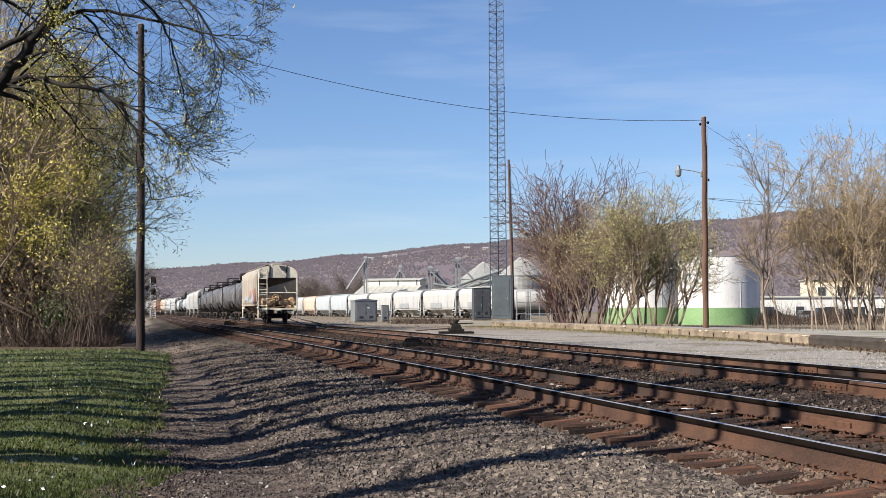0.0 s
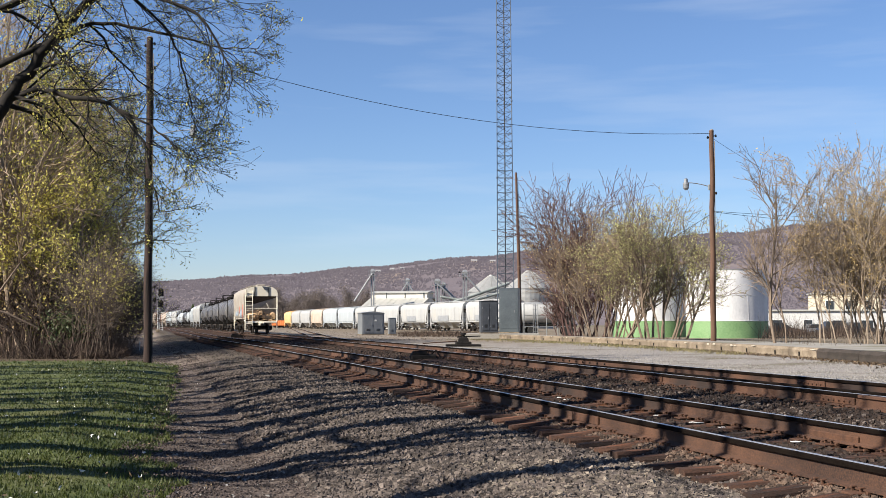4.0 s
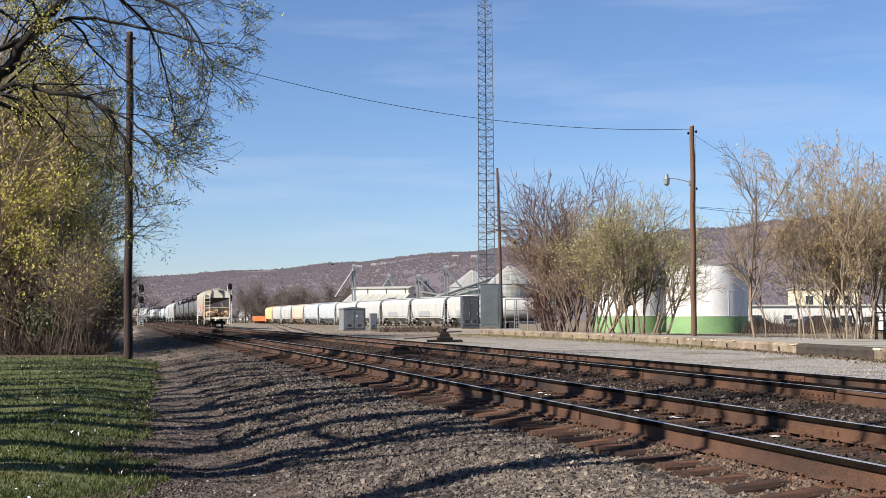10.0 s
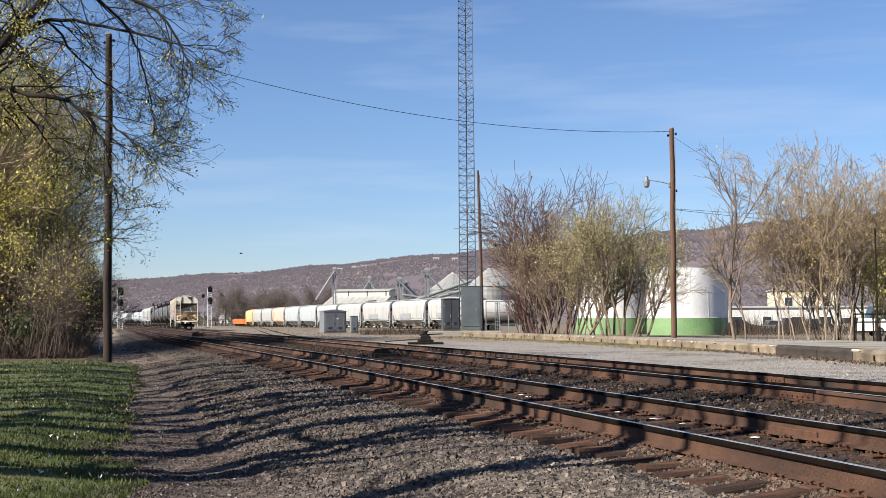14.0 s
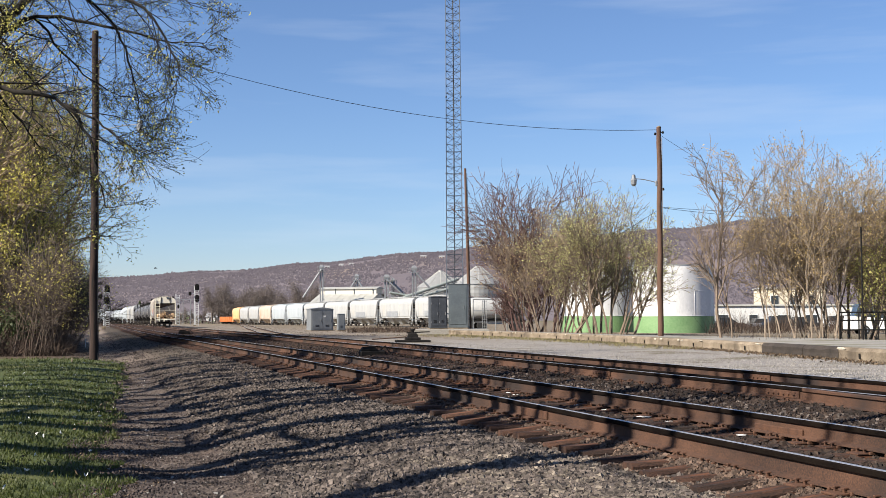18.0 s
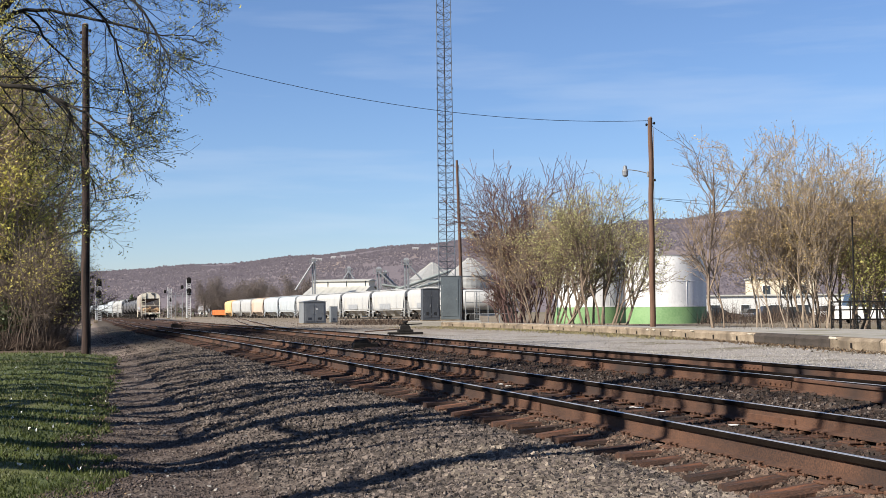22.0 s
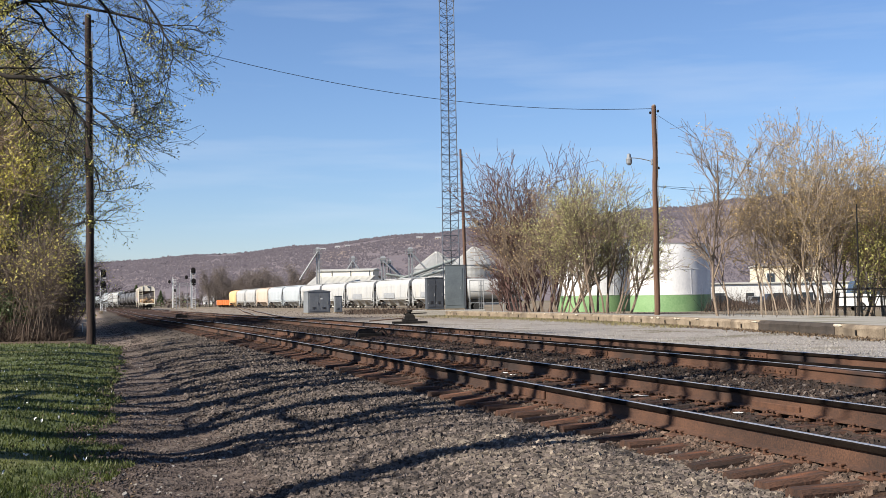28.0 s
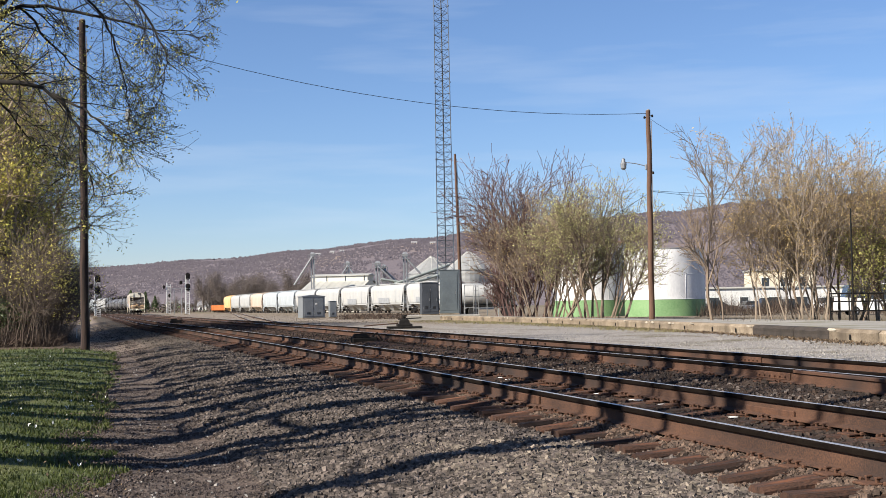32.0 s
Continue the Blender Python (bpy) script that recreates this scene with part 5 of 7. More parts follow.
tree_thing("shrub", pose(4.6, 89.0, 0.46), "low reddish bare shrub beside the mast's pole", "shrub", PLATFORM_TREES, BARKRED, LEAFTAN, 17,
           fan(8, 9, 1.6, 0.6, 0.32, 4.0, 0.05), SHRUB, 0.03, 1, 0.05, 0.1, 0.014)
SLIM = [(13, 36, 0.42, 0.06, 6), (7, 34, 0.5, 0.05, 4), (4, 36, 0.55, 0.04, 3), (0, 0, 0, 0.02, 3)]
tree_thing("tree", pose(11.1, 52.0, 0.76), "slender young tree with bare grey-brown twigs", "tree", PLATFORM_TREES, BARKGREY, LEAFTAN, 14,
           [(0, 0, -0.02, 0, 6.1, 0.075), (0.5, 0.2, 0.10, 0, 4.2, 0.045)], SLIM, 0.03, 1, 0.05, 0.12)
tree_thing("tree", pose(14.6, 52.5, 0.74), "clump of young trees with golden-tan catkins", "tree", PLATFORM_TREES, BARKTAN, LEAFTAN, 15,
           fan(5, 13, 3.2, 1.0, 0.26, 7.0, 0.040), TALL, 0.045, 3, 0.11, 0.8, 0.0095)
tree_thing("tree", pose(16.5, 53.5, 0.72), "clump of young trees with golden-tan catkins", "tree", PLATFORM_TREES, BARKGREY, LEAFTAN, 16,
           fan(6, 13, 3.2, 1.0, 0.26, 7.0, 0.040), TALL, 0.045, 3, 0.11, 0.8, 0.0095)
tree_thing("tree", pose(17.4, 56.5, 0.56), "clump of young trees with golden-tan catkins", "tree", PLATFORM_TREES, BARKGREY, LEAFTAN, 19,
           fan(9, 9, 2.8, 0.9, 0.26, 7.3, 0.065), TALL, 0.045, 4, 0.12, 1.0, 0.010)
tree_thing("tree", pose(20.3, 57.5, 0.45), "clump of young trees with golden-tan catkins", "tree", PLATFORM_TREES, BARKTAN, LEAFTAN, 20,
           fan(10, 10, 3.2, 0.9, 0.26, 7.8, 0.065), TALL, 0.045, 4, 0.12, 1.0, 0.010)
tree_thing("shrub", pose(19.7, 53.0, 0.45), "rounded shrub in bright yellow-green leaf", "shrub", PLATFORM_TREES, BARKGREY, LEAFSPRING, 18,
           fan(7, 9, 2.2, 0.8, 0.30, 4.6, 0.06), SHRUB, 0.055, 3, 0.25, 1.0)

# the woods left of the gravel path
WOODS = "trees of the wood beside the track"
OAK = [(13, 48, 0.42, 0.035, 7), (8, 40, 0.52, 0.03, 4), (5, 38, 0.55, 0.03, 3), (0, 0, 0, 0.0, 3)]


def wood_tree(seed, h, leaf, label, size, per, thin, bark=BARKWOOD):
    rng = random.Random(seed)
    return tree_thing("tree", pose(0, -80, 0), label, "tree", WOODS, bark, leaf, seed, [(0, 0, rng.uniform(-0.1, 0.1), rng.uniform(-0.1, 0.1), h, h * 0.0105),
                      (0.5, 0.3, 0.25, -0.15, h * 0.55, h * 0.008)], OAK, size, per, 0.22, thin, 0.010)


def wood_edge(y):
    return xa(y) - 7.2 - 0.9 * noise.noise((y * 0.09, 0, 4)) - 1.5 * smooth01((y - 92) / 30)


def build_woods():
    rng = random.Random(21)
    kinds = [wood_tree(31, 11.5, LEAFYEL, "tall tree in sparse yellow-green spring leaf", 0.075, 3, 0.9),
             wood_tree(32, 10.0, LEAFYEL, "tree with yellow-green opening buds", 0.075, 3, 0.7),
             wood_tree(33, 11.0, LEAFTAN, "mostly bare grey-brown tree of the wood", 0.08, 1, 0.25),
             wood_tree(34, 6.5, LEAFGRN, "young tree in fresh green leaf", 0.09, 2, 0.9)]
    spots = []
    for row, (off, step) in enumerate(((3.4, 2.6), (7.2, 3.4))):
        y = 62.0 + row * 2
        while y < (150 if row < 2 else 120):
            spots.append((wood_edge(y) - off - 2.2 * smooth01((y - 85) / 20) + rng.uniform(-1.2, 1.2), y + rng.uniform(-1.2, 1.2), row))
            y += step * rng.uniform(0.8, 1.25) * (1 if y < 95 else 1.6)
    used = set()
    for x, y, row in spots:
        k = rng.choices(range(4), (5, 4, 3, 0.8) if row < 1 else (2, 3, 6, 0.3))[0]
        s = rng.uniform(0.85, 1.15) * (1.5 if y < 82 and row else 1.2 if y < 90 else 0.95)
        m = pose(min(x, -0.296 * y - 4.5 * s), y, -0.05, 0, 0, rng.uniform(0, 360))
        if k not in used:
            used.add(k)
            kinds[k].matrix_world = m
            kinds[k].scale = (s, s, s)
        else:
            c = copy_thing(kinds[k], m)
            c.scale = (s, s, s)
    for k in range(4):
        if k not in used:
            kinds[k].matrix_world = pose(-34 - 3 * k, 80, 0)
    # tall bare trees that close the wood's near corner
    for k, (x, y, s) in enumerate(((-28.6, 68, 1.5), (-31.2, 74, 1.7), (-30.2, 66, 1.75), (-27.4, 70, 1.5))):
        c = copy_thing(kinds[(2, 1, 2, 1)[k]], pose(x, y, -0.05, 0, 0, rng.uniform(0, 360)))
        c.scale = (s, s, s)
    # far part of the wood along the line
    for y in range(160, 420, 13):
        c = copy_thing(kinds[rng.choice((0, 1, 2))], pose(wood_edge(y) - rng.uniform(4.5, 8), y, -0.05, 0, 0, rng.uniform(0, 360)))
    # twiggy thickets under the trees
    LOW = [(6, 34, 0.55, 0.04, 5), (5, 38, 0.52, 0.03, 3), (3, 40, 0.55, 0.02, 3), (0, 0, 0, 0.0, 3)]
    thickets = [tree_thing("thicket", pose(0, -80, 0), lab, "thicket", "thickets at the wood's edge", BRUSH, lf, sd, fan(sd, 9, 2.6, 1.0, 0.45, h, 0.04), LOW, 0.08, 1, 0.16, th, 0.011)
                for lab, lf, sd, h, th in (("brown twiggy thicket with few leaves", LEAFTAN, 41, 3.6, 0.08), ("thicket with yellow-green opening leaves", LEAFYEL, 42, 4.2, 0.9))]
    # taller grey-brown bushes that close the wood's edge
    edge = tree_thing("thicket", pose(0, -80, 0), "tall grey-brown twiggy thicket with yellow opening leaves above", "thicket", "thickets at the wood's edge", TWIG, LEAFYEL, 43, fan(43, 14, 2.6, 1.1, 0.42, 5.2, 0.022), LOW, 0.07, 2, 0.16, 0.16, 0.009, 0.58)
    for k, y in enumerate((56.5, 60.0, 64.0, 68.0, 72.5, 77.5, 83.0, 89.0, 96.0, 104.0)):
        s = rng.uniform(0.85, 1.12)
        m = pose(-0.289 * y - 2.6 * s - rng.uniform(0, 0.4), y, -0.05, 0, 0, rng.uniform(0, 360))
        c = edge if k == 0 else copy_thing(edge, m)
        c.matrix_world = m
        c.scale = (s, s, s)
    first = [True, True]
    y = 60.0
    while y < 135:
        for off in (2.3, 5.6):
            k = rng.choices((0, 1), (9, 1))[0]
            s = rng.uniform(0.8, 1.3) * (0.8 if off < 4 else 1.2)
            m = pose(min(wood_edge(y) - off + rng.uniform(-0.8, 0.8), -0.290 * y - 1.9 * s), y + rng.uniform(-1, 1), -0.05, 0, 0, rng.uniform(0, 360))
            if first[k]:
                first[k], c = False, thickets[k]
                c.matrix_world = m
            else:
                c = copy_thing(thickets[k], m)
            c.scale = (s, s, s)
        y += 2.9 if y < 90 else 3.8
    # tangled dead brush along its foot
    nr = np.random.RandomState(8)
    n = 17000
    y = 56 + 75 * nr.rand(n) ** 1.3
    off = nr.exponential(2.6, n) + 0.2
    x = np.array([wood_edge(v) for v in y]) - off
    h = nr.uniform(0.3, 1.9, n) * np.clip(0.35 + off / 3.5, 0.25, 1.15)
    base = np.stack([x, y, np.full(n, -0.05)], 1)
    lean = nr.normal(0, 0.75, (n, 3))
    lean[:, 2] = 1
    lean /= np.linalg.norm(lean, axis=1)[:, None]
    bend = nr.normal(0, 0.35, (n, 3))
    side = np.cross(lean, nr.normal(0, 1, (n, 3)))
    side /= np.linalg.norm(side, axis=1)[:, None]
    w = nr.uniform(0.008, 0.020, n)[:, None]
    mid = base + lean * (h * 0.55)[:, None]
    tip = base + (lean + bend * 0.6) * h[:, None]
    v = np.stack([base - side * w, base + side * w, mid + side * w * 0.7, mid - side * w * 0.7, tip], 1).reshape(-1, 3)
    g = Geo()
    g.v = [tuple(q) for q in v.tolist()]
    for k in range(n):
        g.f += [(5 * k, 5 * k + 1, 5 * k + 2, 5 * k + 3), (5 * k + 3, 5 * k + 2, 5 * k + 4)]
    tagged(part("brush", g, BRUSH), "tangled dead brambles and brown brush", "brush", kind="stuff")
    # one evergreen bush and fallen limbs
    pts = nr.normal(0, 1, (1300, 3)) * (0.55, 0.5, 0.45) + (0, 0, 1.5)
    t = thing("bush", pose(-20.9, 58.6, 0), "dark green bush at the wood's edge", "bush")
    gs = Geo()
    for k in range(9):
        gs.tube([(0, 0, -0.1), (nr.normal() * 0.4, nr.normal() * 0.4, 0.9), (nr.normal() * 0.8, nr.normal() * 0.8, 1.8)], [0.03, 0.02, 0.008], 4, False)
    part("stems", gs, BARKGREY, t)
    part("foliage", leaf_geo(pts, 0.09, nr, 1, 0.1), EVERGREEN, t)
    for k, (p, q, r) in enumerate((((-27.9, 66, 2.6), (-26.4, 66.5, 5.0), 0.06), ((-28.4, 65, 2.7), (-25.2, 66, 1.4), 0.07), ((-28.6, 65, 1.9), (-26.2, 66, 1.1), 0.05), ((-27.2, 64, -0.1), (-28.4, 66, 4.2), 0.08))):
        a, b = (Vector((v[0] * 0.86, v[1] * 0.86, 1.6 + (v[2] - 1.6) * 0.86)) for v in (p, q))
        c = a.lerp(b, 0.5) + Vector((0.08, 0, 0.12))
        tagged(part("fallen_limb", Geo().tube([a, c, b], [r, r * 0.8, r * 0.45], 6), BARKGREY), "bare broken limb caught in the brush", "branch", "broken limbs in the wood")


build_woods()

# ---------------------------------------------------------------- the old tree that reaches over the lawn
def limb(g, tips, rng, path, r0, r1, spec, kids):
    pts = [Vector(p) for p in path]
    fine = []
    for i in range(len(pts) - 1):
        a, b, c, d = pts[max(i - 1, 0)], pts[i], pts[i + 1], pts[min(i + 2, len(pts) - 1)]
        for k in range(4):
            u = k / 4
            q = 0.5 * (2 * b + (c - a) * u + (2 * a - 5 * b + 4 * c - d) * u * u + (3 * b - a - 3 * c + d) * u ** 3)
            fine.append(q + Vector((rng.uniform(-1, 1), rng.uniform(-1, 1), rng.uniform(-1, 1))) * 0.045)
    fine.append(pts[-1])
    n = len(fine) - 1
    rad = [r0 + (r1 - r0) * (k / n) ** 0.8 for k in range(n + 1)]
    g.tube(fine, [r * rng.uniform(0.92, 1.1) for r in rad], 9, False)
    for c in range(kids):
        t = 0.12 + 0.88 * (c + rng.random()) / kids
        i = min(int(t * n), n - 1)
        q = fine[i].lerp(fine[i + 1], t * n - i)
        d = rand_turn(fine[i + 1] - fine[i], radians(50) * rng.uniform(0.6, 1.3), rng)
        d = (d + Vector((0.08, 0, -0.14))).normalized()
        grow(g, tips, rng, q, d, rng.uniform(0.9, 2.2) * (1.25 - 0.7 * t), max(0.012, rad[i] * 0.42), 0, spec)


def old_tree():
    rng, nr = random.Random(77), np.random.RandomState(77)
    t = thing("tree", Matrix.Identity(4), "old spreading tree with dark limbs and opening leaves", "tree")
    g, tips = Geo(), []
    g.tube([(-18.3, 36, -0.2), (-18.2, 36, 1.2), (-18.0, 36, 4.0), (-17.7, 36, 7.0), (-17.2, 36, 10.5), (-16.5, 36.2, 14.5)], [0.5, 0.38, 0.34, 0.28, 0.2, 0.1], 12, False)
    Y = 35.0

    def px(x, y, dy=0.0):
        yy = Y + dy
        return (yy * ((x - 784) / 2200 - 0.0446), yy, 1.6 + yy * (553 - y) / 2200)
    tw = [(5, 40, 0.55, -0.01, 4), (5, 38, 0.6, -0.02, 3), (0, 0, 0, 0, 3)]
    limb(g, tips, rng, [(-17.9, 36, 6.2), px(0, 135), px(100, 142, -0.5), px(185, 165, -0.8), px(228, 225, -1), px(246, 300, -1.2), px(262, 352, -1.4)], 0.105, 0.012, tw, 22)
    limb(g, tips, rng, [px(185, 165, -0.8), px(245, 195, -1.5), px(290, 235, -2.2), px(335, 258, -2.8)], 0.045, 0.008, tw, 13)
    limb(g, tips, rng, [(-17.6, 36, 8.0), px(0, 62), px(60, 42, 0.4), px(130, 8, 0.8), px(230, 18, 1), px(325, 42, 0.7), px(395, 56, 0.2), px(440, 55, 0)], 0.11, 0.008, tw, 26)
    limb(g, tips, rng, [(-17.3, 36, 10), px(60, -60), px(200, -50, -1), px(310, -20, -1.5), px(362, 45, -2), px(388, 100, -2.4), px(384, 150, -2.6)], 0.09, 0.007, tw, 23)
    limb(g, tips, rng, [px(200, -50, -1), px(275, 30, -0.3), px(305, 105, 0.2), px(318, 175, 0.6), px(322, 225, 0.8)], 0.05, 0.007, tw, 16)
    limb(g, tips, rng, [px(130, 8, 0.8), px(180, 70, 1.2), px(230, 120, 1.6), px(285, 150, 2.0), px(335, 150, 2.2)], 0.042, 0.007, tw, 14)
    limb(g, tips, rng, [px(60, 142), px(110, 200, 0.8), px(150, 250, 1.2), px(205, 262, 1.5)], 0.04, 0.007, tw, 10)
    limb(g, tips, rng, [(-17.2, 36, 10.5), px(-40, -20, 1.5), px(40, 20, 2), px(90, 70, 2.4), px(120, 120, 2.6)], 0.08, 0.008, tw, 14)
    limb(g, tips, rng, [px(-40, -20, 1.5), px(80, -60, 2), px(250, -70, 2.0), px(360, -45, 1.8), px(415, -5, 1.5)], 0.06, 0.007, tw, 16)
    limb(g, tips, rng, [(-18.0, 36, 4.0), px(-60, 200), px(-20, 140), px(25, 80), px(70, 20), px(125, -30), px(200, -90)], 0.25, 0.09, tw, 8)
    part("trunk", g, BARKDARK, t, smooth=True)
    sel = [q for q in tips if rng.random() < 0.8]
    part("crown", leaf_geo(sel, 0.036, nr, 1, 0.07), LEAFGRN, t)
    sel = [q for q in tips if rng.random() < 0.8 * smooth01((-q[0] / q[1] - 0.31) / 0.09) + 0.035]
    part("young_leaves", leaf_geo(sel, 0.048, nr, 2, 0.12), LEAFYEL, t, "yellow opening leaves")
    return t


old_tree()

# tall straight trees beside the lawn, whose trunks and limbs shade it in bands
def lawn_trees():
    tw = [(3, 42, 0.6, 0.03, 4), (2, 40, 0.55, 0.0, 3)]
    made = []
    for seed, r0 in ((51, 0.50), (52, 0.31), (53, 0.40)):
        rng, nr = random.Random(seed), np.random.RandomState(seed)
        t = thing("tree", pose(0, -40, 0), "tall straight bare-limbed tree beside the lawn", "tree", "bare trees beside the lawn")
        g, tips = Geo(), []
        g.tube([(0, 0, -0.2), (0.03, 0, 0.8), (0.05, 0.05, 4.0), (-0.05, 0, 8.0), (0.05, 0, 12.0), (0.1, 0.1, 15.5)], [r0 * 1.5, r0, r0 * 0.85, r0 * 0.62, r0 * 0.36, 0.05], 12, False)
        for k in range(8):
            z = 5.0 + 1.15 * k + rng.uniform(-0.3, 0.3)
            a = k * 2.4 + rng.uniform(-0.4, 0.4)
            r = (3.8 - 0.28 * k) * rng.uniform(0.7, 1.1)
            c, s_ = math.cos(a), math.sin(a)
            limb(g, tips, rng, [(0, 0, z), (c * r * 0.35, s_ * r * 0.35, z + 0.7), (c * r * 0.7, s_ * r * 0.7, z + 1.7), (c * r, s_ * r, z + 2.9)], r0 * 0.38 - 0.006 * k, 0.03, tw, 4)
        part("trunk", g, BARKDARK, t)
        part("crown", leaf_geo([q for q in tips if rng.random() < 0.3], 0.055, nr, 1, 0.1), LEAFYEL, t)
        made.append(t)
    spots = ((-22.0, 40.0, 1, 0), (-16.6, 27.5, 2, 40), (-14.2, 23.2, 1, 120), (-12.4, 18.3, 0, 0), (-10.8, 15.2, 1, 75), (-15.6, 12.6, 2, 200), (-9.9, 12.2, 0, 90), (-8.9, 10.6, 1, 10), (-12.5, 7.6, 2, 250), (-8.0, 6.4, 1, 60),
             (-19.5, 33.0, 0, 160), (-18.2, 29.8, 1, 35), (-16.0, 20.2, 2, 310), (-17.5, 24.0, 0, 80), (-13.2, 15.9, 1, 140), (-24.0, 36.5, 0, 20), (-19.0, 17.5, 2, 60))
    seen = set()
    for x, y, k, r in spots:
        if k not in seen:
            seen.add(k)
            made[k].matrix_world = pose(x, y, 0, 0, 0, r)
        else:
            copy_thing(made[k], pose(x, y, 0, 0, 0, r))


lawn_trees()

# ---------------------------------------------------------------- hills
HY = 2600.0
RIDGE = [(-1100, 34), (-700, 45), (-520, 52), (-429, 53.6), (-262, 62.4), (-179, 69.6), (-28, 82.4), (33, 87), (283, 109), (350, 117), (462, 125), (700, 138), (1200, 120)]


def ridge_z(x):
    for (x0, z0), (x1, z1) in zip(RIDGE, RIDGE[1:]):
        if x <= x1:
            return z0 + (z1 - z0) * smooth01((x - x0) / (x1 - x0)) if x > x0 else z0
    return RIDGE[-1][1]


def hill_z(x, y):
    u = (y - 780) / (HY - 780)
    s = x * 1500 / max(y, 500)
    if u < 1:
        prof = smooth01(max(0, u)) * 0.9 + 0.1 * max(0, u)
    else:
        prof = 1 - 0.0004 * (y - HY)
    top = (ridge_z(s) - 1.6) * HY / 1500 - 3.5
    return max(-3, top * prof * (1 + 0.05 * noise.noise((x * 0.004, y * 0.004, 0)) * min(1, abs(1 - u) * 2)) + 3 * noise.noise((x * 0.012, y * 0.012, 1)) * min(1, max(0, u)) + 3.2 * noise.noise((x * 0.05, y * 0.035, 2)) * min(1, max(0, u)) - 2)


def build_hills():
    nx, ny = 330, 110
    verts, faces = [], []
    for j in range(ny + 1):
        y = 760 + 2600 * (j / ny) ** 1.15
        for i in range(nx + 1):
            x = (-1250 + 2500 * i / nx) * y / 1500
            verts.append((x, y, hill_z(x, y)))
    w = nx + 1
    faces = [(j * w + i, j * w + i + 1, (j + 1) * w + i + 1, (j + 1) * w + i) for j in range(ny) for i in range(nx)]
    me = bpy.data.meshes.new("hillside")
    me.from_pydata(verts, [], faces)
    me.polygons.foreach_set("use_smooth", [True] * len(faces))
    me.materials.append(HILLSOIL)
    tagged(new("hillside", me), "long bare wooded ridge in early spring, haze in its colour", "hill", kind="structure")
    # bare trees along the skyline
    rng = np.random.RandomState(4)
    vs, fs = [], []
    for k_tree in range(5200):
        y = 2350 + 330 * rng.rand()
        x = (-620 + 1250 * rng.rand()) * y / 1500
        z = hill_z(x, y) - 1
        h, r = rng.uniform(1.0, 3.6), rng.uniform(1.8, 4.6)
        k, n = len(vs), 5
        vs.append((x, y, z + h))
        for lev, (zz, rr) in enumerate(((0.8, 0.5), (0.45, 1.0), (0.0, 0.6))):
            for q in range(n):
                a = 2 * math.pi * (q + 0.5 * lev) / n
                kk = rr * r * rng.uniform(0.6, 1.3)
                vs.append((x + kk * math.cos(a), y + kk * math.sin(a), z + h * zz * rng.uniform(0.85, 1.12)))
        for q in range(n):
            fs.append((k, k + 1 + q, k + 1 + (q + 1) % n))
            for lev in (0, 1):
                a = k + 1 + lev * n
                fs.append((a + q, a + n + q, a + n + (q + 1) % n, a + (q + 1) % n))
    me = bpy.data.meshes.new("hill_woods")
    me.from_pydata(vs, [], fs)
    me.polygons.foreach_set("use_smooth", [True] * len(fs))
    me.materials.append(HILLWOOD)
    tagged(new("hill_woods", me), "leafless trees along the ridge's skyline", "woods", kind="stuff")
    # bare crowns over the whole slope, with clearings left open
    n = 60000
    y = 880 + 1750 * rng.rand(n) ** 0.75
    x = (-560 + 1200 * rng.rand(n)) * y / 1500
    z = np.array([hill_z(p, q) for p, q in zip(x, y)])
    open_ground = np.array([noise.noise((p * 0.006, q * 0.003, 9.0)) + 0.5 * noise.noise((p * 0.02, q * 0.008, 4.0)) for p, q in zip(x, y)])
    keep = open_ground < 0.30
    pts = np.stack([x, y, z + 2.0 * rng.rand(n)], 1)[keep]
    size = (0.0010 * y)[keep]
    across = np.stack([np.ones(len(pts)), rng.normal(0, 0.10, len(pts)), rng.normal(0, 0.10, len(pts))], 1) * size[:, None]
    rise = np.stack([rng.normal(0, 0.08, len(pts)), rng.uniform(0.5, 0.75, len(pts)), np.ones(len(pts))], 1) * size[:, None]
    wide = rng.uniform(0.5, 1.2, (len(pts), 1))
    quad = np.stack([pts - across * wide, pts - rise * 0.6, pts + across * wide, pts + rise * rng.uniform(0.7, 1.5, (len(pts), 1))], 1)
    pick = rng.randint(0, 3, len(pts))
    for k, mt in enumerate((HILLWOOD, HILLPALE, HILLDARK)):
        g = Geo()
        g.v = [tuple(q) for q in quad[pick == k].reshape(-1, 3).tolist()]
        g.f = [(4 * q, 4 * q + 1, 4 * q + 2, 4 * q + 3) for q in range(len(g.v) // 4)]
        tagged(part("hill_woods", g, mt), "bare crowns on the wooded hillside, haze in their mauve", "woods", kind="stuff")


build_hills()

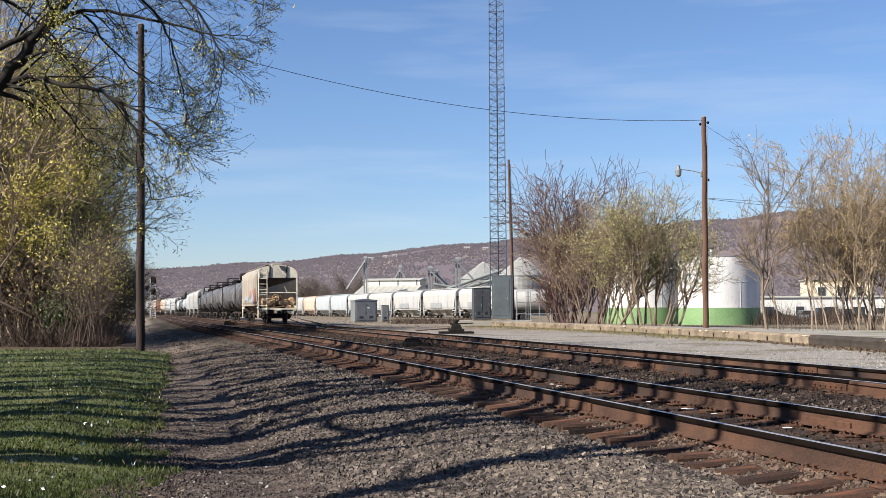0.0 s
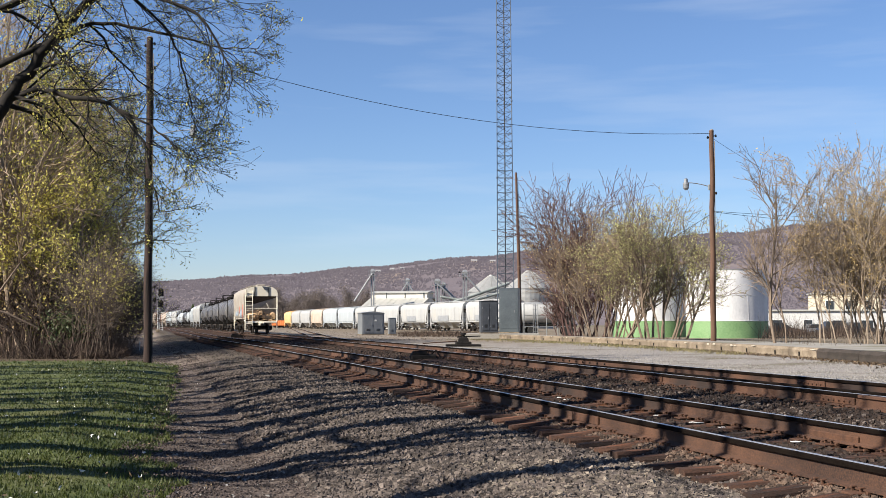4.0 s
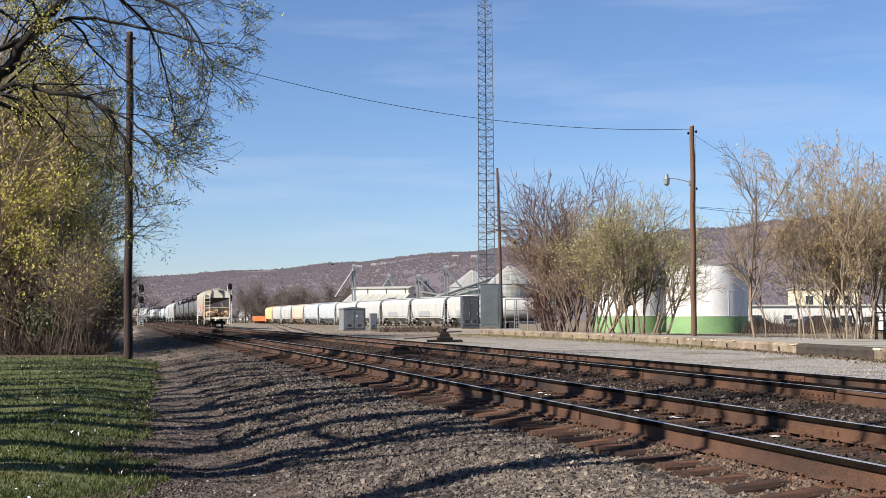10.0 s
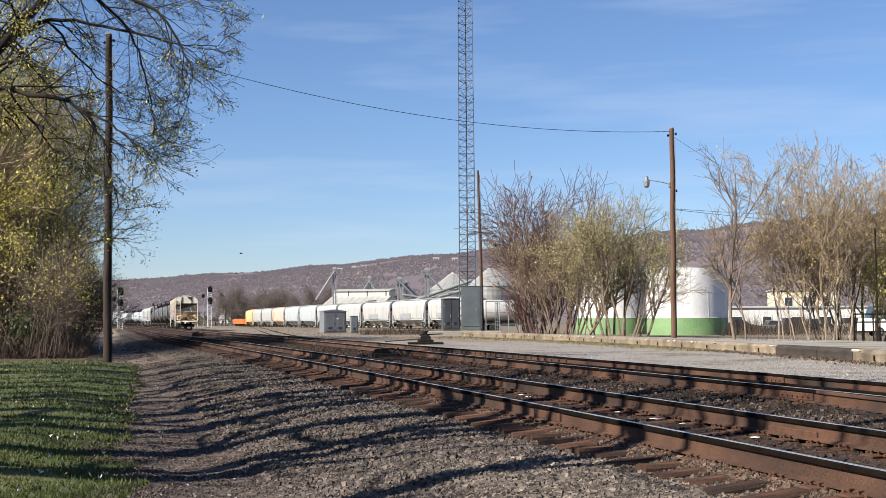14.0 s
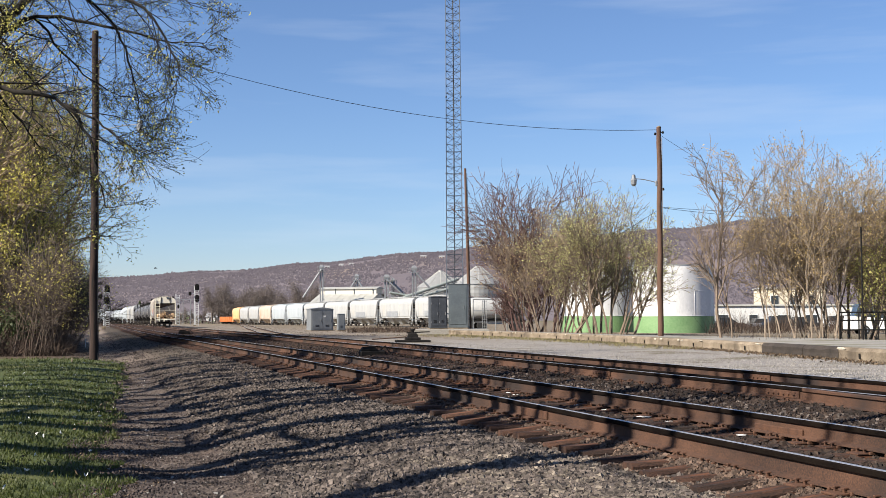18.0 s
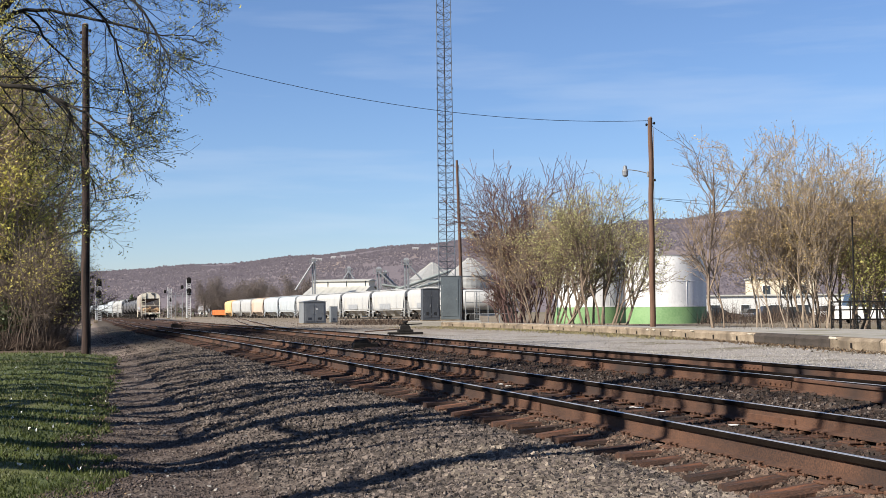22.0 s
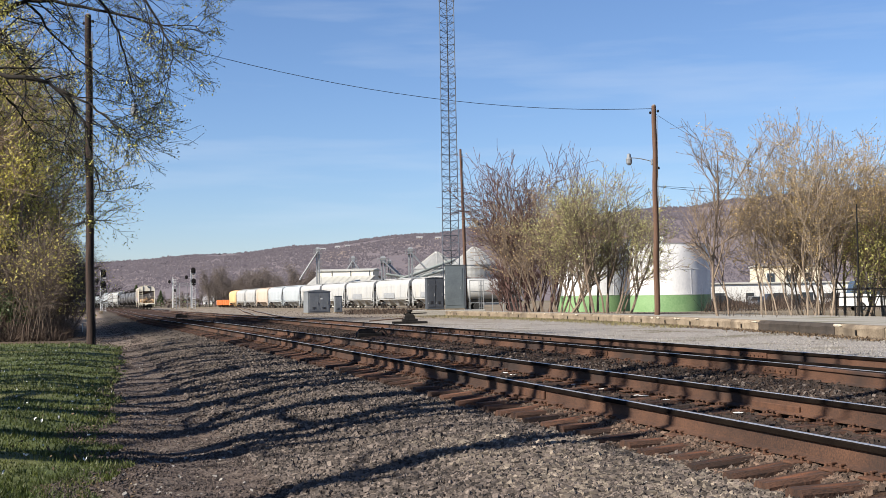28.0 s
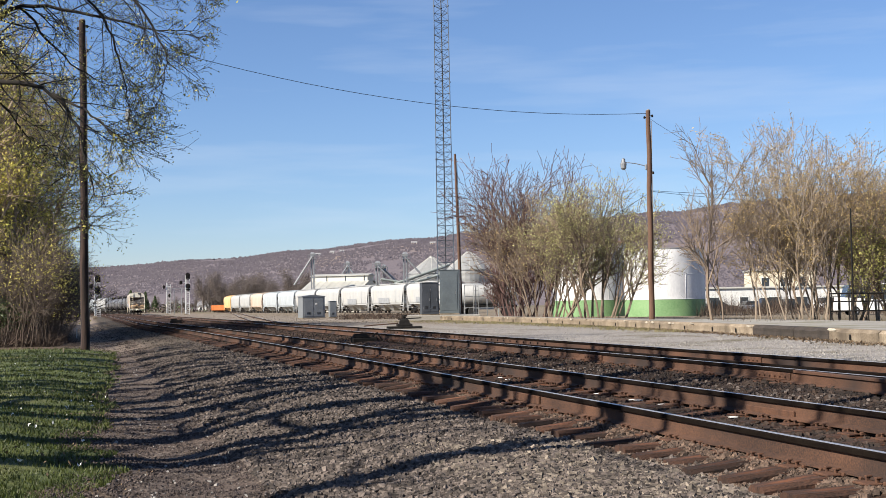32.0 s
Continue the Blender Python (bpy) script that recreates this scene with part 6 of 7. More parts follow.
# ---------------------------------------------------------------- feed mill behind the stored cars
def monitor_shed():
    L, W, eave, mon0, mon1 = 14.6, 15.0, 5.4, 7.6, 9.0
    t = thing("mill_shed", pose(-24.9, 300.0, 0.2, 0, 0, -17), "cream metal shed with a raised monitor roof", "shed")
    part("wall", Geo().loft([[(-L / 2, -W / 2, 0), (-L / 2, W / 2, 0), (-L / 2, W / 2, eave), (-L / 2, 0, mon0 + 0.1), (-L / 2, -W / 2, eave)],
                             [(L / 2, -W / 2, 0), (L / 2, W / 2, 0), (L / 2, W / 2, eave), (L / 2, 0, mon0 + 0.1), (L / 2, -W / 2, eave)]]), SHED, t)
    for sy in (-1, 1):
        part("roof", Geo().loft([[(x, sy * (W / 2 + 0.3), eave - 0.02), (x, sy * (W / 2 + 0.3), eave + 0.14), (x, sy * 2.0, mon0 + 0.02), (x, sy * 2.0, mon0 - 0.14)] for x in (-L / 2 - 0.3, L / 2 + 0.3)]), SHEDROOF, t)
    part("monitor", Geo().box((0, 0, (mon0 + mon1) / 2 - 0.1), (L * 0.98, 4.2, mon1 - mon0), 0.03), SHED, t, "cream clerestory wall")
    part("monitor_roof", Geo().loft([[(x, -2.5, mon1 - 0.2), (x, 2.5, mon1 - 0.2), (x, 2.5, mon1 - 0.08), (x, 0, mon1 + 0.35), (x, -2.5, mon1 - 0.08)] for x in (-L / 2 - 0.2, L / 2 + 0.2)]), SHEDROOF, t)
    for k in (-1, 0, 1):
        part("rib", Geo().box((k * L * 0.33 + 1.5, -2.16, (mon0 + mon1) / 2 - 0.1), (0.22, 0.1, 1.2), 0.02), BUNGDARK, t)
    for k in range(9):
        part("roof_seam", Geo().loft([[(-L / 2 + (k + 0.5) * L / 9 + s, -W / 2 - 0.3, eave + 0.15), (-L / 2 + (k + 0.5) * L / 9 + s, -2.0, mon0 + 0.03), (-L / 2 + (k + 0.5) * L / 9 + s, -2.0, mon0 + 0.08),
                                       (-L / 2 + (k + 0.5) * L / 9 + s, -W / 2 - 0.3, eave + 0.20)] for s in (-0.04, 0.04)]), SHEDROOF, t)
    return t


def elevator_leg(m, h, spouts, wide=0.9):
    t = thing("elevator_leg", m, "grey steel grain elevator leg with slanting spouts", "grain elevator", "grain elevator legs")
    for sx in (-1, 1):
        part("casing", Geo().box((sx * wide * 0.28, 0, h / 2), (wide * 0.34, 0.5, h), 0.03), GALV, t)
    part("head", Geo().loft([[(-wide * 0.55, -0.45, h - 0.2), (wide * 0.55, -0.45, h - 0.2), (wide * 0.55, 0.45, h - 0.2), (-wide * 0.55, 0.45, h - 0.2)],
                             [(-wide * 0.6, -0.5, h + 0.5), (wide * 0.6, -0.5, h + 0.5), (wide * 0.6, 0.5, h + 0.5), (-wide * 0.6, 0.5, h + 0.5)],
                             [(-wide * 0.3, -0.4, h + 1.0), (wide * 0.3, -0.4, h + 1.0), (wide * 0.3, 0.4, h + 1.0), (-wide * 0.3, 0.4, h + 1.0)]]), GALV, t)
    part("platform", Geo().box((0, 0, h - 0.55), (wide * 2.0, 1.6, 0.1), 0.01), GALV, t)
    g = Geo()
    for sx in (-1, 1):
        for sy in (-1, 1):
            g.tube([(sx * wide, sy * 0.8, h - 0.55), (sx * wide, sy * 0.8, h + 0.5)], 0.03, 4)
        g.tube([(sx * wide, -0.8, h + 0.5), (sx * wide, 0.8, h + 0.5)], 0.03, 4)
    for sy in (-1, 1):
        g.tube([(-wide, sy * 0.8, h + 0.5), (wide, sy * 0.8, h + 0.5)], 0.03, 4)
    part("railing", g, GALV, t)
    for dx, dz in spouts:
        part("spout", Geo().tube([(0, -0.5, h - 0.1), (dx * 0.5, -0.8, h - 0.1 - dz * 0.5), (dx, -1.0, h - 0.1 - dz)], 0.20, 8), GALV, t)
    part("ladder", ladder_geo(wide * 0.6, wide * 0.9, -0.5, -0.5, 0.3, h - 0.6, 20), GALV, t)
    return t


def grain_bin(m, r, eave, apex):
    t = thing("grain_bin", m, "grey corrugated steel grain bin with a conical roof", "grain bin", "grain bins of the mill")
    n = 32

    def ring(rr, z):
        return [(rr * math.cos(2 * math.pi * k / n), rr * math.sin(2 * math.pi * k / n), z) for k in range(n)]
    rings = []
    for k in range(15):
        rings.append(ring(r + (0.04 if k % 2 else 0), eave * k / 14))
    part("shell", Geo().loft(rings), DOMEMAT, t)
    part("roof", Geo().loft([ring(r + 0.2, eave), ring(r + 0.2, eave + 0.1), ring(0.7, apex - 0.3), ring(0.6, apex)]), DOMEMAT, t)
    for k in range(12):
        a = 2 * math.pi * k / 12
        part("roof_rib", Geo().tube([((r + 0.15) * math.cos(a), (r + 0.15) * math.sin(a), eave + 0.14), (0.7 * math.cos(a), 0.7 * math.sin(a), apex - 0.25)], 0.06, 4), SHEDROOF, t)
    return t


def gallery(p, q, r=0.55):
    t = thing("conveyor_gallery", Matrix.Identity(4), "inclined grey-green conveyor gallery of the mill", "conveyor", "conveyor galleries")
    a, b = Vector(p), Vector(q)
    part("tube", Geo().tube([a, a.lerp(b, 0.5), b], r, 12), GALLERY, t)
    n = 10
    lo, hi = Vector((0, 0, -r * 1.9)), Vector((0, 0, -r))
    part("truss_chord", Geo().tube([a + lo, a.lerp(b, 0.5) + lo, b + lo], 0.05, 4), GALLERY, t)
    part("truss_lacing", Geo().tube([a.lerp(b, k / n) + (hi if k % 2 else lo) for k in range(n + 1)], 0.05, 4), GALLERY, t)
    for k in (0.25, 0.75):
        c = a.lerp(b, k)
        part("support_post", Geo().tube([(c.x, c.y, 0), (c.x, c.y, c.z - r)], 0.12, 6), GALV, t)
    return t


monitor_shed()
elevator_leg(pose(-30.9, 288.0, 0.2), 13.2, [(-4.2, 6.5)])
elevator_leg(pose(-24.0, 304.0, 0.2), 11.6, [(-2.0, 3.3), (2.2, 3.3)])
elevator_leg(pose(-15.4, 281.0, 0.2), 10.6, [(4.2, 4.0)], 1.2)
elevator_leg(pose(-14.1, 283.0, 0.2), 9.9, [(3.6, 3.6)], 0.8)
elevator_leg(pose(-8.9, 272.0, 0.2), 12.2, [(3.4, 3.8)], 1.1)
grain_bin(pose(-3.4, 300.0, 0.2), 5.6, 9.0, 13.2)
grain_bin(pose(5.6, 296.0, 0.2), 5.6, 9.6, 14.2)
gallery((-11.5, 276, 6.4), (0.8, 282, 10.8), 0.36)
gallery((-9.5, 272, 6.0), (1.5, 276, 9.2), 0.33)
gallery((-14.5, 276, 7.6), (-6.0, 278, 6.2), 0.28)


# ---------------------------------------------------------------- signals
def signal_mast(m, label, h, heads, ladder=True):
    t = thing("railway_signal", m, label, "railway signal", "railway signals")
    part("mast", Geo().tube([(0, 0, 0), (0, 0, h)], [0.13, 0.11], 10), PALESTEEL, t)
    part("foundation", Geo().box((0, 0, 0.15), (0.7, 0.7, 0.5), 0.03), CONCRETE, t)
    if ladder:
        part("ladder", ladder_geo(0.25, 0.82, 0.5, 0.5, 0.2, h - 0.3, 20, 0.045), PALESTEEL, t)
        for z in (h - 0.9, h - 2.9):
            part("basket", Geo().box((0.42, 0, z), (1.15, 0.5, 0.07), 0.01), PALESTEEL, t)
    for k, (x, z) in enumerate(heads):
        w, up = (0.46, 0.30) if abs(x) <= 0.5 else (0.30, 0.12)
        oval = [(x + w * math.cos(radians(a)), z + (up if 0 < a < 180 else -up if a > 180 else 0) + w * math.sin(radians(a))) for a in range(8, 368, 18)]
        hd = part("signal_head", Geo().loft([[(p, y, q) for p, q in oval] for y in (-0.24, -0.18)]), BLACK, t, "black oval signal backplate")
        g = Geo()
        for dz in (-0.26, 0.0, 0.26) if up > 0.2 else (-0.1, 0.14):
            g.tube([(x, -0.24, z + dz), (x, -0.56, z + dz)], [0.12, 0.13], 10)
        part("hood", g, BLACK, hd)
        part("bracket", Geo().tube([(0, 0, z), (x, -0.1, z)], 0.05, 6), PALESTEEL, t)
    return t


signal_mast(pose(-59.9, 212.0, 0.3, 0, 0, 14), "railway signal mast with two round black heads", 7.0, [(0.45, 6.7), (0.45, 4.7), (-0.62, 5.5)])
signal_mast(pose(-54.5, 260.0, 0.3, 0, 0, 12), "tall railway signal mast with ladder and black heads", 8.5, [(0.45, 8.2), (-0.95, 6.9), (0.50, 5.9)])
signal_mast(pose(-65.6, 292.0, 0.3, 0, 0, 12), "distant grey signal mast with a small head", 7.6, [(-0.7, 6.6), (0.6, 4.6)])
bridge = thing("signal_bracket", pose(-64.2, 291.0, 0.3, 0, 0, 12), "pale lattice signal bracket with a level arm", "railway signal")
for x in (-0.3, 0.5, 2.2):
    part("post", Geo().tube([(x, 0, 0), (x, 0, 6.2)], 0.075, 8), GALV, bridge)
for z in (5.6, 6.2):
    part("arm", Geo().tube([(-1.2, 0, z), (3.2, 0, z)], 0.06, 6), GALV, bridge)
part("lacing", Geo().tube([(-0.3 + 0.8 * (k % 2), 0, 0.2 + 0.45 * k) for k in range(13)], 0.04, 5), GALV, bridge)

# ---------------------------------------------------------------- orange gondola and far yard things
def gondola(m):
    t = thing("gondola_car", m, "short orange gondola car beside the stored row", "gondola car")
    g = Geo()
    for sx in (-1, 1):
        g.box((sx * 1.5, 0, 1.45), (0.1, 8.4, 1.5), 0.02)
        for k in range(8):
            g.box((sx * 1.58, (k - 3.5) * 1.12, 1.45), (0.08, 0.12, 1.45), 0.01)
    for sy in (-1, 1):
        g.box((0, sy * 4.2, 1.45), (2.9, 0.1, 1.5), 0.02)
    g.box((0, 0, 0.75), (2.9, 8.3, 0.12), 0.02)
    part("body", g, ORANGE, t)
    for sy in (-1, 1):
        truck_parts(t, sy * 2.7)
        part("coupler", coupler_geo(sy * 4.1, sy), BLACK, t)
    return t


gondola(car_pose(xc, 368.0, 0.45) @ Matrix.Rotation(radians(24), 4, "Z"))


# ---------------------------------------------------------------- switch stand and machines
def switch_stand(m):
    t = thing("switch_stand", m, "low black iron switch stand beside the turnout", "switch stand")
    for sy in (-0.3, 0.3):
        part("head_block", Geo().box((0, sy, 0.06), (1.7, 0.24, 0.16), 0.02), BLACK, t)
    part("base", Geo().box((0, 0, 0.20), (0.75, 0.62, 0.14), 0.03), BLACK, t)
    part("body", Geo().loft([[(-0.26, -0.24, 0.27), (0.26, -0.24, 0.27), (0.26, 0.24, 0.27), (-0.26, 0.24, 0.27)], [(-0.22, -0.2, 0.44), (0.22, -0.2, 0.44), (0.22, 0.2, 0.44), (-0.22, 0.2, 0.44)],
                             [(-0.13, -0.13, 0.50), (0.13, -0.13, 0.50), (0.13, 0.13, 0.50), (-0.13, 0.13, 0.50)]]), BLACK, t)
    part("spindle", Geo().tube([(0, 0, 0.48), (0, 0, 0.60), (0, 0, 0.62), (0, 0, 0.70)], [0.08, 0.08, 0.15, 0.13], 10), BLACK, t)
    part("lever", Geo().loft([[(-0.3, -0.05, 0.46), (0.85, -0.04, 0.52), (0.85, 0.04, 0.52), (-0.3, 0.05, 0.46)], [(-0.3, -0.05, 0.53), (0.85, -0.04, 0.57), (0.85, 0.04, 0.57), (-0.3, 0.05, 0.53)]]), BLACK, t, "iron throw lever lying level")
    part("connecting_rod", Geo().tube([(-0.3, 0, 0.3), (-2.0, 0.2, 0.18)], 0.03, 6), RUST, t)
    return t


switch_stand(pose(-2.1, 61.7, 0.45, 0, 0, 8))


def switch_machine(m, s=1.0):
    t = thing("switch_machine", m, "black iron switch machine between the tracks", "switch machine", "switch machines")
    part("case", Geo().box((0, 0, 0.17 * s), (1.1 * s, 0.5 * s, 0.3 * s), 0.05), BLACK, t)
    part("lid", Geo().loft([[(-0.5 * s, -0.22 * s, 0.32 * s), (0.2 * s, -0.22 * s, 0.32 * s), (0.2 * s, 0.22 * s, 0.32 * s), (-0.5 * s, 0.22 * s, 0.32 * s)],
                            [(-0.42 * s, -0.16 * s, 0.46 * s), (0.1 * s, -0.16 * s, 0.46 * s), (0.1 * s, 0.16 * s, 0.46 * s), (-0.42 * s, 0.16 * s, 0.46 * s)]]), BLACK, t)
    part("crank", Geo().tube([(0.3 * s, -0.1, 0.3 * s), (0.5 * s, -0.15, 0.5 * s), (0.75 * s, -0.2, 0.12 * s)], 0.04 * s, 6), BLACK, t)
    for k in range(2):
        part("rod", Geo().tube([(0.4 * s, (k - 0.5) * 0.3, 0.1 * s), (1.7 * s, (k - 0.5) * 0.3, 0.08 * s)], 0.03, 6), RUST, t)
    part("timber", Geo().box((0.3 * s, 0, -0.03), (2.6, 0.5, 0.12), 0.02), TIE, t)
    return t


switch_machine(pose(-2.75, 41.5, 0.33, 0, 0, 12), 0.8)
switch_machine(pose(-24.6, 113.0, 0.32, 0, 0, 15), 0.95)

# ---------------------------------------------------------------- beyond the platform
def low_building(m, label, L, W, h, wall, windows, roof=0.35):
    t = thing("building", m, label, "building")
    part("wall", Geo().box((0, 0, h / 2), (L, W, h), 0.03), wall, t)
    part("roof", Geo().box((0, 0, h + 0.12), (L + 0.5, W + 0.5, 0.24), 0.04), SHEDROOF, t)
    for x, z, w, hh in windows:
        wn_ = part("window", Geo().box((x, -W / 2 - 0.02, z), (w + 0.16, 0.08, hh + 0.16), 0.01), WHITEPAINT, t)
        part("pane", Geo().box((x, -W / 2 - 0.064, z), (w, 0.02, hh), 0.004), WINDOWDARK, wn_)
    return t


low_building(pose(38.5, 172.0, -0.3, 0, 0, -6), "long low white building with dark windows", 24, 9, 3.5, WHITEWALL,
             [(-9, 1.7, 1.6, 1.2), (-6, 1.7, 1.6, 1.2), (-2, 1.8, 1.4, 1.1), (2, 1.3, 1.1, 2.1), (6, 1.7, 1.6, 1.2), (9.5, 1.7, 1.6, 1.2)])
low_building(pose(54.9, 205.0, -0.3, 0, 0, -6), "two-storey beige building with small windows", 10, 10, 6.6, BEIGEWALL,
             [(-3, 1.8, 1.2, 1.4), (0, 1.8, 1.2, 1.4), (3, 1.8, 1.2, 1.4), (-3, 4.8, 1.2, 1.4), (0, 4.8, 1.2, 1.4), (3, 4.8, 1.2, 1.4)])
low_building(pose(60.0, 180.0, -0.3, 0, 0, -10), "white flat-roofed building behind the shrubs", 12, 9, 3.6, WHITEWALL, [(-4, 1.7, 1.6, 1.2), (0, 1.7, 1.6, 1.2), (4, 1.7, 1.6, 1.2)])


CARPAINTS = [mat("dark_car_paint", (0.020, 0.022, 0.026), (0.035, 0.038, 0.044), 0.25, 0.2, 1, 10, 0), mat("white_van_paint", (0.70, 0.70, 0.69), (0.78, 0.78, 0.77), 0.3, 0, 1, 10, 0),
             mat("silver_car_paint", (0.30, 0.31, 0.33), (0.38, 0.39, 0.41), 0.3, 0.5, 1, 10, 0), mat("red_car_paint", (0.26, 0.035, 0.03), (0.34, 0.05, 0.04), 0.3, 0.1, 1, 10, 0)]
TYRE = mat("tyre_rubber", (0.012, 0.012, 0.012), (0.025, 0.025, 0.025), 0.9, 0, 4, 30, 0.1)


def parked_car(m, label, paint, tall=0.0, L=4.6):
    t = thing("car", m, label, "car", "parked vehicles behind the platform")
    W = 1.8
    prof = [(-L / 2, 0.35), (-L / 2, 0.85), (-L / 2 + 0.1, 0.95 + tall * 0.5), (L / 2 - 1.2, 0.98), (L / 2 - 0.15, 0.85), (L / 2, 0.6), (L / 2, 0.35)]
    part("body", Geo().loft([[(x, y, z) for x, z in prof] for y in (-W / 2, -W / 2 + 0.06, W / 2 - 0.06, W / 2)]), paint, t)
    cab = [(-L / 2 + 0.35, 0.95), (-L / 2 + 0.75, 1.45 + tall), (L / 2 - 2.2, 1.48 + tall), (L / 2 - 1.3, 0.98)]
    part("cabin_glass", Geo().loft([[(x, y, z) for x, z in cab] for y in (-W / 2 + 0.1, W / 2 - 0.1)]), WINDOWDARK, t, "dark tinted glass")
    part("roof", Geo().box((-0.62, 0, 1.49 + tall), (L * 0.40, W - 0.3, 0.06), 0.02), paint, t)
    for sx in (-1, 1):
        for sy in (-1, 1):
            w = part("wheel", Geo().disc((sx * L * 0.31, sy * (W / 2 - 0.08), 0.33), (0, 1, 0), 0.33, 0.2, 16), TYRE, t)
            part("rim", Geo().disc((sx * L * 0.31, sy * (W / 2 + 0.02), 0.33), (0, 1, 0), 0.20, 0.03, 12), GALV, w)
    return t


for k, (x, y, r, p, tall, L, lab) in enumerate(((36.5, 166, 5, 0, 0.1, 4.4, "dark parked car behind the shrubs"), (41.0, 165, 8, 2, 0.0, 4.5, "silver parked car behind the shrubs"),
                                                (46.0, 164, 4, 0, 0.2, 4.8, "dark parked van behind the shrubs"), (50.5, 163, 6, 1, 0.35, 5.0, "white parked van behind the shrubs"),
                                                (30.5, 88, -4, 1, 0.7, 5.8, "white parked van beyond the railing"), (37.0, 140, 3, 0, 0.3, 4.8, "dark parked utility car behind the trees"),
                                                (49.0, 150, 6, 0, 0.0, 4.6, "dark parked sedan near the white building"))):
    parked_car(pose(x, y, 0.42 if y < 100 else 0.02, 0, 0, r), lab, CARPAINTS[p], tall, L)


def railing(m):
    t = thing("railing", m, "black pipe railing on the platform", "railing")
    for k in range(6):
        part("post", Geo().tube([(k * 0.75, 0, 0), (k * 0.75, 0, 1.12)], 0.03, 8), BLACK, t)
    for z in (0.4, 0.78, 1.10):
        part("rail", Geo().tube([(0, 0, z), (3.75, 0, z)], 0.028, 8), BLACK, t)
    return t


railing(pose(15.4, 50.0, 0.72, 0, 0, -4))
post = thing("sign_post", pose(16.2, 49.6, 0.72), "thin dark steel post on the platform", "post")
part("shaft", Geo().tube([(0, 0, 0), (0, 0, 4.5)], 0.035, 8), BLACK, post)

# tank trailer and rack behind the mast
rack = thing("loading_rack", pose(3.6, 110.0, 0.45, 0, 0, 6), "grey pipe loading rack with a ladder behind the mast", "loading rack")
for k in range(5):
    part("post", Geo().tube([(k * 1.0 - 2, 0, 0), (k * 1.0 - 2, 0, 2.9)], 0.045, 8), GALV, rack)
for z in (0.9, 1.9, 2.9):
    part("rail", Geo().tube([(-2, 0, z), (2, 0, z)], 0.035, 8), GALV, rack)
part("ladder", ladder_geo(-1.2, -0.8, -0.1, -0.1, 0, 2.9, 9), GALV, rack)
trailer = thing("tank_trailer", pose(3.4, 118.0, 0.45, 0, 0, 8), "white tank trailer parked behind the mast", "trailer")
part("tank", Geo().tube([(-3.2, 0, 2.1), (-2.9, 0, 2.1), (2.9, 0, 2.1), (3.2, 0, 2.1)], [0.7, 1.05, 1.05, 0.7], 20), WHITECAR, trailer, smooth=True)
part("chassis", Geo().box((0, 0, 0.98), (6.4, 1.6, 0.25), 0.03), BLACK, trailer)
for x in (-2.2, -1.0, 2.4):
    for sy in (-1, 1):
        part("wheel", Geo().disc((x, sy * 0.85, 0.5), (0, 1, 0), 0.5, 0.35, 16), TYRE, trailer)


# ---------------------------------------------------------------- far town and trees
def house(m, label, w, d, h, wall, roofm):
    t = thing("house", m, label, "house", "far houses of the town")
    part("wall", Geo().loft([[(x, -d / 2, 0), (x, d / 2, 0), (x, d / 2, h), (x, 0, h + d * 0.32), (x, -d / 2, h)] for x in (-w / 2, w / 2)]), wall, t)
    for sy in (-1, 1):
        part("roof", Geo().loft([[(x, sy * (d / 2 + 0.4), h - 0.15), (x, sy * (d / 2 + 0.4), h + 0.05), (x, 0, h + d * 0.32 + 0.25), (x, 0, h + d * 0.32 + 0.02)] for x in (-w / 2 - 0.4, w / 2 + 0.4)]), roofm, t)
    for k in (-1, 1):
        part("window", Geo().box((k * w * 0.25, -d / 2 - 0.03, h * 0.55), (1.1, 0.08, 1.4), 0.01), WINDOWDARK, t)
    return t


ROOFGREY = mat("grey_shingle_roof", (0.16, 0.16, 0.165), (0.26, 0.26, 0.265), 0.9, 0, 1, 12, 0.2)


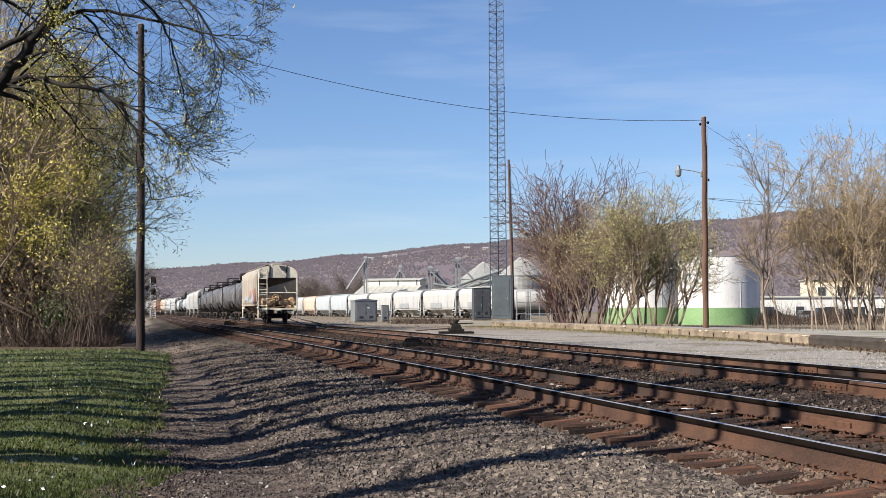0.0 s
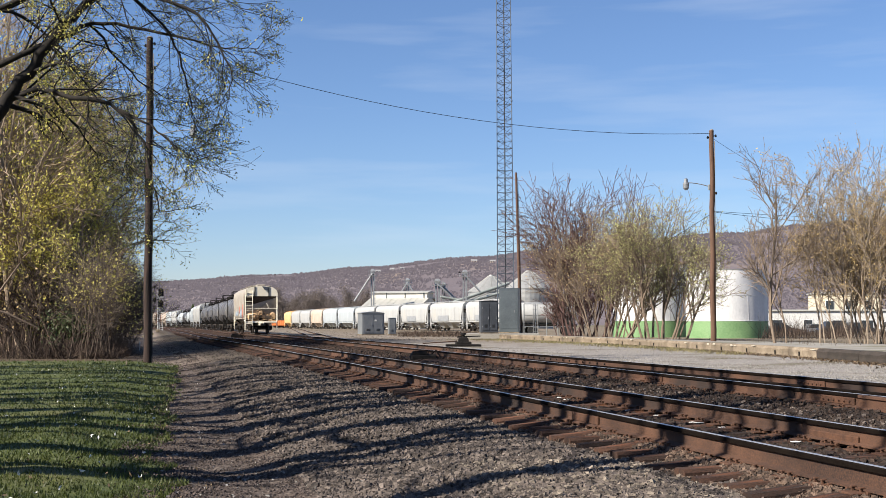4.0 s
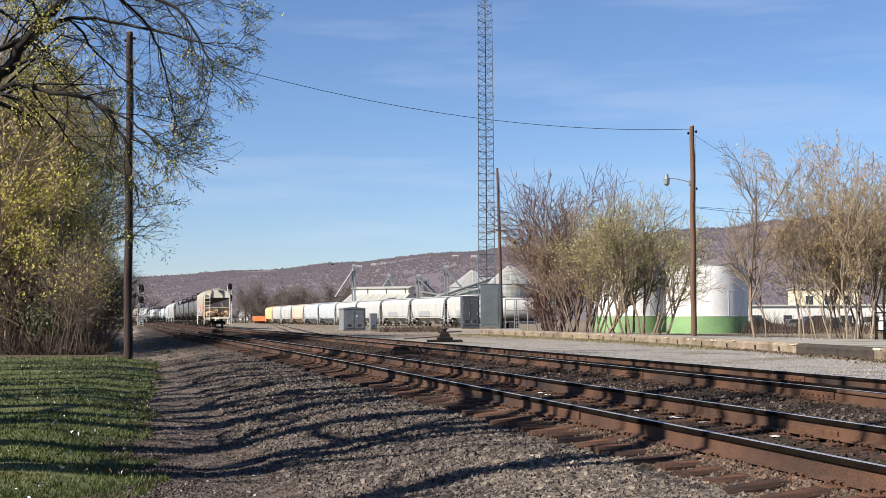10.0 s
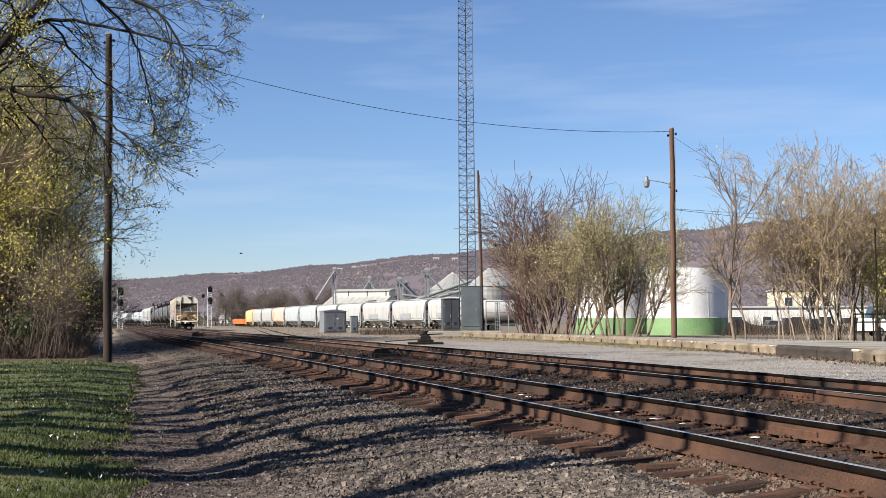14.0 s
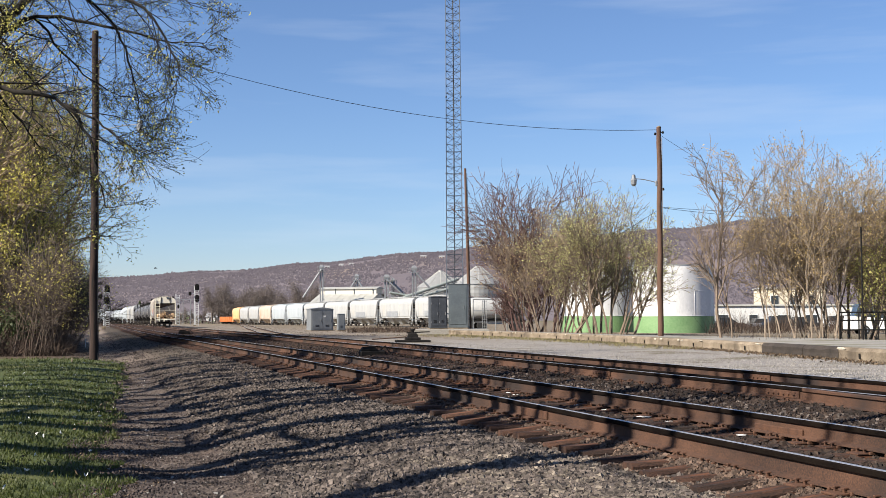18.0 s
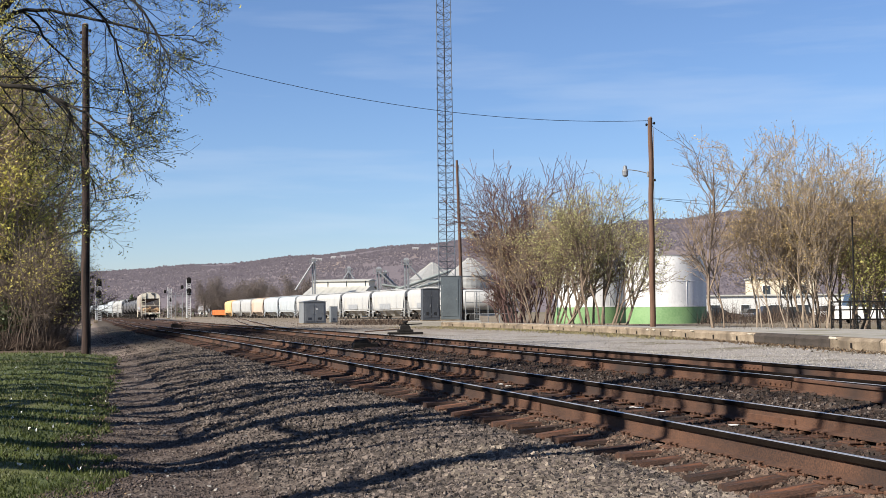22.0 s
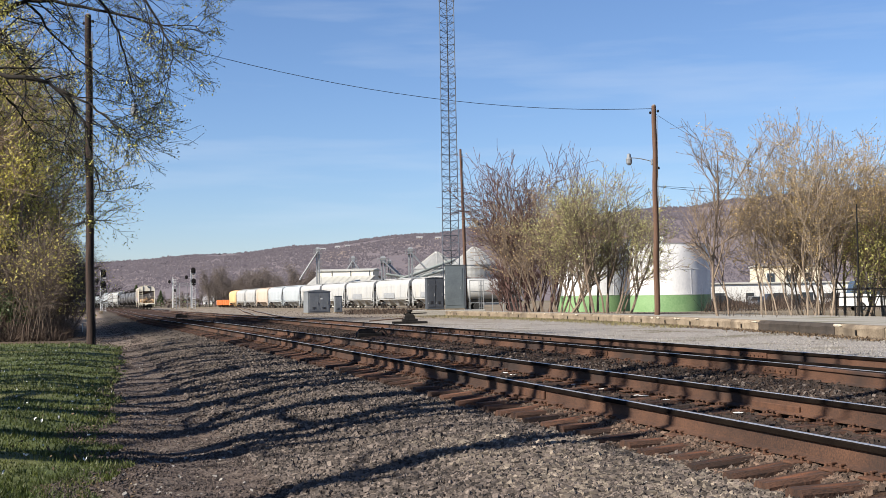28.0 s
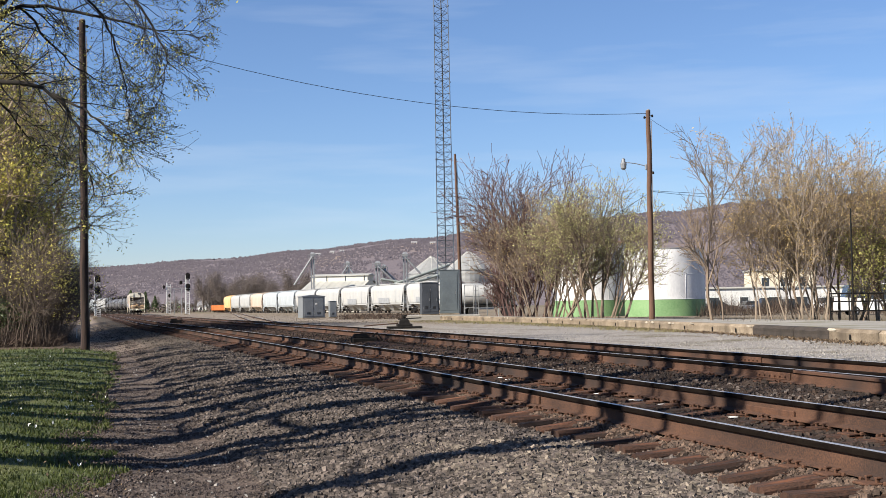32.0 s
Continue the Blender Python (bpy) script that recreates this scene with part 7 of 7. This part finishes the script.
def far_town():
    rng = random.Random(3)
    for k, (x, y, w) in enumerate(((-190, 660, 8), (-206, 690, 7), (-178, 700, 8), (-215, 720, 8), (-168, 690, 7), (-156, 735, 8), (-226, 700, 8), (-145, 745, 7), (-180, 760, 9), (-200, 770, 8),
                                   (-120, 750, 7), (-95, 765, 7), (-135, 700, 8), (-160, 660, 7), (-110, 705, 8), (-128, 660, 7), (-170, 640, 8), (-185, 640, 7), (-148, 680, 9), (-104, 660, 7))):
        house(pose(x, y, 0, 0, 0, rng.uniform(-40, 40)), "small pale house of the far town", w, 6, rng.uniform(3, 4.2), rng.choice((WHITEWALL, BEIGEWALL, WHITEWALL, GREYCAR)), ROOFGREY)
    for x, y, w, h in ((-205, 2030, 10, 2.4), (-182, 2035, 8, 2.4), (-166, 2028, 8, 2.4), (-50, 2020, 11, 2.4), (-20, 2028, 11, 2.4)):
        house(pose(x, y - 40, hill_z(x, y - 40) + 0.6, 0, 0, rng.uniform(-12, 12)), "house high on the ridge", w * 0.85, 7, h * 0.8, WHITEWALL if x < -100 else TANCAR, ROOFGREY)
    # bare trees across the middle distance
    FAR = [(9, 42, 0.42, 0.04, 4), (7, 40, 0.5, 0.03, 3), (4, 38, 0.5, 0.02, 3)]
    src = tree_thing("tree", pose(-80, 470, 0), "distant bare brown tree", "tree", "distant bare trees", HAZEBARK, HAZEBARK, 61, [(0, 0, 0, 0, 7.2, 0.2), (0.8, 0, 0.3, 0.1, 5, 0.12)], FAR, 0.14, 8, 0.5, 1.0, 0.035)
    for k in range(54):
        if k < 25:
            x, y, s = rng.uniform(-84, -48), rng.uniform(405, 460), rng.uniform(1.2, 1.65)
        else:
            x, y, s = rng.uniform(-215, 40), rng.uniform(540, 760), rng.uniform(0.6, 1.05)
        c = copy_thing(src, pose(x, y, 0, 0, 0, rng.uniform(0, 360)))
        c.scale = (s, s, s)
    # low brush and hedges over the far flat land
    nr = np.random.RandomState(15)
    n = 16000
    y = 400 + 380 * nr.rand(n)
    x = -y * (0.05 + 0.29 * nr.rand(n)) + nr.normal(0, 4, n)
    tall = 0.4 + 2.6 * np.clip(np.sin(x * 0.21 + y * 0.05) + 0.6 * np.sin(x * 0.047 - y * 0.09), 0, 1.4)
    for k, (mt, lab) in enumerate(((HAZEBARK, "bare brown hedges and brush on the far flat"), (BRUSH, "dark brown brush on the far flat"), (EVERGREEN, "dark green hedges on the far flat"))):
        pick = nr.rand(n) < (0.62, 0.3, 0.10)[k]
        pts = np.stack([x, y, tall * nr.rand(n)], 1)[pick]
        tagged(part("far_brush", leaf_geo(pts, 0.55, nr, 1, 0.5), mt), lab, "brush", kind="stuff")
    con = thing("conifer", pose(-141, 560, 0), "distant dark green conifer", "tree", "distant conifers")
    part("trunk", Geo().tube([(0, 0, 0), (0, 0, 8)], [0.25, 0.05], 6), BARKDARK, con)
    nr = np.random.RandomState(5)
    z = 1.2 + 7.6 * nr.rand(900) ** 1.3
    rad = (9.2 - z) * 0.30 * np.sqrt(nr.rand(900))
    a = nr.rand(900) * 2 * np.pi
    part("crown", leaf_geo(np.stack([rad * np.cos(a), rad * np.sin(a), z], 1), 0.4, nr, 1, 0.1), EVERGREEN, con)
    for x, y, s in ((-146, 575, 1.2), (-134, 572, 0.9), (-152, 600, 1.1), (-143, 590, 1.0), (-160, 575, 1.0), (-150, 620, 1.2)):
        c = copy_thing(con, pose(x, y, 0))
        c.scale = (s, s, s)


far_town()

# ---------------------------------------------------------------- loose stone, grass and litter
def surf(x, y):
    z, d, db = ground_z(x, y)
    return z + (relief(x, y) * (0.2 + 0.8 * smooth01((-1.9 - d) / 1.2)) if db < 2.5 else relief(x, y) * 0.35)


def stones(name, label, n, d_lo, d_hi, y_lo, y_hi, size, material, seed, fn=xa, lift=0.35, power=2.0, level=None):
    """Crushed stone strewn between two distances from a track's middle."""
    nr = np.random.RandomState(seed)
    u = nr.rand(n)
    y = (y_lo ** (1 - power) + u * (y_hi ** (1 - power) - y_lo ** (1 - power))) ** (1 / (1 - power))
    d = d_lo + (d_hi - d_lo) * nr.rand(n)
    x = np.array([fn(v) for v in y]) + d / np.array([math.cos(heading(fn, v)) for v in y])
    s = size * nr.uniform(0.45, 1.35, n) ** 1.2
    z = np.array([surf(a, b) for a, b in zip(x, y)])
    # stones heaped from the ground up to a level, or lying on it
    z = z + s * lift if level is None else z + np.maximum(level - s - z, 0) * nr.rand(n) ** 0.4
    cube = np.array([(a, b, c) for a in (-1, 1) for b in (-1, 1) for c in (-1, 1)], float)
    v = cube[None] * nr.uniform(0.45, 1.1, (n, 8, 3)) * s[:, None, None] * nr.uniform(0.6, 1.15, (n, 1, 3))
    ang = nr.rand(n, 3) * 6.283
    ca, sa, cb, sb = np.cos(ang[:, 0]), np.sin(ang[:, 0]), np.cos(ang[:, 1]), np.sin(ang[:, 1])
    vx = v[..., 0] * ca[:, None] - v[..., 1] * sa[:, None]
    vy = v[..., 0] * sa[:, None] + v[..., 1] * ca[:, None]
    vz = v[..., 2]
    vy, vz = vy * cb[:, None] - vz * sb[:, None], vy * sb[:, None] + vz * cb[:, None]
    v = np.stack([vx + x[:, None], vy + y[:, None], vz + z[:, None]], 2).reshape(-1, 3)
    quad = np.array([(0, 1, 3, 2), (4, 6, 7, 5), (0, 4, 5, 1), (2, 3, 7, 6), (0, 2, 6, 4), (1, 5, 7, 3)])
    f = (quad[None] + 8 * np.arange(n)[:, None, None]).reshape(-1, 4)
    me = bpy.data.meshes.new(name)
    me.from_pydata(v.tolist(), [], f.tolist())
    me.materials.append(material)
    return tagged(new(name, me), label, "gravel", kind="stuff")


stones("ballast", "loose crushed-stone ballast on the shoulder", 60000, -4.3, -1.15, 8.0, 46.0, 0.0205, STONE, 1)
stones("ballast", "crushed stone between the rails and ties", 14000, -0.75, 1.3, 8.0, 45.0, 0.021, RUSTSTONE, 2, lift=0.9)
stones("ballast", "crushed stone between the two tracks", 13000, 1.25, 2.9, 9.0, 45.0, 0.021, RUSTSTONE, 3)
stones("ballast", "paler crushed stone strewn between the tracks", 3500, 1.3, 2.8, 9.0, 50.0, 0.020, STONE, 10, lift=0.6)
stones("ballast", "crushed stone around the second track", 11000, -1.3, 1.3, 13.0, 50.0, 0.024, RUSTSTONE, 6, fn=xb, lift=0.9)
stones("gravel", "small cinders and gravel of the path", 36000, -6.2, -3.5, 8.5, 50.0, 0.0105, CINDER, 4)
stones("gravel", "fine cinders of the path along the wood", 8000, -6.6, -3.6, 44.0, 115.0, 0.014, CINDER, 16)
stones("gravel", "pale loose gravel of the service road", 12000, 2.2, 9.5, 16.0, 60.0, 0.014, PALESTONE, 5, fn=xb)
stones("gravel", "coarse cinders of the path beside the wood", 3000, -4.2, -1.4, 44.0, 130.0, 0.022, STONE, 9)
stones("gravel", "coarse gravel of the yard beyond the turnout", 7000, 3.0, 30.0, 85.0, 300.0, 0.020, STONE, 21, fn=xb)
stones("ballast", "rust-dark stone between the distant rails", 9000, -1.2, 6.5, 44.0, 120.0, 0.026, RUSTSTONE, 14, lift=0.5)
stones("ballast", "pale tan ballast beside the tie ends", 3000, -2.9, -1.25, 8.0, 12.5, 0.021, TANSTONE, 15, lift=0.5)
stones("ballast", "brown-stained ballast packed between the tie ends", 7000, -1.38, -0.80, 8.0, 24.0, 0.018, BROWNSTONE, 18, level=0.305)
stones("ballast", "brown-stained ballast packed between the ties", 6000, -0.66, 0.66, 8.0, 20.0, 0.018, BROWNSTONE, 19, level=0.345)
stones("pale_chips", "scattered pale stone chips", 900, -6.0, -1.3, 8.5, 40.0, 0.014, PALESTONE, 7)


def grass():
    nr = np.random.RandomState(12)
    n = 60000
    y = (9.5 ** -0.8 + nr.rand(n) * (49.5 ** -0.8 - 9.5 ** -0.8)) ** (1 / -0.8)
    off = nr.rand(n) ** 1.5 * (3.0 + 0.22 * y) - 0.10
    x = np.array([lawn_edge(v) for v in y]) - off
    keep = (off > 0.15) | (nr.rand(n) < 0.5)
    x, y = x[keep], y[keep]
    n = len(x)
    h = nr.uniform(0.018, 0.055, n) * (1 + y / 80)
    w = (0.004 + 0.00035 * y) * nr.uniform(0.7, 1.4, n)
    a = nr.rand(n) * 6.283
    base = np.stack([x, y, np.array([-0.035 + 0.16 * smooth01(o / 1.6) for o in off[keep]])], 1)
    side = np.stack([np.cos(a), np.sin(a), np.zeros(n)], 1) * w[:, None]
    tip = base + np.stack([nr.normal(0, 0.4, n) * h, nr.normal(0, 0.4, n) * h, h], 1)
    v = np.stack([base - side, base + side, tip], 1).reshape(-1, 3)
    me = bpy.data.meshes.new("grass")
    me.from_pydata(v.tolist(), [], [(3 * k, 3 * k + 1, 3 * k + 2) for k in range(n)])
    me.materials.append(BLADE)
    tagged(new("grass", me), "short green lawn grass blades", "grass", kind="stuff")
    # dry leaves and small white flowers on the lawn
    n = 420
    y = 10 + 38 * nr.rand(n) ** 1.4
    x = np.array([lawn_edge(v) for v in y]) - nr.rand(n) * (3 + 0.2 * y) + 0.3
    g = leaf_geo(np.stack([x, y, np.full(n, 0.14)], 1), 0.028, nr, 1, 0.01)
    tagged(part("dry_leaves", g, LITTER), "dry brown leaves strewn on the lawn", "leaves", kind="stuff")
    m = 1500
    yy = 9.5 + 38 * nr.rand(m) ** 1.6
    xx = np.array([lawn_edge(v) for v in yy]) + np.abs(nr.normal(0, 0.35, m)) - 0.12
    g = leaf_geo(np.stack([xx, yy, np.array([surf(a, b) + 0.02 for a, b in zip(xx, yy)])], 1), 0.020, nr, 1, 0.01)
    tagged(part("leaf_litter", g, LITTER), "brown leaf litter along the lawn's edge", "leaves", kind="stuff")
    n = 260
    y = 10 + 36 * nr.rand(n) ** 1.3
    x = np.array([lawn_edge(v) for v in y]) - nr.rand(n) * (3 + 0.2 * y) - 0.1
    g = leaf_geo(np.stack([x, y, np.full(n, 0.15)], 1), 0.022, nr, 2, 0.008)
    tagged(part("flowers", g, WHITEPAINT), "tiny white lawn flowers", "flowers", kind="stuff")


grass()


def weeds():
    """Dry tufts at the platform's foot and between road and siding."""
    nr = np.random.RandomState(31)
    n = 7000
    pick = nr.rand(n)
    y = np.where(pick < 0.55, 24 + 45 * nr.rand(n), 108 + 60 * nr.rand(n) ** 1.6)
    x = np.where(pick < 0.55, np.array([plat_x(v) for v in y]) - np.abs(nr.normal(0, 0.35, n)) + 0.05, np.array([xc(min(max(v, 150), 300)) for v in y]) + nr.normal(-3, 2.5, n))
    x = np.where(pick >= 0.55, -y * (0.085 - 0.062 * nr.rand(n)) + nr.normal(0, 0.5, n), x)
    h = np.where(pick < 0.55, nr.uniform(0.02, 0.10, n), nr.uniform(0.1, 0.6, n) * nr.rand(n))
    z = np.array([ground_z(a, b)[0] for a, b in zip(x, y)])
    base = np.stack([x, y, z], 1)
    a = nr.rand(n) * 6.283
    w = 0.004 + 0.00022 * y
    side = np.stack([np.cos(a), np.sin(a), np.zeros(n)], 1) * w[:, None]
    tip = base + np.stack([nr.normal(0, 0.4, n) * h, nr.normal(0, 0.4, n) * h, h], 1)
    v = np.stack([base - side, base + side, tip], 1).reshape(-1, 3)
    me = bpy.data.meshes.new("weeds")
    me.from_pydata(v.tolist(), [], [(3 * k, 3 * k + 1, 3 * k + 2) for k in range(n)])
    me.materials.append(BRUSH)
    tagged(new("weeds", me), "dry brown weeds along the platform and yard", "weeds", kind="stuff")

    # low green grass in front of the platform's far end, and blown leaves at its foot
    n = 6500
    y = 46 + 46 * nr.rand(n)
    x = np.array([plat_x(v) for v in y]) - 0.1 - np.abs(nr.normal(0, 1.0, n)) * (1 + 1.2 * np.clip((y - 64) / 20, 0, 1))
    h = nr.uniform(0.02, 0.12, n)
    base = np.stack([x, y, np.array([ground_z(p, q)[0] for p, q in zip(x, y)])], 1)
    a = nr.rand(n) * 6.283
    side = np.stack([np.cos(a), np.sin(a), np.zeros(n)], 1) * 0.02
    tip = base + np.stack([nr.normal(0, 0.5, n) * h, nr.normal(0, 0.5, n) * h, h], 1)
    v = np.stack([base - side, base + side, tip], 1).reshape(-1, 3)
    me = bpy.data.meshes.new("grass")
    me.from_pydata(v.tolist(), [], [(3 * k, 3 * k + 1, 3 * k + 2) for k in range(n)])
    me.materials.append(DRYGRASS)
    tagged(new("grass", me), "thin olive grass before the loading platform", "grass", kind="stuff")
    n = 1600
    y = 26 + 26 * nr.rand(n)
    x = np.array([plat_x(v) for v in y]) - 0.02 - np.abs(nr.normal(0, 0.4, n))
    g = leaf_geo(np.stack([x, y, np.array([ground_z(p, q)[0] + 0.03 for p, q in zip(x, y)])], 1), 0.045, nr, 1, 0.015)
    tagged(part("leaf_litter", g, LITTER), "dry leaves blown against the platform", "leaves", kind="stuff")


weeds()


def platform_brush():
    """Dry stems and saplings among the trees on the platform."""
    nr = np.random.RandomState(44)
    n = 900
    y = 46 + 50 * nr.rand(n)
    x = np.array([plat_x(v) for v in y]) + 2.2 + np.abs(nr.normal(0, 2.6, n))
    h = nr.uniform(0.05, 0.5, n)
    base = np.stack([x, y, np.where(y < 54, 0.74, 0.42)], 1)
    a = nr.rand(n) * 6.283
    side = np.stack([np.cos(a), np.sin(a), np.zeros(n)], 1) * 0.009
    tip = base + np.stack([nr.normal(0, 0.35, n) * h, nr.normal(0, 0.35, n) * h, h], 1)
    v = np.stack([base - side, base + side, tip], 1).reshape(-1, 3)
    me = bpy.data.meshes.new("dry_stems")
    me.from_pydata(v.tolist(), [], [(3 * k, 3 * k + 1, 3 * k + 2) for k in range(n)])
    me.materials.append(BRUSH)
    tagged(new("dry_stems", me), "dry brown stems among the platform trees", "weeds", kind="stuff")

    n = 5200
    y = 90 + 55 * nr.rand(n)
    x = y * (0.20 + 0.19 * nr.rand(n))
    h = nr.uniform(0.6, 2.4, n) * np.clip(0.6 + 0.7 * np.sin(x * 1.3) * np.sin(y * 0.4), 0.1, 1.2)
    base = np.stack([x, y, np.full(n, 0.3)], 1)
    a = nr.rand(n) * 6.283
    side = np.stack([np.cos(a), np.sin(a), np.zeros(n)], 1) * 0.022
    tip = base + np.stack([nr.normal(0, 0.45, n) * h, nr.normal(0, 0.45, n) * h, h], 1)
    v = np.stack([base - side, base + side, tip], 1).reshape(-1, 3)
    me = bpy.data.meshes.new("dry_stems")
    me.from_pydata(v.tolist(), [], [(3 * k, 3 * k + 1, 3 * k + 2) for k in range(n)])
    me.materials.append(BRUSH)
    tagged(new("dry_stems", me), "tall dry stems in the yard behind the platform", "weeds", kind="stuff")


platform_brush()

# ---------------------------------------------------------------- small marks on the track
def frog_and_marks():
    ys = [12 + 0.5 * k for k in range(11)]
    rings = []
    for y in ys:
        h = heading(xb, y)
        d = -0.80 - 0.30 * max(0, (17.0 - y) / 5.0)
        x, yy = along(xb, y, d)
        rings.append([(x + u * math.cos(h), yy + u * math.sin(h), 0.478 + w) for u, w in RAIL])
    part("frog_rail", Geo().loft(rings), RUST, track_b)
    for profile, paint, name in ((RAIL, RUST, "guard_rail"), (HEAD, RAILHEAD, "guard_rail_head")):
        rings = []
        for k in range(45):
            y = 11.0 + 0.5 * k
            h = heading(xb, y)
            x, yy = along(xb, y, -0.44 - 0.16 * smooth01((y - 24) / 8))
            rings.append([(x + u * math.cos(h), yy + u * math.sin(h), 0.492 + w) for u, w in profile])
        part(name, Geo().loft(rings), paint, track_b)
    for y, d in ((17.6, -0.7525), (24.2, -0.7525), (13.1, 0.7525), (21.0, 0.7525)):
        h = heading(xb, y)
        x, yy = along(xb, y, d - 0.028)
        g = Geo().box((x, yy, 0.555 if d < 0 else 0.60), (0.03, 0.9, 0.10), 0.008, Matrix.Rotation(h, 3, "Z"))
        jb = part("joint_bar", g, PLATE, track_b)
        bg = Geo()
        for k in range(6):
            q = Matrix.Rotation(h, 3, "Z") @ Vector((-0.02, (k - 2.5) * 0.14, 0))
            bg.disc((x + q.x, yy + q.y, 0.555 if d < 0 else 0.60), (1, 0, 0), 0.018, 0.03, 6)
        part("bolt", bg, PLATE, jb)
    for k in range(34):
        y = 31.0 + 0.55 * k
        x, yy = along(xb, y, 0.7525 - 0.012)
        part("bolt", Geo().disc((x - 0.012, yy, 0.60), (1, 0, 0), 0.026, 0.03, 6), BLACK, track_b)
    h = heading(xb, 16.4)
    x, yy = along(xb, 16.4, -0.7525 - 0.042)
    part("paint_mark", Geo().box((x, yy, 0.56), (0.006, 0.26, 0.10), 0.001, Matrix.Rotation(h, 3, "Z")), BLUEPAINT, track_b, "sprayed blue paint mark")
    for y, d in ((34.5, -0.7525), (15.2, -0.7525), (12.3, 0.7525)):
        h = heading(xa, y)
        x, yy = along(xa, y, d - 0.026)
        part("joint_bar", Geo().box((x, yy, 0.475), (0.03, 0.9, 0.10), 0.008, Matrix.Rotation(h, 3, "Z")), PLATE, track_a)
    rng = random.Random(9)
    for x, yy in ((1.69, 17.32), (1.98, 16.37), (2.25, 15.24), (2.32, 15.20), (2.49, 14.49), (2.59, 14.47), (2.92, 12.80), (0.95, 19.8), (0.85, 20.3)):
        g = Geo()
        lump(g, (x, yy, 0.408), (rng.uniform(0.05, 0.09), rng.uniform(0.025, 0.045), 0.012), rng)
        tagged(part("paper_scrap", g, WHITEPAINT), "flat white scrap lying between the rails", "scrap", "white scraps between the rails")
    for x, y, h in ((-13.7, 44.5, 0.28), (-22.3, 75.0, 0.55)):
        st = thing("marker_stake", pose(x, y, 0), "small weathered marker stake in the grass", "stake", "marker stakes")
        part("stake", Geo().box((0, 0, h / 2), (0.05, 0.05, h), 0.008), WHITEPAINT if h > 0.5 else GREYWOOD, st)


frog_and_marks()


motions()
